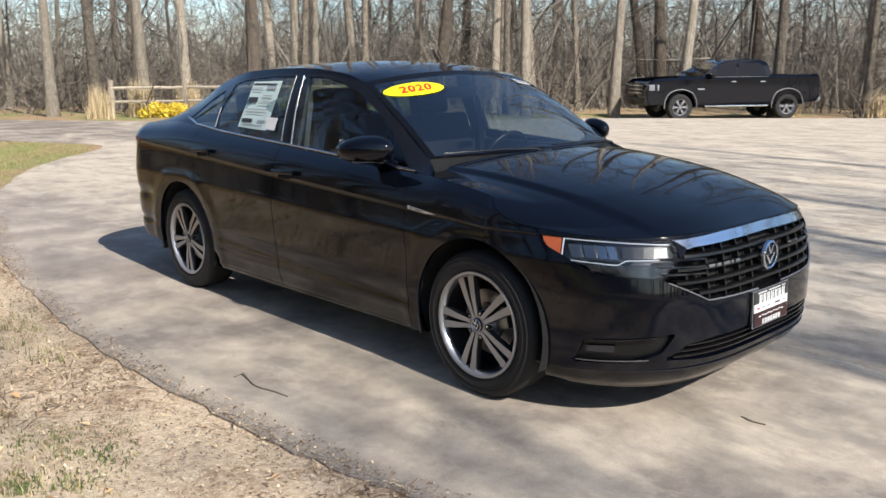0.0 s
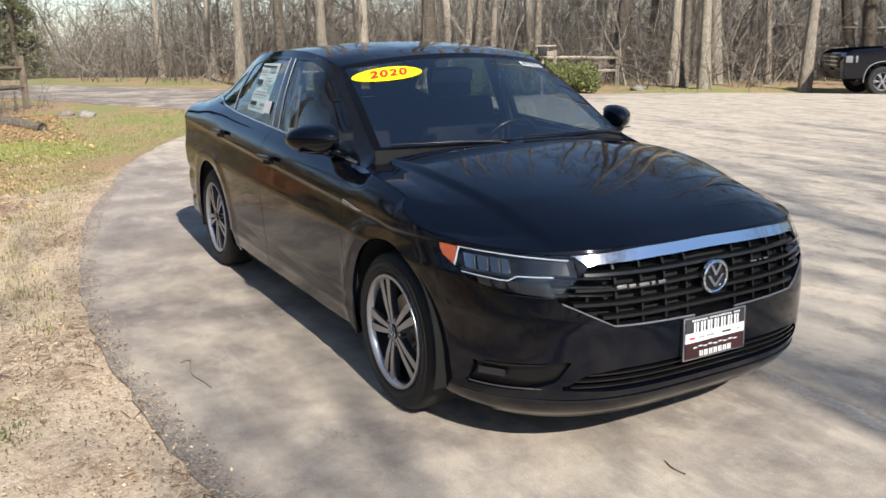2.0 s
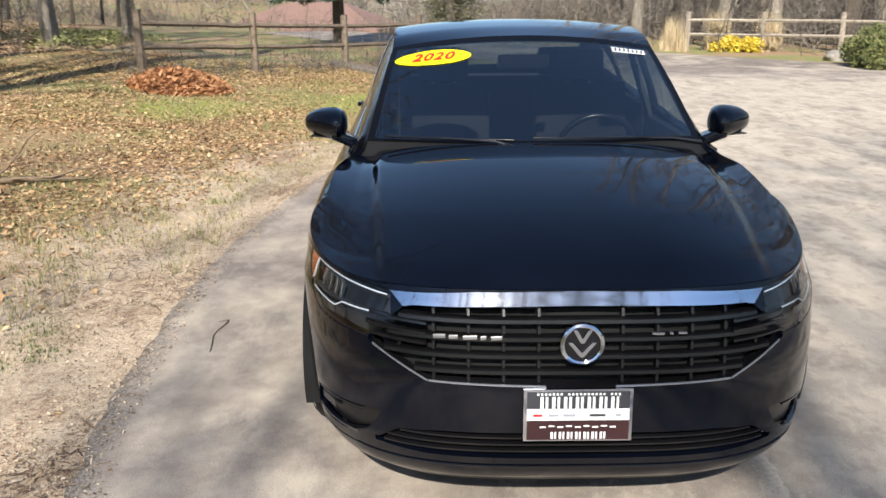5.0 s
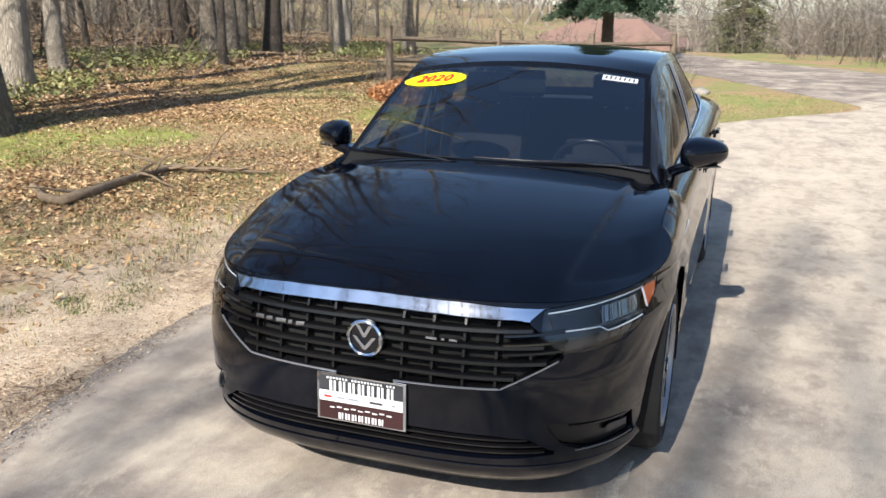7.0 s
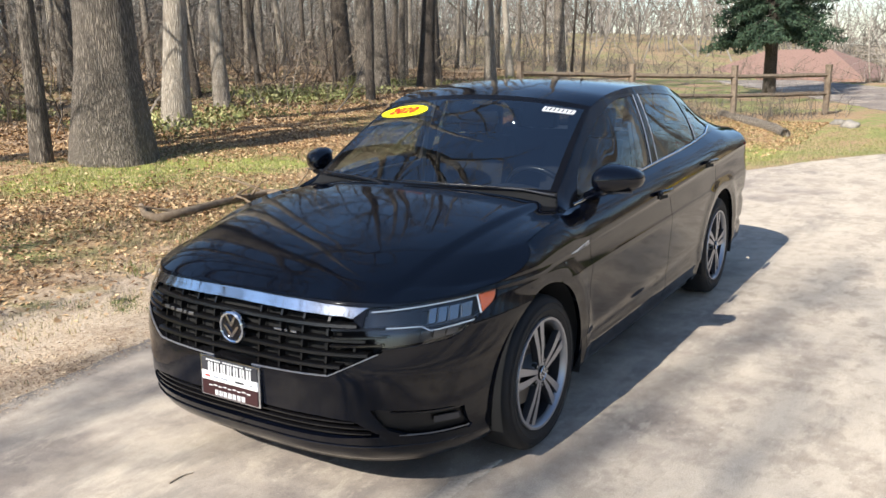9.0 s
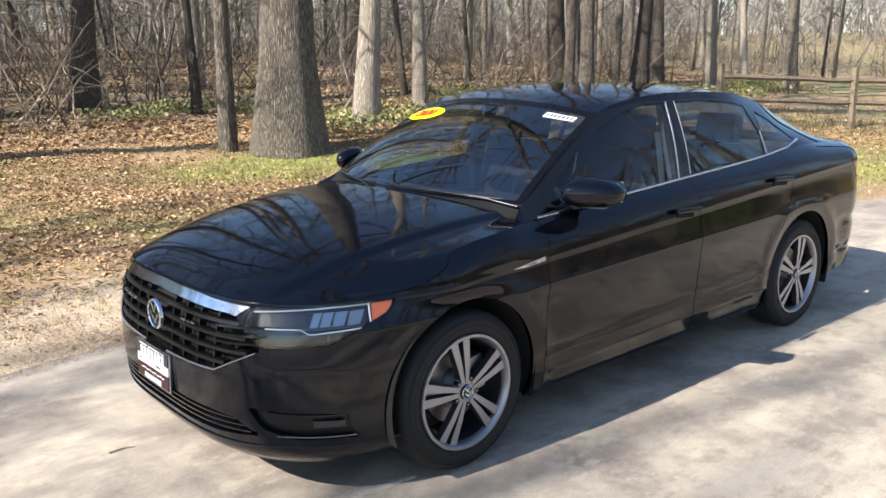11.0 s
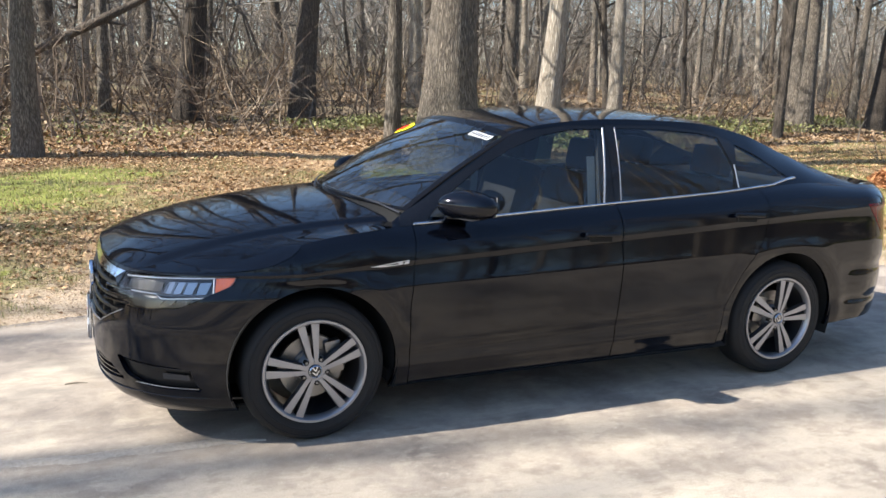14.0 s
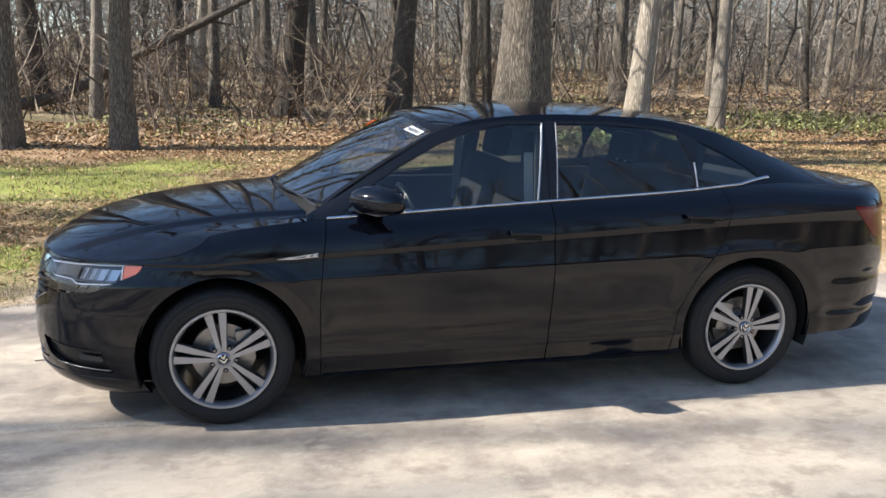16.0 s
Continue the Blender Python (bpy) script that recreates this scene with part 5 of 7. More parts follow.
# ---- wheels ----
rim_profile = [(0.233, -0.012), (0.238, -0.004), (0.236, 0.004), (0.226, 0.004), (0.219, -0.004), (0.212, -0.03), (0.208, -0.12)]
tyre_profile = [(0.222, -0.022), (0.240, -0.006), (0.262, 0.003), (0.286, 0.003), (0.306, -0.004), (0.319, -0.016), (0.326, -0.034), (0.3275, -0.06)]
tyre_profile += [(r, -0.205 - h_) for r, h_ in tyre_profile[::-1]]


def wheel_at(x, s, turn):
    hub = new("wheel")
    hub.parent = car
    turned("tyre", tyre_profile, RUBBER, hub, 72, "y", "black tyre")
    for k, r in enumerate((0.27, 0.295)):
        turned("sidewall_rib", [(r, 0.0025), (r + 0.002, 0.0052), (r + 0.005, 0.0025)], RUBBER, hub, 72)
    rim = turned("rim", rim_profile, SILVER, hub, 72, "y", "machined twin-spoke alloy rim")
    turned("barrel", [(0.206, -0.02), (0.204, -0.20)], GUNMETAL, rim, 48)
    turned("brake_disc", [(0.0, -0.070), (0.085, -0.070), (0.087, -0.083), (0.145, -0.083), (0.147, -0.088), (0.147, -0.11)], STEEL, rim, 48)
    box("caliper", (0.075, 0.05, 0.15), (-0.105 if x > 0 else 0.105, -0.075, 0.03), STEEL, rim, 0.012)
    turned("hub_disc", [(0.0, -0.009), (0.052, -0.009), (0.064, -0.018), (0.070, -0.05), (0.070, -0.09)], SILVER, rim, 40)
    for k in range(5):
        a = radians(90 + 72 * k)
        for q in (1, -1):
            # one blade of a twin spoke: bright face, dark flanks
            r0, r1 = 0.040, 0.222
            off0, off1, w0, w1 = q * 0.0105, q * 0.0325, 0.0085, 0.0185
            prof = []
            for r, off, w, y in ((r0, off0, w0, -0.006), (0.12, q * 0.0200, 0.0130, -0.004), (r1, off1, w1, -0.009)):
                for c, dy in ((-w, 0.0), (w, 0.0), (w + 0.004, -0.028), (-w - 0.004, -0.028)):
                    cx, cz = r, off + c
                    prof.append((cx * math.cos(a) - cz * math.sin(a), y + dy, cx * math.sin(a) + cz * math.cos(a)))
            f = []
            for i in (0, 4):
                f += [(i, i + 1, i + 5, i + 4)]
            sides = [(i + j, i + (j + 1) % 4, i + 4 + (j + 1) % 4, i + 4 + j) for i in (0, 4) for j in (1, 2, 3)] + [(0, 3, 2, 1), (8, 9, 10, 11)]
            me = mesh_of("spoke", prof, f + sides, SILVER, False)
            me.materials.append(GUNMETAL)
            me.polygons.foreach_set("material_index", [0] * len(f) + [1] * len(sides))
            child("spoke", me, rim)
        b = radians(90 + 72 * k + 36)
        # solid dark disc on the hub face, its colour giving the shade of a bolt hole
        turned("bolt_hole_shade", [(0.0, -0.0075), (0.0105, -0.0075), (0.012, -0.010), (0.012, -0.03)], DARK, rim, 14, place=(0.056 * math.cos(b), 0, 0.056 * math.sin(b)))
        turned("wheel_bolt", [(0.0, -0.0055), (0.0055, -0.0055), (0.0065, -0.0078)], STEEL, rim, 8, place=(0.056 * math.cos(b), 0, 0.056 * math.sin(b)))
    cap = turned("centre_cap", [(0.0, 0.0), (0.026, 0.0), (0.031, -0.004), (0.033, -0.014)], GLOSS, rim, 32, "y", "round cap with plain chevrons")
    turned("cap_ring", [(0.024, 0.0), (0.026, 0.0025), (0.029, 0.0)], CHROME, cap, 32)
    chevron("chevron", 0.014, 0.010, 0.006, CHROME, cap, (0, 0.0005, 0.012), (0, 0, 90), deep=0.002)
    chevron("chevron", 0.019, 0.010, 0.006, CHROME, cap, (0, 0.0005, -0.008), (0, 0, 90), deep=0.002)
    hub.matrix_basis = pose(x, s * 0.868, WHEEL_Z, 0, 0, 0 if s > 0 else 180) @ pose(0, 0, 0, 0, turn, 0)
    return hub


for x, s, turn in ((WHEEL_X, 1, 8), (-WHEEL_X, 1, -12), (WHEEL_X, -1, 20), (-WHEEL_X, -1, 33)):
    wheel_at(x, s, turn)
    # liner of the wheel well
    a = np.linspace(radians(-20), radians(200), 30)
    v, f = [], []
    for y in (0.875, 0.60):
        v += [(x + (ARCH_R + 0.012) * math.cos(k), s * y, WHEEL_Z + 0.012 + (ARCH_R + 0.012) * math.sin(k)) for k in a]
    f += [(i, i + 1, i + 31, i + 30) for i in range(29)]
    v.append((x, s * 0.60, WHEEL_Z))
    f += [(30 + i, 31 + i, 60) for i in range(29)]
    child("wheel_liner", mesh_of("wheel_liner", v, f, DARK), car)

# floor pan, and dark walls that close the engine bay and the boot
box("floor_pan", (4.1, 1.12, 0.05), (-0.1, 0, 0.235), DARK, car)
box("floor_pan", (1.96, 1.58, 0.05), (0.0, 0, 0.245), DARK, car)
nose_ring = shell(np.linspace(0, 0.82, 24), 0.17) * (0.985, 0.97, 1)
tray = np.vstack([nose_ring, (nose_ring * (1, -1, 1))[::-1]])
child("undertray", mesh_of("undertray", np.vstack([tray, tray + (0, 0, 0.012)]), [tuple(range(48)), tuple(range(95, 47, -1))] + [(i, i + 1, i + 49, i + 48) for i in range(47)], DARK, False), car)
# unseen sheet, added to keep sun from leaking through the rear onto the ground
box("boot_sun_block", (0.86, 1.44, 0.03), (-1.76, 0, 0.74), DARK, car)
box("bulkhead", (0.05, 1.40, 0.62), (0.93, 0, 0.55), DARK, car)
box("bulkhead", (0.05, 1.30, 0.72), (-1.42, 0, 0.60), DARK, car)

# ---- glass trim, mirrors, handles, wipers ----
for s in (1, -1):
    xs = np.linspace(0.86, -1.30, 70)
    a = side_house(xs, np.full(70, 0.0)) * (1, s, 1)
    b = a + np.stack([0 * xs, 0 * xs - s * 0.001, 0 * xs + 0.013], 1)
    strip(a[::s], b[::s], CHROME, "window_trim", car, 0.005, "chrome line under the windows")
    lo = side_house(np.linspace(-1.30, -1.495, 8), np.linspace(0.0, 0.16, 8)) * (1, s, 1)
    hi = side_house(np.linspace(-1.30, -1.480, 8), np.linspace(0.05, 0.22, 8)) * (1, s, 1)
    strip(lo[::s], hi[::s], CHROME, "window_trim", car, 0.005, "chrome line under the windows")
    # bright edge at the rear of each side pane
    for x0, x1, w, v0, v1 in ((-0.168, -0.222, 0.010, 0.03, 0.90), (-0.272, -0.297, 0.004, 0.04, 0.90), (-1.045, -1.045, 0.008, 0.05, 0.42)):
        k = np.linspace(v0, v1, 10)
        lo = side_house(np.linspace(x0, x1, 10), k) * (1, s, 1)
        hi = lo - np.array([w, 0, 0])
        strip(lo[::s], hi[::s], SILVER, "pillar_trim", car, 0.003, "bright pillar edge")
    # door mirror: a rounded shell on an arm
    n_u, n_v = 28, 20
    u, w_ = np.meshgrid(np.linspace(0, 2 * math.pi, n_u, endpoint=False), np.linspace(-math.pi / 2, math.pi / 2, n_v))
    pw = lambda c, e: np.sign(c) * np.abs(c) ** e
    X = 0.105 * pw(np.cos(w_), 0.8) * pw(np.cos(u), 0.75)
    Y = 0.100 * pw(np.cos(w_), 0.8) * pw(np.sin(u), 0.8)
    Z = 0.068 * pw(np.sin(w_), 0.8)
    X = np.where(X < -0.05, -0.05 - (X + 0.05) * -0.15, X * (1 - 0.35 * np.clip(Y / 0.1, -1, 1)))
    Z = Z * (1 - 0.25 * np.clip(Y / 0.100, -1, 1)) * (1 - 0.22 * np.clip(X / 0.12, 0, 1))
    V = np.stack([0.625 + X - 0.45 * Y, s * (0.905 + Y), 1.044 + Z + 0.03 * X], -1).reshape(-1, 3)
    i = np.arange(n_u * n_v).reshape(n_v, n_u)
    F = np.stack([i[:-1], np.roll(i, -1, 1)[:-1], np.roll(i, -1, 1)[1:], i[1:]], -1).reshape(-1, 4)
    if s < 0:
        F = F[:, ::-1]
    mirror = child("door_mirror", mesh_of("door_mirror", V, F, PAINT), car, "black door mirror")
    box("mirror_foot", (0.12, 0.11, 0.045), (0.665, s * 0.825, 0.985), PAINT, mirror, 0.016, (s * 24, 0, -s * 12), segments=3)
    box("mirror_glass", (0.004, 0.15, 0.09), (0.564, s * 0.908, 1.048), CHROME, mirror, 0.0, (0, 0, s * 24))
    box("mirror_strip", (0.08, 0.13, 0.005), (0.645, s * 0.905, 0.992), GUNMETAL, mirror, 0.002, (0, 2, s * 24))
    for hx, hz in ((-0.10, 0.872), (-1.03, 0.930)):
        yy = float(half_width(np.array(hx), np.array(hz)))
        handle = box("door_handle", (0.205, 0.022, 0.026), (hx, s * (yy + 0.022), hz + 0.006), PAINT, car, 0.009, (s * 12, -3, 0), "black pull handle", 3)
        # flat dark plate on the door skin, painted shade of a hollow behind the grip
        box("handle_shade_plate", (0.13, 0.006, 0.045), (0.0, -s * 0.020, -0.012), DARK, handle, 0.002)
    # wedge badge on the wing
    w = np.array([(1.095, 0.786), (0.912, 0.809), (0.912, 0.792), (1.03, 0.783)])
    y = lambda x, z: float(half_width(np.array(x), np.array(z)))
    wing = child("wing_badge", mesh_of("wing_badge", [(x, s * (y(x, z) + 0.004), z) for x, z in w] + [(x, s * (y(x, z) - 0.004), z) for x, z in w],
                                       [(0, 1, 2, 3), (0, 1, 5, 4), (1, 2, 6, 5), (2, 3, 7, 6), (3, 0, 4, 7)], PALE_METAL, False), car, "chrome wedge badge on the wing")
    i = np.array([(1.03, 0.7905), (0.912, 0.8055), (0.912, 0.797), (0.995, 0.790)])
    child("badge_inlay", mesh_of("badge_inlay", [(x, s * (y(x, z) + 0.0055), z) for x, z in i], [(0, 1, 2, 3)], GLOSS, False), wing)
    for k in range(2):
        i = np.array([(0.965 - 0.03 * k, 0.800 + 0.002 * k), (0.945 - 0.03 * k, 0.803 + 0.002 * k), (0.948 - 0.03 * k, 0.794 + 0.001 * k), (0.968 - 0.03 * k, 0.793)])
        child("badge_mark", mesh_of("badge_mark", [(x, s * (y(x, z) + 0.007), z) for x, z in i], [(0, 1, 2, 3)], PALE_METAL, False), wing)

# cowl panel between hood and screen
t = np.linspace(-1, 1, 41)
rear_edge = hood(np.ones(41) - 0.012, np.abs(t)) * np.stack([np.ones(41), np.where(t < 0, -1, 1), np.ones(41)], 1) + (0, 0, -0.008)
base_edge = screen(np.zeros(41) + 0.01, t) + (0, 0, -0.004)
v = np.vstack([rear_edge, rear_edge * 0.5 + base_edge * 0.5 - (0, 0, 0.006), base_edge])
f = [(i + r * 41, i + 1 + r * 41, i + 1 + (r + 1) * 41, i + (r + 1) * 41) for r in range(2) for i in range(40)]
child("cowl", mesh_of("cowl", v, f, DARK), car, "black cowl panel")
for y0, y1 in ((0.62, -0.02), (-0.10, -0.63)):
    w = new("wiper")
    w.parent = car
    ts = np.linspace(y0 / 0.70, y1 / 0.70, 14)
    line = screen(np.linspace(0.010, 0.026, 14), ts) + (0.008, 0, 0.009)
    vv, ff = [], []
    tube(line, np.full(14, 0.0045), 6, vv, ff)
    child("blade", mesh_of("blade", vv, ff, SATIN), w)
    arm0 = screen(np.array([0.0]), np.array([(y0 + 0.08) / 0.70 if y0 > 0 else y0 / 0.70 + 0.02]))[0] + (0.03, 0, 0.0)
    vv, ff = [], []
    tube([arm0 + (0, 0, -0.01), arm0 * 0.6 + line[5] * 0.4 + (0.006, 0, 0.004), line[7] + (0, 0, 0.003)], [0.007, 0.005, 0.004], 6, vv, ff)
    child("arm", mesh_of("arm", vv, ff, GUNMETAL), w)

# aerial fin and roof seam are out of sight; stickers on the panes
OVAL = 40
a = np.arange(OVAL) * 2 * math.pi / OVAL
sy, ss = -0.425 + 0.176 * np.cos(a), 0.792 + 0.085 * np.sin(a)


def on_screen(y, s_, lift):
    t_ = np.asarray(y) / np.interp(s_, [0, 1], [0.70, 0.615])
    return screen(np.asarray(s_, float), t_) + np.array([0.4, 0, 0.9]) * lift


year = child("year_sticker", mesh_of("year_sticker", np.vstack([on_screen(sy, ss, 0.004), on_screen(np.array([-0.425]), np.array([0.792]), 0.004)]),
                                     [(i, (i + 1) % OVAL, OVAL) for i in range(OVAL)], YELLOW), car, "yellow oval sticker with red year figures")
txt = bpy.data.curves.new("year_figures", "FONT")
txt.body, txt.size, txt.align_x, txt.align_y, txt.shear = "2020", 0.086, "CENTER", "CENTER", 0.25
txt.extrude, txt.offset = 0.0006, 0.002
txt.space_character = 1.15
txt.materials.append(RED_INK)
figures = child("year_figures", txt, year, "red figures 2020")
p0, px, pz = on_screen(np.array([-0.425, -0.375, -0.425]), np.array([0.792, 0.792, 0.847]), 0.0065)
ex = Vector(px - p0).normalized()
ey = (Vector(pz - p0) - ex * Vector(pz - p0).dot(ex)).normalized()
ez = ex.cross(ey)
figures.matrix_local = Matrix.Translation(p0) @ Matrix((ex, ey, ez)).transposed().to_4x4()
yy, s2 = np.array([0.405, 0.565, 0.565, 0.405]), np.array([0.842, 0.847, 0.902, 0.902])
card = child("stock_card", mesh_of("stock_card", on_screen(yy, s2, 0.004), [(0, 1, 2, 3)], WHITE), car, "white card with hand-marked bars")
for k in range(7):
    y0 = 0.417 + 0.021 * k
    child("card_bar", mesh_of("card_bar", on_screen(np.array([y0, y0 + 0.008, y0 + 0.011, y0 + 0.003]), np.array([0.855, 0.855, 0.889, 0.889]), 0.0055), [(0, 1, 2, 3)], INK), card)


def on_side(x, z, lift):
    x, z = np.asarray(x, float), np.asarray(z, float)
    k = (z - top_z(x)) / (rail_z(x) - top_z(x))
    return side_house(x, k) * (1, -1, 1) + np.array([0, -1, 0.25]) * lift


SHEET = material("printed_sheet", 0.5, 0, (0.56, 0.68, 0.65))
sheet = child("price_sheet", mesh_of("price_sheet", on_side([-0.42, -0.74, -0.77, -0.45], [1.355, 1.348, 1.085, 1.075], 0.003), [(0, 1, 2, 3)], SHEET), car, "white printed price sheet")
child("price_sheet_flap", mesh_of("price_sheet_flap", on_side([-0.35, -0.47, -0.47, -0.36], [1.15, 1.15, 1.085, 1.08], 0.0036), [(0, 1, 2, 3)], WHITE), sheet)
for k, (x0, x1, z, hgt, mat) in enumerate(((-0.46, -0.73, 1.335, 0.008, INK), (-0.46, -0.56, 1.315, 0.02, GREY_INK), (-0.60, -0.73, 1.312, 0.006, GREY_INK), (-0.60, -0.72, 1.298, 0.006, GREY_INK),
                                           (-0.62, -0.73, 1.245, 0.028, INK), (-0.47, -0.58, 1.27, 0.006, GREY_INK), (-0.47, -0.58, 1.25, 0.006, GREY_INK), (-0.47, -0.60, 1.225, 0.006, GREY_INK),
                                           (-0.47, -0.72, 1.19, 0.006, GREY_INK), (-0.48, -0.72, 1.172, 0.006, GREY_INK), (-0.62, -0.74, 1.125, 0.022, INK), (-0.48, -0.56, 1.125, 0.012, GREY_INK), (-0.50, -0.74, 1.10, 0.006, GREY_INK))):
    child("print_bar", mesh_of("print_bar", on_side([x0, x1, x1, x0], [z + hgt / 2, z + hgt / 2, z - hgt / 2, z - hgt / 2], 0.0045), [(0, 1, 2, 3)], mat), sheet)

# ---- inside ----
h = cut(roof, np.linspace(0.02, 1, 20), np.linspace(-0.95, 0.95, 20), [])["rest"]
panel("headlining", [h], BEIGE, car, 0, 0, sink=0.035)
dash_v, dash_f = [], []
prof = [(0.93, 0.30), (0.60, 0.45), (0.48, 0.70), (0.46, 0.86), (0.50, 0.925), (0.62, 0.955), (0.80, 0.965), (0.98, 0.985)]
for y in np.linspace(-0.70, 0.70, 15):
    hump = 0.035 * math.exp(-((y - 0.36) / 0.17) ** 2)
    dash_v += [(x - 0.10 * (abs(y) / 0.7) ** 2 * (x > 0.7), y, z + (hump if 0.45 < x < 0.7 and z > 0.8 else 0)) for x, z in prof]
m = len(prof)
dash_f = [(i * m + j, i * m + j + 1, (i + 1) * m + j + 1, (i + 1) * m + j) for i in range(14) for j in range(m - 1)]
child("dashboard", mesh_of("dashboard", dash_v, dash_f, DASH), car, "black dashboard")
box("screen_console", (0.03, 0.26, 0.13), (0.475, 0.0, 0.86), SATIN, car, 0.01, (0, 12, 0))
wheel_ring = new("steering_wheel")
wheel_ring.parent = car
a = np.linspace(0, 2 * math.pi, 41)
vv, ff = [], []
tube(np.stack([0 * a, 0.185 * np.cos(a), 0.185 * np.sin(a)], 1), np.full(41, 0.015), 8, vv, ff)
child("rim", mesh_of("rim", vv, ff, SATIN), wheel_ring)
box("boss", (0.05, 0.14, 0.11), (0.015, 0, -0.01), SATIN, wheel_ring, 0.02)
box("spoke", (0.02, 0.34, 0.03), (0.005, 0, 0.0), SATIN, wheel_ring, 0.005)
box("spoke", (0.02, 0.05, 0.16), (0.005, 0, -0.09), SATIN, wheel_ring, 0.005)
wheel_ring.matrix_basis = pose(0.36, 0.36, 0.875, 0, 24, 0)


def seat_at(x, y, width, tall, headrests):
    seat = new("seat")
    seat.parent = car
    box("cushion", (0.52, width, 0.16), (x + 0.18, y, 0.50), CLOTH, seat, 0.05, (0, -6, 0))
    box("backrest", (0.15, width, tall), (x - 0.14, y, 0.52 + tall / 2), CLOTH, seat, 0.055, (0, -16, 0))
    for hy in headrests:
        box("headrest", (0.10, 0.27, 0.18), (x - 0.27, y + hy, 0.60 + tall), CLOTH, seat, 0.04, (0, -10, 0))
        for q in (0.06, -0.06):
            box("headrest_post", (0.012, 0.012, 0.12), (x - 0.25, y + hy + q, 0.50 + tall), STEEL, seat)
    return seat


seat_at(-0.05, 0.37, 0.50, 0.62, (0,))
seat_at(-0.05, -0.37, 0.50, 0.62, (0,))
seat_at(-0.92, 0.0, 1.22, 0.58, (0.38, -0.38))
box("parcel_shelf", (0.55, 1.2, 0.03), (-1.62, 0, 1.03), DASH, car)
box("console", (0.75, 0.22, 0.25), (0.15, 0, 0.50), DASH, car, 0.03)
for s in (1, -1):
    box("door_card", (1.05, 0.05, 0.60), (0.30, s * 0.755, 0.66), DASH, car, 0.015)
    box("door_card", (0.85, 0.05, 0.62), (-0.68, s * 0.75, 0.70), DASH, car, 0.015)
    box("pillar_cover", (0.10, 0.025, 0.52), (-0.235, s * 0.685, 1.16), DASH, car, 0.008, (s * 18, -5, 0))
    # belts hang down beside the pillars
    vv, ff = [], []
    pts = np.array([(-0.16, s * 0.655, 1.24), (-0.155, s * 0.70, 1.0), (-0.15, s * 0.71, 0.8)])
    for p in pts:
        vv += [p + (0.024, 0, 0), p - (0.024, 0, 0)]
    ff = [(0, 1, 3, 2), (2, 3, 5, 4)]
    child("belt", mesh_of("belt", vv, ff, GREY_INK), car, "pale grey belt webbing")
box("inner_mirror", (0.02, 0.24, 0.065), (0.36, 0, 1.29), SATIN, car, 0.015, (0, 15, 0))


# ---- fences, letter box, shrubs ----
def weathered(name, lo, hi):
    m = material(name, 0.9)
    v = coords(m, (3, 3, 3))
    c = ramp(m, fractal(m, v, 4, 6, 0.7), [(0.3, lo), (0.7, hi)])
    tint = m.node_tree.nodes.new("ShaderNodeHueSaturation")
    link(m, grey(m, random_of(m), 0, 1, 0.8, 1.15), tint.inputs["Value"])
    link(m, c, tint.inputs["Color"])
    link(m, tint.outputs[0], bsdf(m).inputs["Base Color"])
    bump(m, fractal(m, coords(m, (30, 30, 3)), 3, 4), 0.5, 0.01)
    return m


OLD_WOOD = weathered("weathered_wood", (0.20, 0.165, 0.125), (0.42, 0.365, 0.29))
BROWN_WOOD = weathered("brown_wood", (0.09, 0.065, 0.045), (0.22, 0.17, 0.12))
DEAD_WOOD = weathered("fallen_branch_wood", (0.17, 0.115, 0.07), (0.36, 0.27, 0.175))
STONE = weathered("field_stone", (0.15, 0.135, 0.11), (0.32, 0.29, 0.25))


def timber(name, p, q, half, parent, mat, seed=0, tall=None):
    """A rough-sawn, slightly bowed rail or post from p to q."""
    r = np.random.default_rng(seed)
    p, q = np.array(p, float), np.array(q, float)
    n = 7
    pts = np.array([p + (q - p) * k for k in np.linspace(0, 1, n)])
    pts[1:-1] += r.normal(0, 0.006, (n - 2, 3))
    v, f = [], []
    tube(pts, half * (1 + r.normal(0, 0.05, n)), 6, v, f)
    f.append(tuple(range(6)))
    f.append(tuple(range(6 * n - 1, 6 * n - 7, -1)))
    return child(name, mesh_of(name, v, f, mat, False), parent)


def split_rail_fence(a, b, posts, label, mat, heights_=(0.5, 0.93), top=1.18):
    base = new("fence")
    a, b = np.array(a, float), np.array(b, float)
    spots_ = [a + (b - a) * k for k in np.linspace(0, 1, posts)]
    for k, p in enumerate(spots_):
        z = level(*p)
        timber("post", (*p, z - 0.2), (*p, z + top), 0.075, base, mat, k)
    for k, (p, q) in enumerate(zip(spots_[:-1], spots_[1:])):
        for hgt in heights_:
            timber("rail", (*p, level(*p) + hgt), (*q, level(*q) + hgt), 0.052, base, mat, 50 + k)
    return tagged(base, label, "fence")


split_rail_fence((-22.8, 7.4), (-18.5, 17.5), 6, "weathered grey two-rail wooden fence at the lot's edge", OLD_WOOD)
split_rail_fence((-11.6, -5.9), (-17.8, -0.9), 4, "brown two-rail wooden fence on the lawn", BROWN_WOOD)


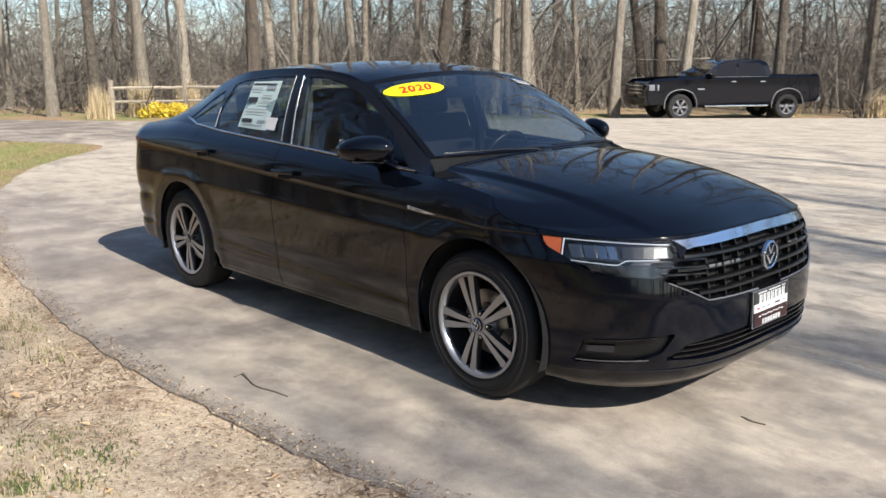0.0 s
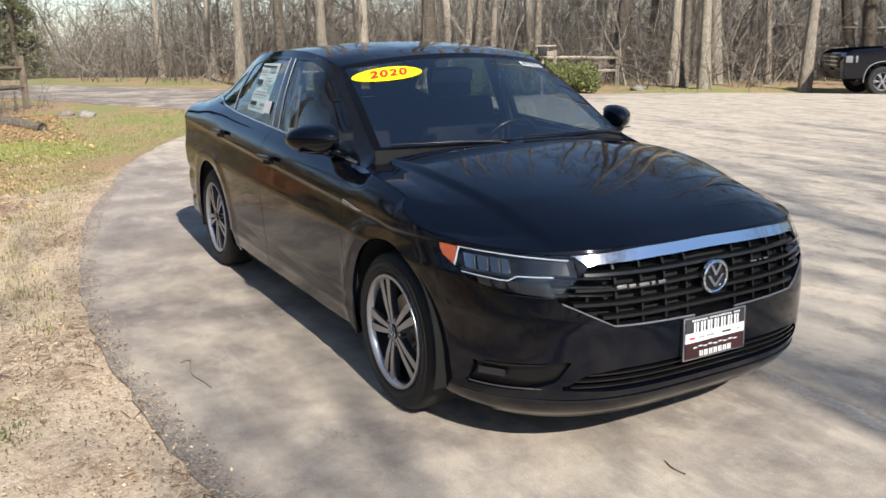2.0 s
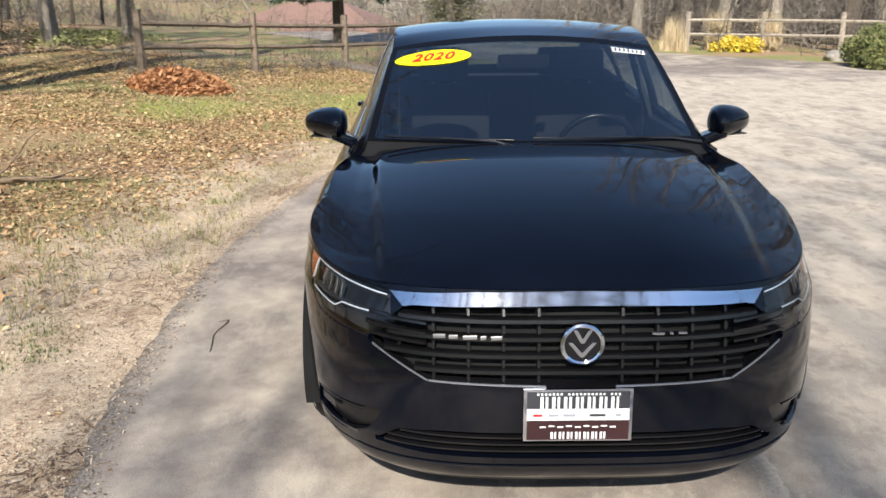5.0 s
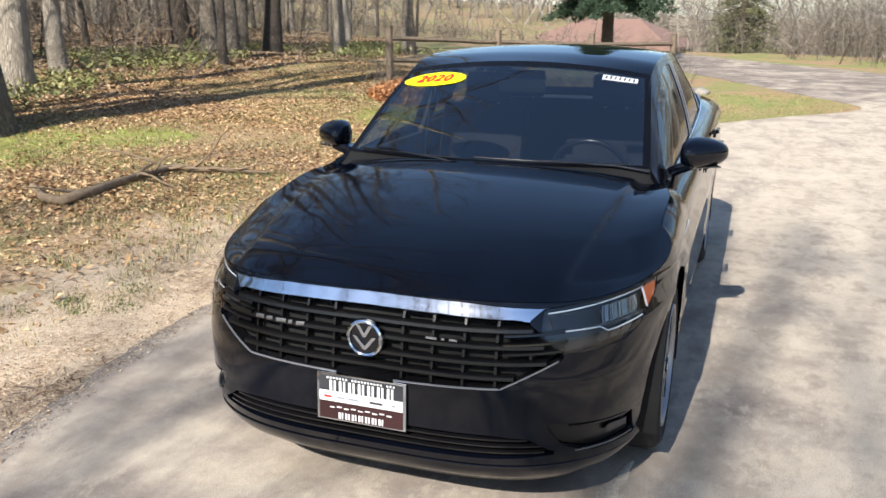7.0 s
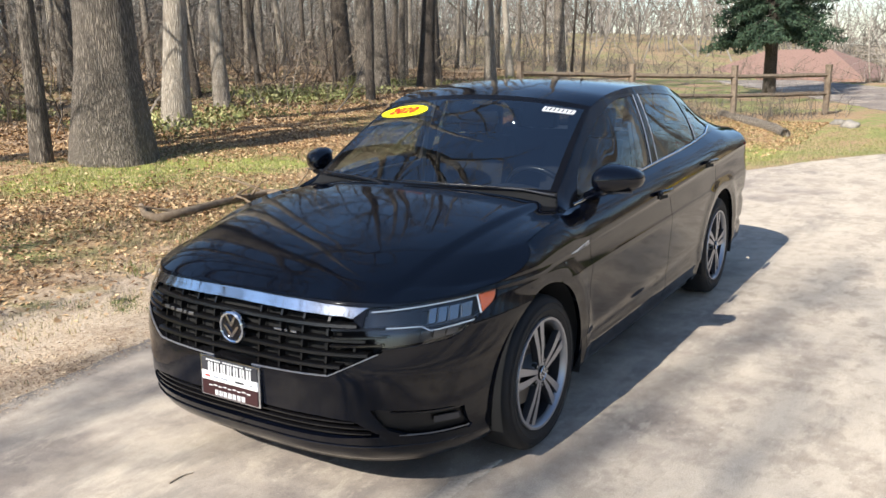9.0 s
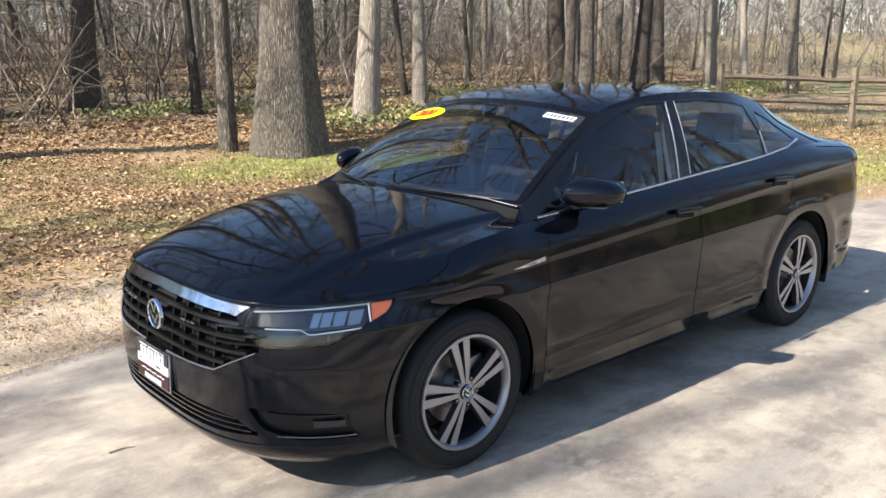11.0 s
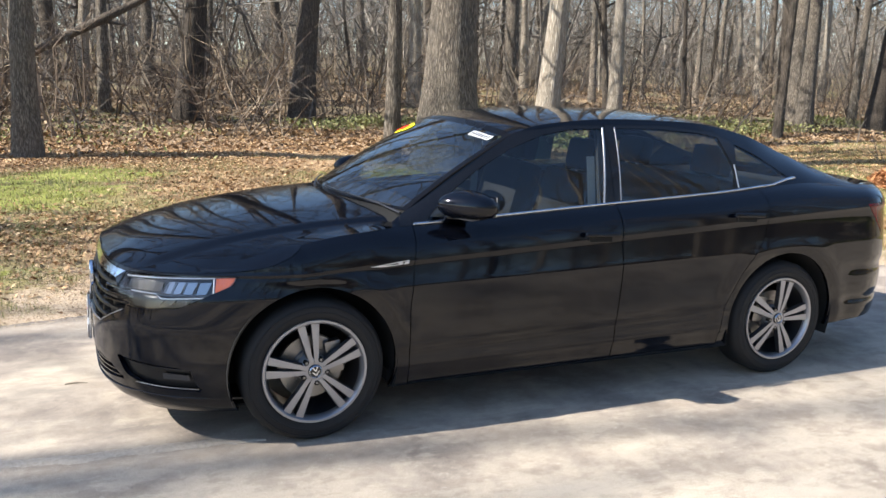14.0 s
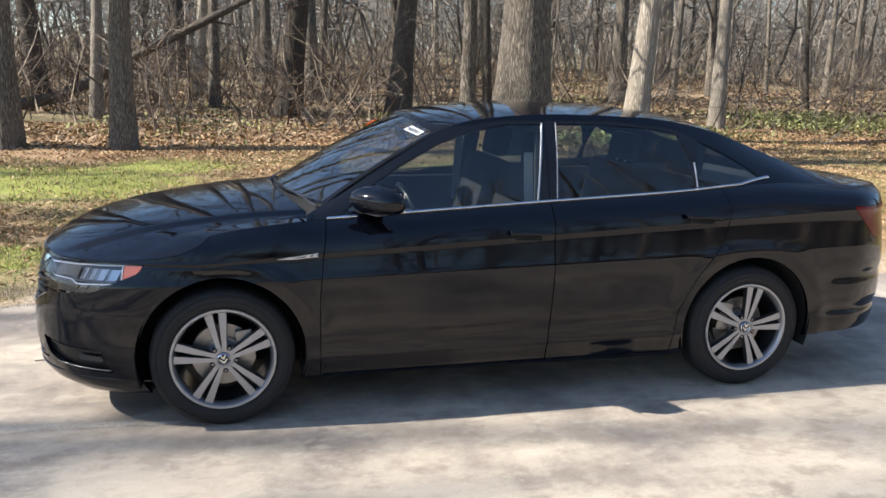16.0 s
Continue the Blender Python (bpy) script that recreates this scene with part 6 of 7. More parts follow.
def letter_box(x, y):
    z = level(x, y)
    base = new("letter_box")
    timber("post", (x, y, z - 0.2), (x, y, z + 1.02), 0.05, base, OLD_WOOD, 3)
    turn = math.degrees(math.atan2(-12.0, 18.0))
    for nm, size, c, m in (("box", (0.50, 0.22, 0.24), (x, y, z + 1.16), PLASTIC), ("paper_holder", (0.46, 0.18, 0.14), (x + 0.02, y + 0.24, z + 1.10), OLD_WOOD)):
        box(nm, size, c, m, base, 0.03, (0, 0, turn))
    box("roof_board", (0.60, 0.55, 0.03), (x, y + 0.10, z + 1.30), OLD_WOOD, base, 0.005, (0, 0, turn))
    return tagged(base, "dark letter box with a paper holder on a wooden post", "letter box")


letter_box(-14.55, 11.45)


def leaf_cloud(name, centres, count, size, mat, seed, parent, flat=1.0, needle=False):
    """A crown of many small folded leaves round the given (x, y, z, radius) clumps."""
    r = np.random.default_rng(seed)
    c = np.array(centres, float)
    pick = r.choice(len(c), count, p=c[:, 3] ** 2 / (c[:, 3] ** 2).sum())
    d = r.normal(0, 1, (count, 3))
    d /= np.linalg.norm(d, axis=1)[:, None]
    p = c[pick, :3] + d * (c[pick, 3] * r.uniform(0.45, 1.08, count) ** 0.7)[:, None] * (1, 1, flat)
    a = r.normal(0, 1, (count, 3)) + (d * 0.8 if needle else 0)
    a /= np.linalg.norm(a, axis=1)[:, None]
    b = np.cross(a, r.normal(0, 1, (count, 3)))
    b /= np.linalg.norm(b, axis=1)[:, None] + 1e-9
    s = size * r.uniform(0.6, 1.4, count)[:, None]
    w = 0.22 if needle else 0.5
    nrm = np.cross(a, b)
    v = np.stack([p - a * s, p + b * s * w + nrm * s * 0.15, p + a * s, p - b * s * w + nrm * s * 0.15], 1).reshape(-1, 3)
    i = np.arange(count) * 4
    f = np.vstack([np.stack([i, i + 1, i + 2], 1), np.stack([i, i + 2, i + 3], 1)])
    return child(name, mesh_of(name, v, f, mat, False), parent)


def shrub(name, x, y, size, count, leaf, mat, label, seed, tall=1.0, needle=False):
    r = np.random.default_rng(seed)
    z = level(x, y)
    base = new(name)
    vv, ff = [], []
    cl = []
    for k in range(16):
        a = r.uniform(0, 6.283)
        d = size * r.uniform(0.1, 0.95)
        p = np.array([x + d * math.cos(a), y + d * math.sin(a), z + size * tall * r.uniform(0.25, 0.75) * (1.2 - 0.6 * d / size)])
        cl.append((*p, size * r.uniform(0.22, 0.42)))
        tube([(x + 0.2 * d * math.cos(a), y + 0.2 * d * math.sin(a), z - 0.1), (p + (x, y, z)) / 2 + (0, 0, 0.05), p], [0.025, 0.018, 0.008], 4, vv, ff)
    child("stems", mesh_of("stems", vv, ff, TWIG), base)
    leaf_cloud("foliage", cl, count, leaf, mat, seed, base, 1.0, needle)
    return tagged(base, label, "shrub")


JUNIPER = paint_leaves("juniper_needles", [(0.0, (0.055, 0.075, 0.025)), (0.6, (0.14, 0.16, 0.05)), (1.0, (0.28, 0.27, 0.10))])
FORSYTHIA = paint_leaves("yellow_blossom", [(0.0, (0.45, 0.30, 0.02)), (0.5, (0.70, 0.52, 0.04)), (1.0, (0.80, 0.66, 0.12))])
STRAW = paint_leaves("dry_straw", [(0.0, (0.36, 0.27, 0.15)), (0.6, (0.58, 0.46, 0.28)), (1.0, (0.72, 0.60, 0.40))])
for k, (x, y, s) in enumerate(((-15.6, 9.9, 1.0), (-15.4, 11.2, 1.15), (-15.2, 12.6, 1.0), (-16.2, 10.6, 0.9))):
    shrub("juniper", x, y, s, 14000, 0.06, JUNIPER, "low spreading green juniper beside the letter box", 60 + k, 0.9, True)
for k, (x, y, s) in enumerate(((-22.0, 8.3, 0.55), (-21.8, 9.0, 0.5))):
    shrub("forsythia", x, y, s, 1500, 0.05, FORSYTHIA, "small yellow-flowering shrub before the fence", 70 + k, 0.9)


def straw_clump(x, y, hgt, seed):
    r = np.random.default_rng(seed)
    z = level(x, y)
    n = 420
    a, lean, h = r.uniform(0, 6.283, n), np.abs(r.normal(0, 0.13, n)), hgt * r.uniform(0.5, 1.05, n)
    b = np.stack([x + 0.16 * r.normal(0, 1, n), y + 0.16 * r.normal(0, 1, n), np.full(n, z - 0.03)], 1)
    t = b + np.stack([np.cos(a) * lean * h, np.sin(a) * lean * h, h], 1)
    side = np.stack([-np.sin(a), np.cos(a), 0 * a], 1) * 0.012
    v = np.stack([b - side, b + side, t], 1).reshape(-1, 3)
    ob = new("straw_clump", mesh_of("straw_clump", v, np.arange(3 * n).reshape(-1, 3), STRAW, False))
    return tagged(ob, "clump of tall dry straw-coloured grass", "dry grass", "straw clumps by the fence")


for k, (x, y, hgt) in enumerate(((-22.6, 6.9, 1.15), (-23.0, 8.4, 1.35), (-22.6, 9.9, 1.3), (-20.2, 15.2, 1.0), (-9.6, 25.4, 0.9), (-7.0, 26.4, 1.0), (-5.0, 27.3, 0.9))):
    straw_clump(x, y, hgt, 80 + k)
# pale-trunked trees just behind that fence
for x, y, k, s in ((-24.4, 10.7, 5, 1.1), (-24.6, 6.2, 1, 1.1), (-26.0, 8.2, 0, 1.0), (-17.0, 18.6, 1, 1.15), (-14.6, 17.6, 5, 1.0), (-13.2, 20.4, 1, 1.1), (-13.0, 24.2, 5, 1.1), (-10.2, 25.8, 0, 1.0), (-7.6, 27.0, 3, 1.2),
                   (-17.8, 21.5, 5, 1.2), (-20.4, 19.0, 2, 1.0), (-4.5, 28.8, 2, 1.0), (-22.5, 14.0, 1, 1.1), (-23.5, 17.5, 5, 1.1)):
    tree(x, y, k, s, (x * 91 + y * 47) % 360)


# ---- log, boulders, leaf pile, fallen boughs ----
def fallen(name, pts, radii, mat, label, cat, twigs=0, seed=0, sides=8):
    r = np.random.default_rng(seed)
    v, f = [], []
    line = curve_through(pts, 14)
    ra = np.interp(np.linspace(0, 1, 14), np.linspace(0, 1, len(radii)), radii) * (1 + r.normal(0, 0.06, 14))
    tube(line, ra, sides, v, f)
    f.append(tuple(range(sides)))
    f.append(tuple(range(len(v) - 1, len(v) - sides - 1, -1)))
    for _ in range(twigs):
        i = r.integers(3, 12)
        w = np.array([r.normal(0, 1), r.normal(0, 1), r.uniform(0.0, 0.5)])
        p2, r2 = bough(r, line[i], w / np.linalg.norm(w), r.uniform(0.25, 0.8), ra[i] * 0.5, 4, -0.12, 0.4)
        p2[:, 2] = np.maximum(p2[:, 2], [level(a, b) + 0.01 for a, b in p2[:, :2]])
        tube(p2, r2, 5, v, f)
    return tagged(new(name, mesh_of(name, v, f, mat)), label, cat)


def lying(pts, lift):
    return [(x, y, level(x, y) + lift) for x, y in pts]


fallen("branch", lying([(-1.02, -4.66), (-0.80, -4.20), (-1.56, -4.28), (-2.1, -4.36), (-2.62, -4.43), (-2.65, -4.18), (-2.81, -3.93), (-2.90, -3.50)], 0.045), [0.030, 0.045, 0.042, 0.038, 0.036, 0.028, 0.022, 0.010], DEAD_WOOD, "crooked fallen branch lying on the leaves", "branch", 12, 4)
fallen("branch", [(0.395, -1.528, 0.008), (0.392, -1.479, 0.010), (0.556, -1.511, 0.006), (0.677, -1.491, 0.009), (0.773, -1.476, 0.004)], [0.003, 0.005, 0.005, 0.0045, 0.003], OLD_WOOD, "small dry twig on the tarmac", "branch", 0, 9, 5)
dead = [(6.2, -14.7), (4.6, -14.65), (3.2, -14.6), (1.27, -14.6), (0.05, -14.62)]
fallen("dead_tree", [(x, y, z) for (x, y), z in zip(dead, (level(6.2, -14.7) + 0.05, 1.0, 1.78, 2.80, 3.5))], [0.13, 0.11, 0.10, 0.08, 0.06], BARK_DARK, "dead trunk leaning against a standing tree", "dead tree", 6, 12)
fallen("log", lying([(-13.4, -0.95), (-14.0, -1.3), (-14.8, -1.9), (-16.1, -2.9)], 0.05), [0.09, 0.11, 0.12, 0.10], BARK_GREY, "mossy grey log lying on the grass", "log", 0, 6, 10)


def boulder(x, y, size, seed):
    bm = bmesh.new()
    bmesh.ops.create_icosphere(bm, subdivisions=3, radius=1.0)
    for v in bm.verts:
        n = 1 + 0.35 * noise.noise(v.co * 1.4 + Vector((seed, 0, 0))) + 0.12 * noise.noise(v.co * 4 + Vector((0, seed, 0)))
        v.co = Vector((v.co.x * n * size, v.co.y * n * size * 0.8, v.co.z * n * size * 0.55))
    me = bpy.data.meshes.new("boulder")
    for f in bm.faces:
        f.smooth = True
    bm.to_mesh(me)
    bm.free()
    me.materials.append(STONE)
    ob = new("boulder", me)
    ob.matrix_world = pose(x, y, level(x, y) + 0.2 * size, 0, 0, seed * 50)
    return tagged(ob, "weathered field stone half sunk in the grass", "stone", "stones on the lawn")


for k, (x, y, s) in enumerate(((-14.9, 0.0, 0.2), (-15.6, -0.3, 0.16), (-18.2, 10.0, 0.35), (-14.9, 15.2, 0.22))):
    boulder(x, y, s, k + 1)


def leaf_pile(x, y, rx, ry, hgt, count, mat, name, label, seed):
    r = np.random.default_rng(seed)
    a, d = r.uniform(0, 6.283, count), np.sqrt(r.uniform(0, 1, count))
    px, py = x + rx * d * np.cos(a), y + ry * d * np.sin(a)
    pz = land(px, py) + hgt * (1 - d ** 2) * r.uniform(0.7, 1.05, count) + 0.01
    return litter_mesh(name, np.stack([px, py, pz], 1), r, 0.05, mat, label, 0.6)


def litter_mesh(name, p, r, size, mat, label, tilt=0.35, kind="stuff"):
    n = len(p)
    a = r.uniform(0, 6.283, n)
    s = size * r.uniform(0.55, 1.35, n)[:, None]
    u = np.stack([np.cos(a), np.sin(a), r.normal(0, tilt, n)], 1)
    w = np.stack([-np.sin(a), np.cos(a), r.normal(0, tilt, n)], 1) * r.uniform(0.4, 0.75, n)[:, None]
    up = np.stack([0 * a, 0 * a, r.uniform(0.1, 0.5, n)], 1)
    v = np.stack([p - u * s, p + w * s + up * s, p + u * s + up * s * 0.3, p - w * s + up * s], 1).reshape(-1, 3)
    i = np.arange(n) * 4
    f = np.vstack([np.stack([i, i + 1, i + 2], 1), np.stack([i, i + 2, i + 3], 1)])
    return tagged(new(name, mesh_of(name, v, f, mat, False)), label, name.replace("_", " "), kind=kind)


RUST = paint_leaves("rust_leaves", [(0.0, (0.20, 0.08, 0.03)), (0.5, (0.36, 0.16, 0.06)), (1.0, (0.52, 0.28, 0.14))])
leaf_pile(-10.3, -4.8, 1.15, 0.85, 0.32, 5000, RUST, "leaf_pile", "heap of rust-orange fallen leaves by the fence", 31)

# litter, grass and ground cover
r = np.random.default_rng(17)


def scatter(n, xr, yr, keep):
    x, y = r.uniform(*xr, n), r.uniform(*yr, n)
    d = signed_edge(x, y)
    ok = keep(x, y, d)
    x, y, d = x[ok], y[ok], d[ok]
    return np.stack([x, y, land(x, y, d) + 0.012], 1), d


patch = lambda x, y: np.sin(1.1 * x + 0.7 * y) + np.sin(0.6 * x - 1.3 * y + 1.0) + 0.7 * np.sin(2.3 * x + 1.9 * y)


def mossy(x, y):
    """1 on the moss, 0 off it."""
    out = np.zeros(len(x))
    for cx, cy, rad in MOSS:
        out = np.maximum(out, np.clip(1.3 - np.hypot(x - cx, (y - cy) * 1.5) / rad, 0, 1))
    return out


p, d = scatter(400000, (-16, 7), (-13, -0.5), lambda x, y, d: (d > 0.1) & (r.uniform(0, 1, len(x)) < np.clip((d - 0.45) / 2.2, 0.006, 0.9) * np.clip(0.7 + 0.25 * patch(x, y), 0.15, 1) * (1 - 0.93 * mossy(x, y)) * np.where(x < -8.5, 0.75, 1)) & ((y < -1.2) | (x < -4)))
litter_mesh("leaf_litter", p, r, 0.022, DRY_LEAF, "brown fallen leaves strewn over the lawn")
p, d = scatter(90000, (-8, 5), (-4.2, -0.9), lambda x, y, d: (d > -0.12) & (d < 1.6) & (r.uniform(0, 1, len(x)) < np.clip(0.9 - 1.1 * np.abs(d - 0.08 - 0.08 * patch(2 * x, 2 * y)), 0.04, 1)))
litter_mesh("edge_debris", p + (0, 0, 0.005), r, 0.0065, CRUMB, "crumbs of leaf and bark along the tarmac's edge", 0.3)
p, d = scatter(150000, (-7, 5.5), (-5.5, -0.9), lambda x, y, d: (d > 0.02) & (d < 3.2) & (r.uniform(0, 1, len(x)) < np.clip(0.15 + 0.35 * patch(1.7 * x, 1.7 * y) + 0.5 * np.clip(0.4 - d, 0, 0.4), 0.03, 1)))
litter_mesh("soil_crumbs", p - (0, 0, 0.004), r, 0.0055, CRUMB, "fine dark crumbs of bark, stalk and leaf on sandy soil", 0.35)
p, d = scatter(120000, (-9, 6), (-3.0, 0.8), lambda x, y, d: (d > -0.12) & (d < 0.12) & (r.uniform(0, 1, len(x)) < np.clip(1 - np.abs(d - 0.01 - 0.03 * patch(3 * x, 3 * y)) / 0.08, 0, 1)))
p[:, 2] = np.where(d < 0, 0.004, 0.0)
litter_mesh("edge_grit", p, r, 0.0036, GRIT, "loose dark grit along the crumbled tarmac edge", 0.5)
p, d = scatter(900, (-7, 4), (-1.9, 6), lambda x, y, d: (d < -0.1) & (d > -1.5) & (np.abs(y) > 1.0) & (r.uniform(0, 1, len(x)) < 0.10))
p[:, 2] = 0.004
litter_mesh("stray_leaves", p, r, 0.018, DRY_LEAF, "a few stray leaves on the tarmac", 0.1)


p, d = scatter(60000, (-6, 4.5), (-4.6, -1.2), lambda x, y, d: (d > -0.05) & (d < 1.9) & (r.uniform(0, 1, len(x)) < np.clip(0.55 * patch(2.6 * x, 2.6 * y) - 0.25 + 0.6 * np.clip(0.35 - d, 0, 0.35), 0.01, 0.6)))
n_ = len(p)
a_ = r.uniform(0, 6.283, n_)
u_ = np.stack([np.cos(a_), np.sin(a_), r.normal(0, 0.12, n_)], 1) * (0.03 * r.uniform(0.4, 1.5, n_))[:, None]
w_ = np.stack([-np.sin(a_), np.cos(a_), 0 * a_], 1) * (0.0022 * r.uniform(0.6, 1.6, n_))[:, None]
i_ = np.arange(n_) * 4
tagged(new("stalks", mesh_of("stalks", np.stack([p - u_ - w_, p + u_ - w_, p + u_ + w_, p - u_ + w_], 1).reshape(-1, 3), np.stack([i_, i_ + 1, i_ + 2, i_ + 3], 1), CRUMB, False)), "dry brown stalks and pine straw strewn on the sandy verge", "stalks", kind="stuff")


SAND = material("loose_sand", 1.0)
v_ = coords(SAND)
link(SAND, ramp(SAND, fractal(SAND, v_, 60, 5, 0.75), [(0.3, (0.36, 0.30, 0.235)), (0.5, (0.49, 0.42, 0.335)), (0.7, (0.60, 0.53, 0.435))]), bsdf(SAND).inputs["Base Color"])
bump(SAND, fractal(SAND, v_, 120, 4, 0.7), 0.5, 0.004)


def sand_drift(line, wide, seed, label):
    """A ragged low ridge of blown sand along a line on the tarmac."""
    q = np.random.default_rng(seed)
    c = curve_through(line, 90)
    t_ = np.gradient(c, axis=0)
    n_ = np.stack([-t_[:, 1], t_[:, 0]], 1) / np.linalg.norm(t_, axis=1)[:, None]
    taper = np.sin(np.linspace(0.05, math.pi - 0.05, 90)) ** 0.5
    rough_ = lambda: np.convolve(q.normal(0, 1, 94), np.ones(5) / 5, "valid") * 0.5 + q.normal(0, 0.10, 90)
    a_, b_ = wide * taper * (1 + rough_()), wide * taper * (1 + rough_())
    z0 = lot_z(c[:, 0], c[:, 1])
    rows_ = [np.c_[c + n_ * a_[:, None], z0 + 0.0006], np.c_[c + n_ * (0.5 * a_)[:, None], z0 + 0.005], np.c_[c - n_ * (0.5 * b_)[:, None], z0 + 0.005], np.c_[c - n_ * b_[:, None], z0 + 0.0006]]
    f_ = [(i + k * 90, i + 1 + k * 90, i + 1 + (k + 1) * 90, i + (k + 1) * 90) for k in range(3) for i in range(89)]
    return tagged(new("sand_drift", mesh_of("sand_drift", np.vstack(rows_), f_, SAND)), label, "sand", kind="stuff")


sand_drift([(1.55, 0.78), (1.8, 0.73), (2.05, 0.70), (2.3, 0.695), (2.55, 0.67), (2.85, 0.60), (3.2, 0.56)], 0.045, 3, "ragged streak of pale blown sand on the tarmac")
fallen("branch", [(2.27, -0.24, 0.004), (2.32, -0.255, 0.006), (2.38, -0.25, 0.004)], [0.003, 0.004, 0.003], OLD_WOOD, "short pale twig on the tarmac", "branch", 0, 15, 5)


def blades(name, p, hgt, spread, per, mat, label):
    n = len(p) * per
    b = np.repeat(p, per, 0) + np.stack([r.normal(0, spread, n), r.normal(0, spread, n), np.full(n, -0.02)], 1)
    a, lean, h = r.uniform(0, 6.283, n), r.normal(0, 0.5, n), hgt * r.uniform(0.4, 1.2, n)
    t = b + np.stack([np.cos(a) * lean * h, np.sin(a) * lean * h, h], 1)
    s = np.stack([-np.sin(a), np.cos(a), 0 * a], 1) * 0.004
    return tagged(new(name, mesh_of(name, np.stack([b - s, b + s, t], 1).reshape(-1, 3), np.arange(3 * n).reshape(-1, 3), mat, False)), label, "grass", kind="stuff")


p, d = scatter(42000, (-15, 7), (-9, 3.0), lambda x, y, d: (d > 0.15) & ((patch(y, x) > 0.3) | (mossy(x, y) > 0.35) | (x < -8) | ((np.abs(y + 3.3) < 0.7) & (x > -3) & (x < 3.5) & (patch(2 * x, 2 * y) > 0.3))) & (r.uniform(0, 1, len(x)) < 0.7))
blades("grass", p, 0.055, 0.05, 7, GRASS_LEAF, "thin patchy early spring grass")
DRY_GRASS = paint_leaves("dry_lawn_blades", [(0.0, (0.17, 0.155, 0.06)), (0.5, (0.36, 0.30, 0.14)), (1.0, (0.58, 0.48, 0.27))])
p, d = scatter(26000, (-9, 7), (-8.5, -1.2), lambda x, y, d: (d > 0.6) & (d < 7.5) & (patch(0.9 * y + 2, 0.8 * x) > -0.35) & (r.uniform(0, 1, len(x)) < 0.55))
blades("dry_grass", p, 0.045, 0.06, 6, DRY_GRASS, "straw-pale matted grass between the fallen leaves")
p, d = scatter(500, (-4, 4.2), (-4.5, -1.4), lambda x, y, d: (d > 0.15) & (d < 2) & (patch(x * 2, y * 2) > 1.3))
q, d = scatter(2600, (0.2, 2.4), (-3.4, -2.1), lambda x, y, d: (d > 0.2) & (np.hypot(x - 1.0, (y + 2.55) * 1.3) < 0.42 + 0.22 * patch(4 * x, 4 * y)) & (r.uniform(0, 1, len(x)) < 0.6))
p = np.vstack([p, q])
blades("weeds", p, 0.024, 0.03, 8, GREEN_LEAF, "small green weed tufts in the bare soil")
p, d = scatter(70000, (-26, 4), (-17, -8.5), lambda x, y, d: (d > 6.5) & (patch(x * 0.8, y * 0.8) > 0.35) & (np.abs(y + 11.3) < 2.6 + 0.8 * np.sin(x)) & ((x < -1.2) | (r.uniform(0, 1, len(x)) < 0.13)))
litter_mesh("ground_cover", p + np.stack([0 * d, 0 * d, r.uniform(0.02, 0.22, len(d))], 1), r, 0.034, COVER_LEAF, "low green ground cover at the wood's edge", 0.6)
WOOD_LEAF = paint_leaves("wood_floor_leaves", [(0.0, (0.09, 0.058, 0.034)), (0.4, (0.22, 0.145, 0.085)), (1.0, (0.42, 0.30, 0.185))])
p, d = scatter(150000, (-40, 12), (-36, -9), lambda x, y, d: (d > 8) & (patch(x * 0.5, y * 0.5) > -1.6))
litter_mesh("wood_litter", p, r, 0.048, WOOD_LEAF, "fallen leaves over the wood's floor", 0.5)


# ---- house and spruce beyond the lawn ----
ROOF = weathered("brown_shingles", (0.19, 0.11, 0.085), (0.29, 0.18, 0.14))
WALL = weathered("brown_siding", (0.05, 0.038, 0.03), (0.09, 0.07, 0.055))
PALE = material("pale_door", 0.7, 0, (0.62, 0.60, 0.55))


def house(x, y, turn):
    z = level(x, y)
    base = new("house")
    L, W, H, R = 12.0, 8.0, 2.5, 2.1
    for c, s in (((0, W / 2 - 0.1, H / 2), (L, 0.2, H)), ((0, -W / 2 + 0.1, H / 2), (L, 0.2, H)), ((L / 2 - 0.1, 0, H / 2), (0.2, W - 0.4, H)), ((-L / 2 + 0.1, 0, H / 2), (0.2, W - 0.4, H))):
        box("wall", s, c, WALL, base)
    o = 0.8
    v = [(-L / 2 - o, -W / 2 - o, H), (L / 2 + o, -W / 2 - o, H), (L / 2 + o, W / 2 + o, H), (-L / 2 - o, W / 2 + o, H), (-L / 2 + 3.5, 0, H + R), (L / 2 - 3.5, 0, H + R)]
    v += [(a, b, c - 0.22) for a, b, c in v[:4]]
    child("roof", mesh_of("roof", v, [(0, 1, 5, 4), (1, 2, 5), (2, 3, 4, 5), (3, 0, 4), (0, 6, 7, 1), (1, 7, 8, 2), (2, 8, 9, 3), (3, 9, 6, 0), (6, 9, 8, 7)], ROOF, False), base, "brown shingled hip roof")
    box("garage_door", (0.08, 4.6, 2.1), (L / 2 + 0.05, -0.6, 1.05), PALE, base)
    box("garage_door", (4.8, 0.08, 2.1), (3.6, -W / 2 - 0.05, 1.05), PALE, base)
    for wx in (-6, -2.5):
        wdw = box("window", (1.6, 0.1, 1.1), (wx, -W / 2 - 0.03, 1.5), PALE, base)
        box("pane", (1.4, 0.04, 0.9), (0, -0.05, 0), SATIN, wdw)
    base.matrix_world = pose(x, y, z - 1.2, 0, 0, turn)
    return tagged(base, "low brown bungalow with a shingled hip roof", "house")


house(-70.0, -10.8, 78)


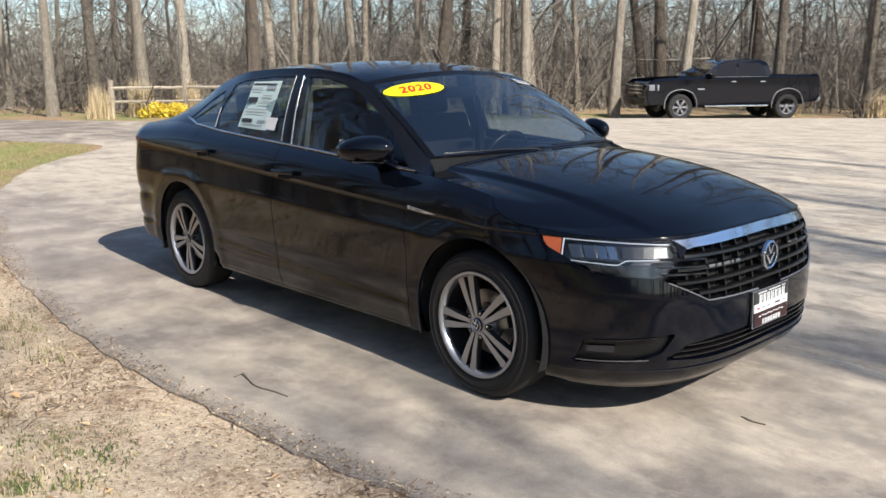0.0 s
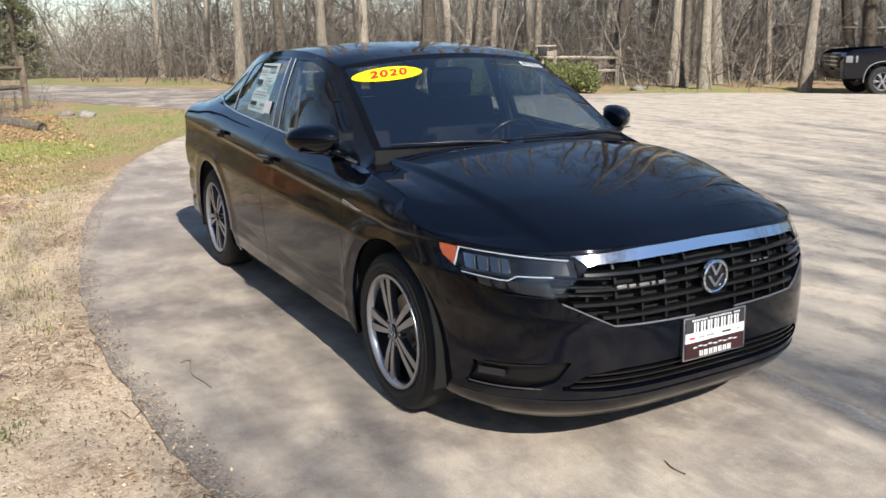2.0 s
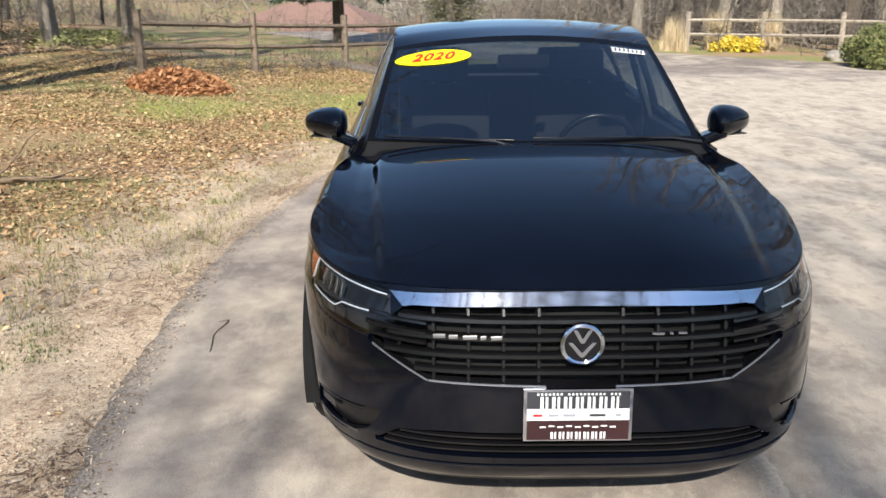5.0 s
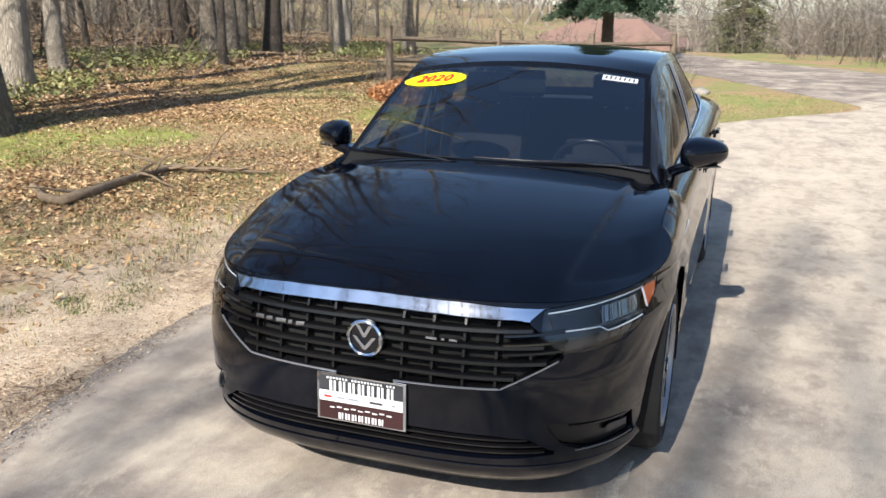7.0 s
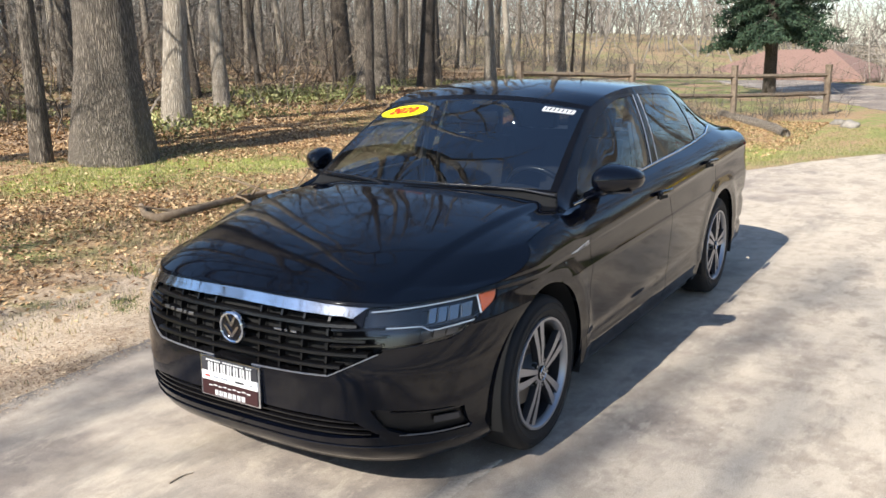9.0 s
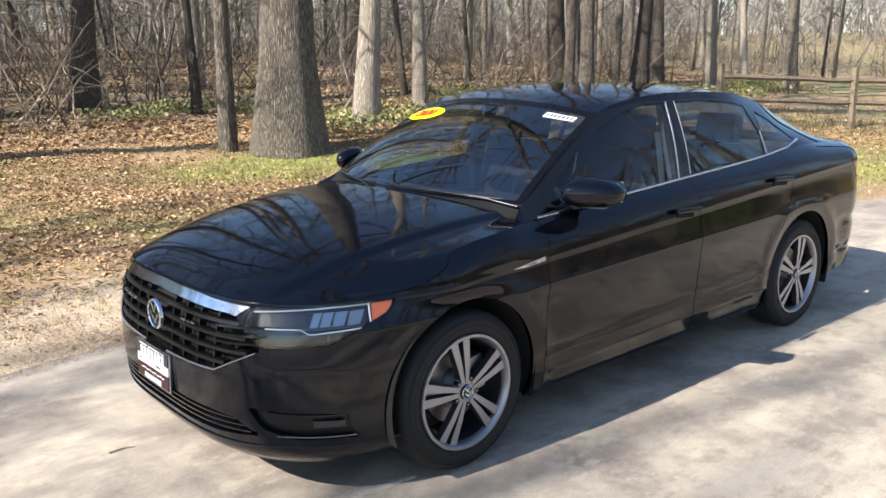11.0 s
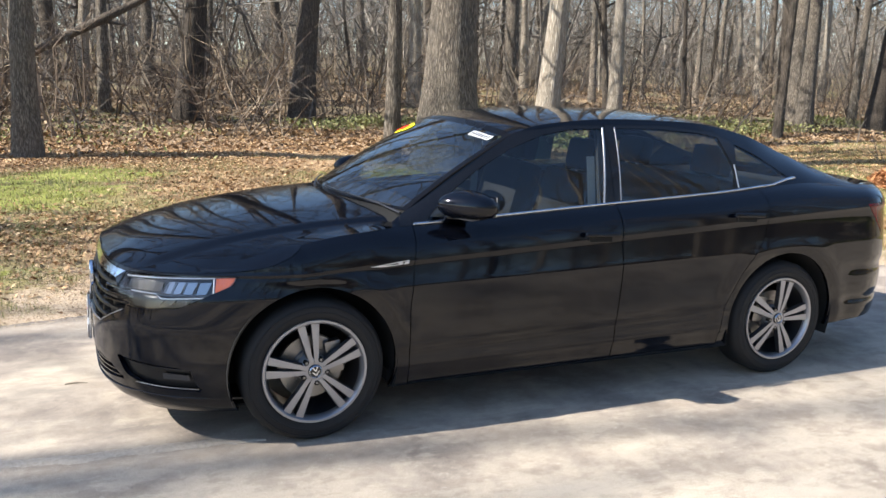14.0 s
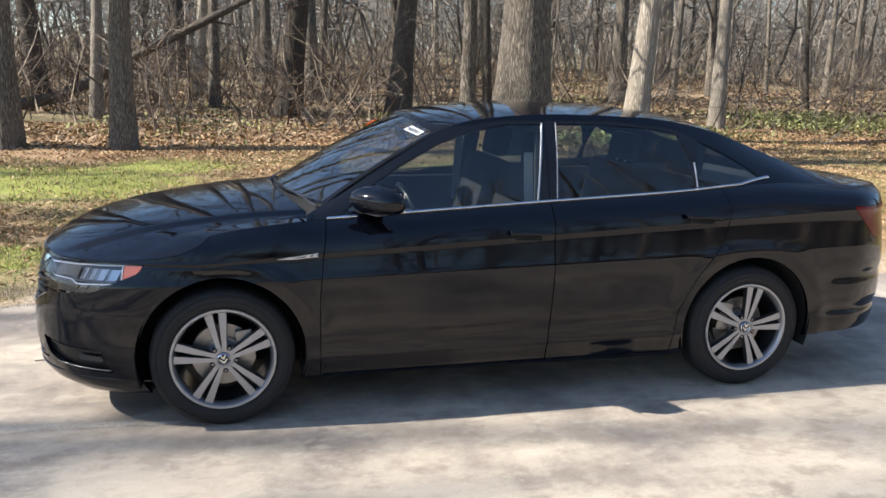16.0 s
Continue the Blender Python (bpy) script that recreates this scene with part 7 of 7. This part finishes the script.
def spruce(x, y, hgt, low, wide, mat, count, label):
    base = new("spruce")
    z = level(x, y)
    rr = np.random.default_rng(44)
    v, f = [], []
    tube([(x, y, z - 0.2), (x, y, z + 0.5 * hgt), (x, y, z + hgt)], [0.22, 0.14, 0.03], 8, v, f)
    cl = []
    for k in range(190):
        t = rr.uniform(low, 1.0)
        a = rr.uniform(0, 6.283)
        reach = (1.02 - t) / (1 - low) * wide * rr.uniform(0.7, 1.1) + 0.15
        hz = z + t * hgt
        tip = np.array([x + reach * math.cos(a), y + reach * math.sin(a), hz - 0.38 * reach])
        tube([(x, y, hz), (np.array([x, y, hz]) + tip) / 2 + (0, 0, 0.05), tip], [0.03, 0.02, 0.008], 3, v, f)
        for q in np.linspace(0.35, 1, 5):
            cl.append((*(np.array([x, y, hz]) * (1 - q) + tip * q - (0, 0, 0.06)), 0.12 + 0.14 * (1.1 - q) + 0.10))
    child("trunk", mesh_of("trunk", v, f, BARK_DARK), base)
    leaf_cloud("needles", cl, count, 0.10, mat, 45, base, 0.5, True)
    return tagged(base, label, "tree")


OLIVE = paint_leaves("cedar_sprays", [(0.0, (0.04, 0.048, 0.02)), (0.6, (0.095, 0.10, 0.045)), (1.0, (0.19, 0.18, 0.09))])
SPRUCE = paint_leaves("spruce_needles", [(0.0, (0.012, 0.028, 0.014)), (0.6, (0.03, 0.06, 0.03)), (1.0, (0.06, 0.10, 0.05))])
spruce(-25.5, -3.8, 10.0, 0.22, 1.8, SPRUCE, 60000, "dark green spruce standing before the house")
spruce(-40.0, 0.3, 7.0, 0.06, 1.7, OLIVE, 9000, "thin olive-green cedar beside the far drive")


# ---- the pickup at the far edge of the lot ----
def pickup(x, y, turn):
    z = level(x, y)
    t = new("pickup_truck")
    half = 0.99
    wb = 1.82
    # lower body as a side profile pulled across, with rounded top edges
    prof = [(2.84, 0.50), (2.92, 0.62), (2.93, 0.95), (2.88, 1.16), (2.70, 1.26), (2.2, 1.30), (1.55, 1.33), (1.10, 1.34), (-1.20, 1.35), (-1.26, 1.38), (-2.84, 1.38), (-2.90, 1.32), (-2.92, 0.70), (-2.84, 0.56)]
    under = []
    for cx in (-wb, wb):
        under += [(cx + 0.53 * math.cos(a), 0.46 + 0.50 * math.sin(a)) for a in np.linspace(math.pi, 0, 11)]
    under = [(-2.4, 0.52)] + under[:11] + [(-1.1, 0.48), (1.1, 0.48)] + under[11:] + [(2.5, 0.50)]
    outline = prof + under
    n = len(outline)
    v = []
    for yy, k in ((half - 0.06, 1.0), (half, 0.0), (-half, 0.0), (-half + 0.06, 1.0)):
        for a, b in outline:
            v.append((a, yy, b - (0.0 if k == 0 else 0) + (0.035 * k if b > 1.15 else 0) - (0.05 if k == 0 and b > 1.15 else 0)))
    bm = bmesh.new()
    vs = [bm.verts.new(q) for q in v]
    for r_ in range(3):
        for i in range(n):
            j = (i + 1) % n
            bm.faces.new((vs[r_ * n + i], vs[r_ * n + j], vs[(r_ + 1) * n + j], vs[(r_ + 1) * n + i]))
    sidef = [bm.faces.new([vs[n + i] for i in range(n)]), bm.faces.new([vs[2 * n + i] for i in range(n - 1, -1, -1)])]
    bmesh.ops.triangulate(bm, faces=sidef)
    bmesh.ops.recalc_face_normals(bm, faces=bm.faces[:])
    me = bpy.data.meshes.new("body")
    bm.to_mesh(me)
    bm.free()
    me.materials.append(PAINT)
    child("body", me, t, "glossy black body")
    # cab
    cab = [(1.20, 1.31, 0.93), (0.78, 1.60, 0.845), (0.36, 1.82, 0.78), (0.12, 1.885, 0.70), (-0.20, 1.90, 0.68), (-0.92, 1.885, 0.68), (-1.10, 1.83, 0.76), (-1.19, 1.70, 0.815), (-1.25, 1.31, 0.93)]
    vv = [(a, w, b) for a, b, w in cab] + [(a, -w, b) for a, b, w in cab]
    m = len(cab)
    child("cab", mesh_of("cab", vv, [tuple(range(m)), tuple(range(2 * m - 1, m - 1, -1))] + [(i, i + m, i + 1 + m, i + 1) for i in range(m - 1)], PAINT, False), t)
    for s in (1, -1):
        at = lambda a, b: (a, s * (0.93 - (b - 1.31) / 0.57 * 0.168 + 0.006), b)
        for pts in ([(0.86, 1.37), (0.34, 1.74), (0.10, 1.79), (-0.08, 1.79), (-0.08, 1.37)], [(-0.14, 1.37), (-0.14, 1.79), (-0.88, 1.78), (-1.02, 1.68), (-1.06, 1.37)]):
            child("side_window", mesh_of("side_window", [at(*q) for q in pts], [(0, 1, 2, 3, 4)], DARK_PANE, False), t, "dark tinted window")
        box("window_line", (1.98, 0.014, 0.022), (-0.11, s * 0.945, 1.352), CHROME, t)
        box("running_board", (2.15, 0.14, 0.05), (-0.05, s * 1.0, 0.44), CHROME, t, 0.01)
        box("head_lamp", (0.34, 0.20, 0.20), (2.72, s * 0.90, 1.04), LENS_WHITE, t, 0.03)
        box("lamp_mask", (0.10, 0.205, 0.205), (2.66, s * 0.90, 1.04), GLOSS, t, 0.02)
        box("tail_light", (0.06, 0.12, 0.36), (-2.86, s * 0.92, 1.08), RED_LENS, t, 0.015)
        mir = box("door_mirror", (0.12, 0.24, 0.20), (0.86, s * 1.10, 1.42), PAINT, t, 0.03)
        box("mirror_cap", (0.02, 0.18, 0.06), (0.07, 0, 0.04), CHROME, mir, 0.005)
        for hx in (0.06, -0.92):
            box("door_handle", (0.16, 0.02, 0.03), (hx, s * 1.0, 1.20), CHROME, t, 0.005)
        box("door_mark", (0.22, 0.006, 0.05), (1.15, s * 0.995, 0.98), SILVER, t)
        for cx in (-wb, wb):
            a = np.linspace(-0.15, math.pi + 0.15, 22)
            sq = np.abs(np.cos(2 * a)) ** 0.5
            lo = np.stack([cx + (0.57 - 0.04 * sq) * np.cos(a), np.full(22, s * 0.988), 0.46 + (0.54 - 0.04 * sq) * np.sin(a)], 1)
            hi = np.stack([cx + (0.60 - 0.04 * sq) * np.cos(a), np.full(22, s * 0.994), 0.46 + (0.57 - 0.04 * sq) * np.sin(a)], 1)
            strip(lo, hi, ARCH_GREY, "arch_trim", t, 0.02, "pale grey edged wheel arch")
            wh = new("wheel")
            wh.parent = t
            turned("tyre", [(0.25, 0.0), (0.30, 0.012), (0.37, 0.008), (0.405, -0.02), (0.415, -0.06), (0.415, -0.22), (0.40, -0.26), (0.25, -0.27)], RUBBER, wh, 40)
            rim = turned("rim", [(0.22, -0.05), (0.245, 0.0), (0.255, 0.006), (0.262, -0.006)], SILVER, wh, 40)
            turned("rim_back", [(0.0, -0.10), (0.235, -0.10), (0.24, -0.02)], GUNMETAL, rim, 32)
            turned("hub_cap", [(0.0, 0.0), (0.05, 0.0), (0.065, -0.03), (0.07, -0.1)], SILVER, rim, 20)
            for k in range(6):
                for q in (9, -9):
                    ang = radians(60 * k)
                    box("spoke", (0.20, 0.03, 0.030), (0.145 * math.cos(ang + radians(q) * 0.6), -0.02, 0.145 * math.sin(ang + radians(q) * 0.6)), SILVER, rim, 0.004, (0, -math.degrees(ang) - q, 0))
            wh.matrix_basis = pose(cx, s * 0.985, 0.415, 0, 0, 0 if s > 0 else 180)
    child("windscreen", mesh_of("windscreen", [(1.13, 0.86, 1.36), (0.37, 0.67, 1.815), (0.37, -0.67, 1.815), (1.13, -0.86, 1.36)], [(0, 1, 2, 3)], DARK_PANE, False), t).location = (0.012, 0, 0.01)
    grille_ = box("front_grille", (0.06, 1.25, 0.42), (2.92, 0, 0.98), GLOSS, t, 0.03)
    for hz in (-0.12, 0.0, 0.12):
        box("grille_bar", (0.02, 1.15, 0.035), (0.035, 0, hz), CHROME, grille_, 0.005)
    box("front_bumper", (0.25, 1.92, 0.24), (2.88, 0, 0.60), SATIN, t, 0.06)
    box("rear_bumper", (0.20, 1.80, 0.18), (-2.93, 0, 0.62), STEEL, t, 0.04)
    box("chassis", (4.8, 1.0, 0.2), (0, 0, 0.48), DARK, t)
    t.matrix_world = pose(x, y, z, 0, 0, turn)
    return tagged(t, "black crew-cab pickup truck parked at the lot's far edge", "truck")


ARCH_GREY = material("grey_arch_trim", 0.5, 0, (0.16, 0.165, 0.17))
DARK_PANE = paint_gloss("dark_pane", (0.003, 0.003, 0.004), 0.02, 0.0, 0.0, 0.0, 0.3)
LENS_WHITE = paint_gloss("pale_lamp", (0.16, 0.17, 0.19), 0.1)
pickup(-10.65, 22.77, -124.5)
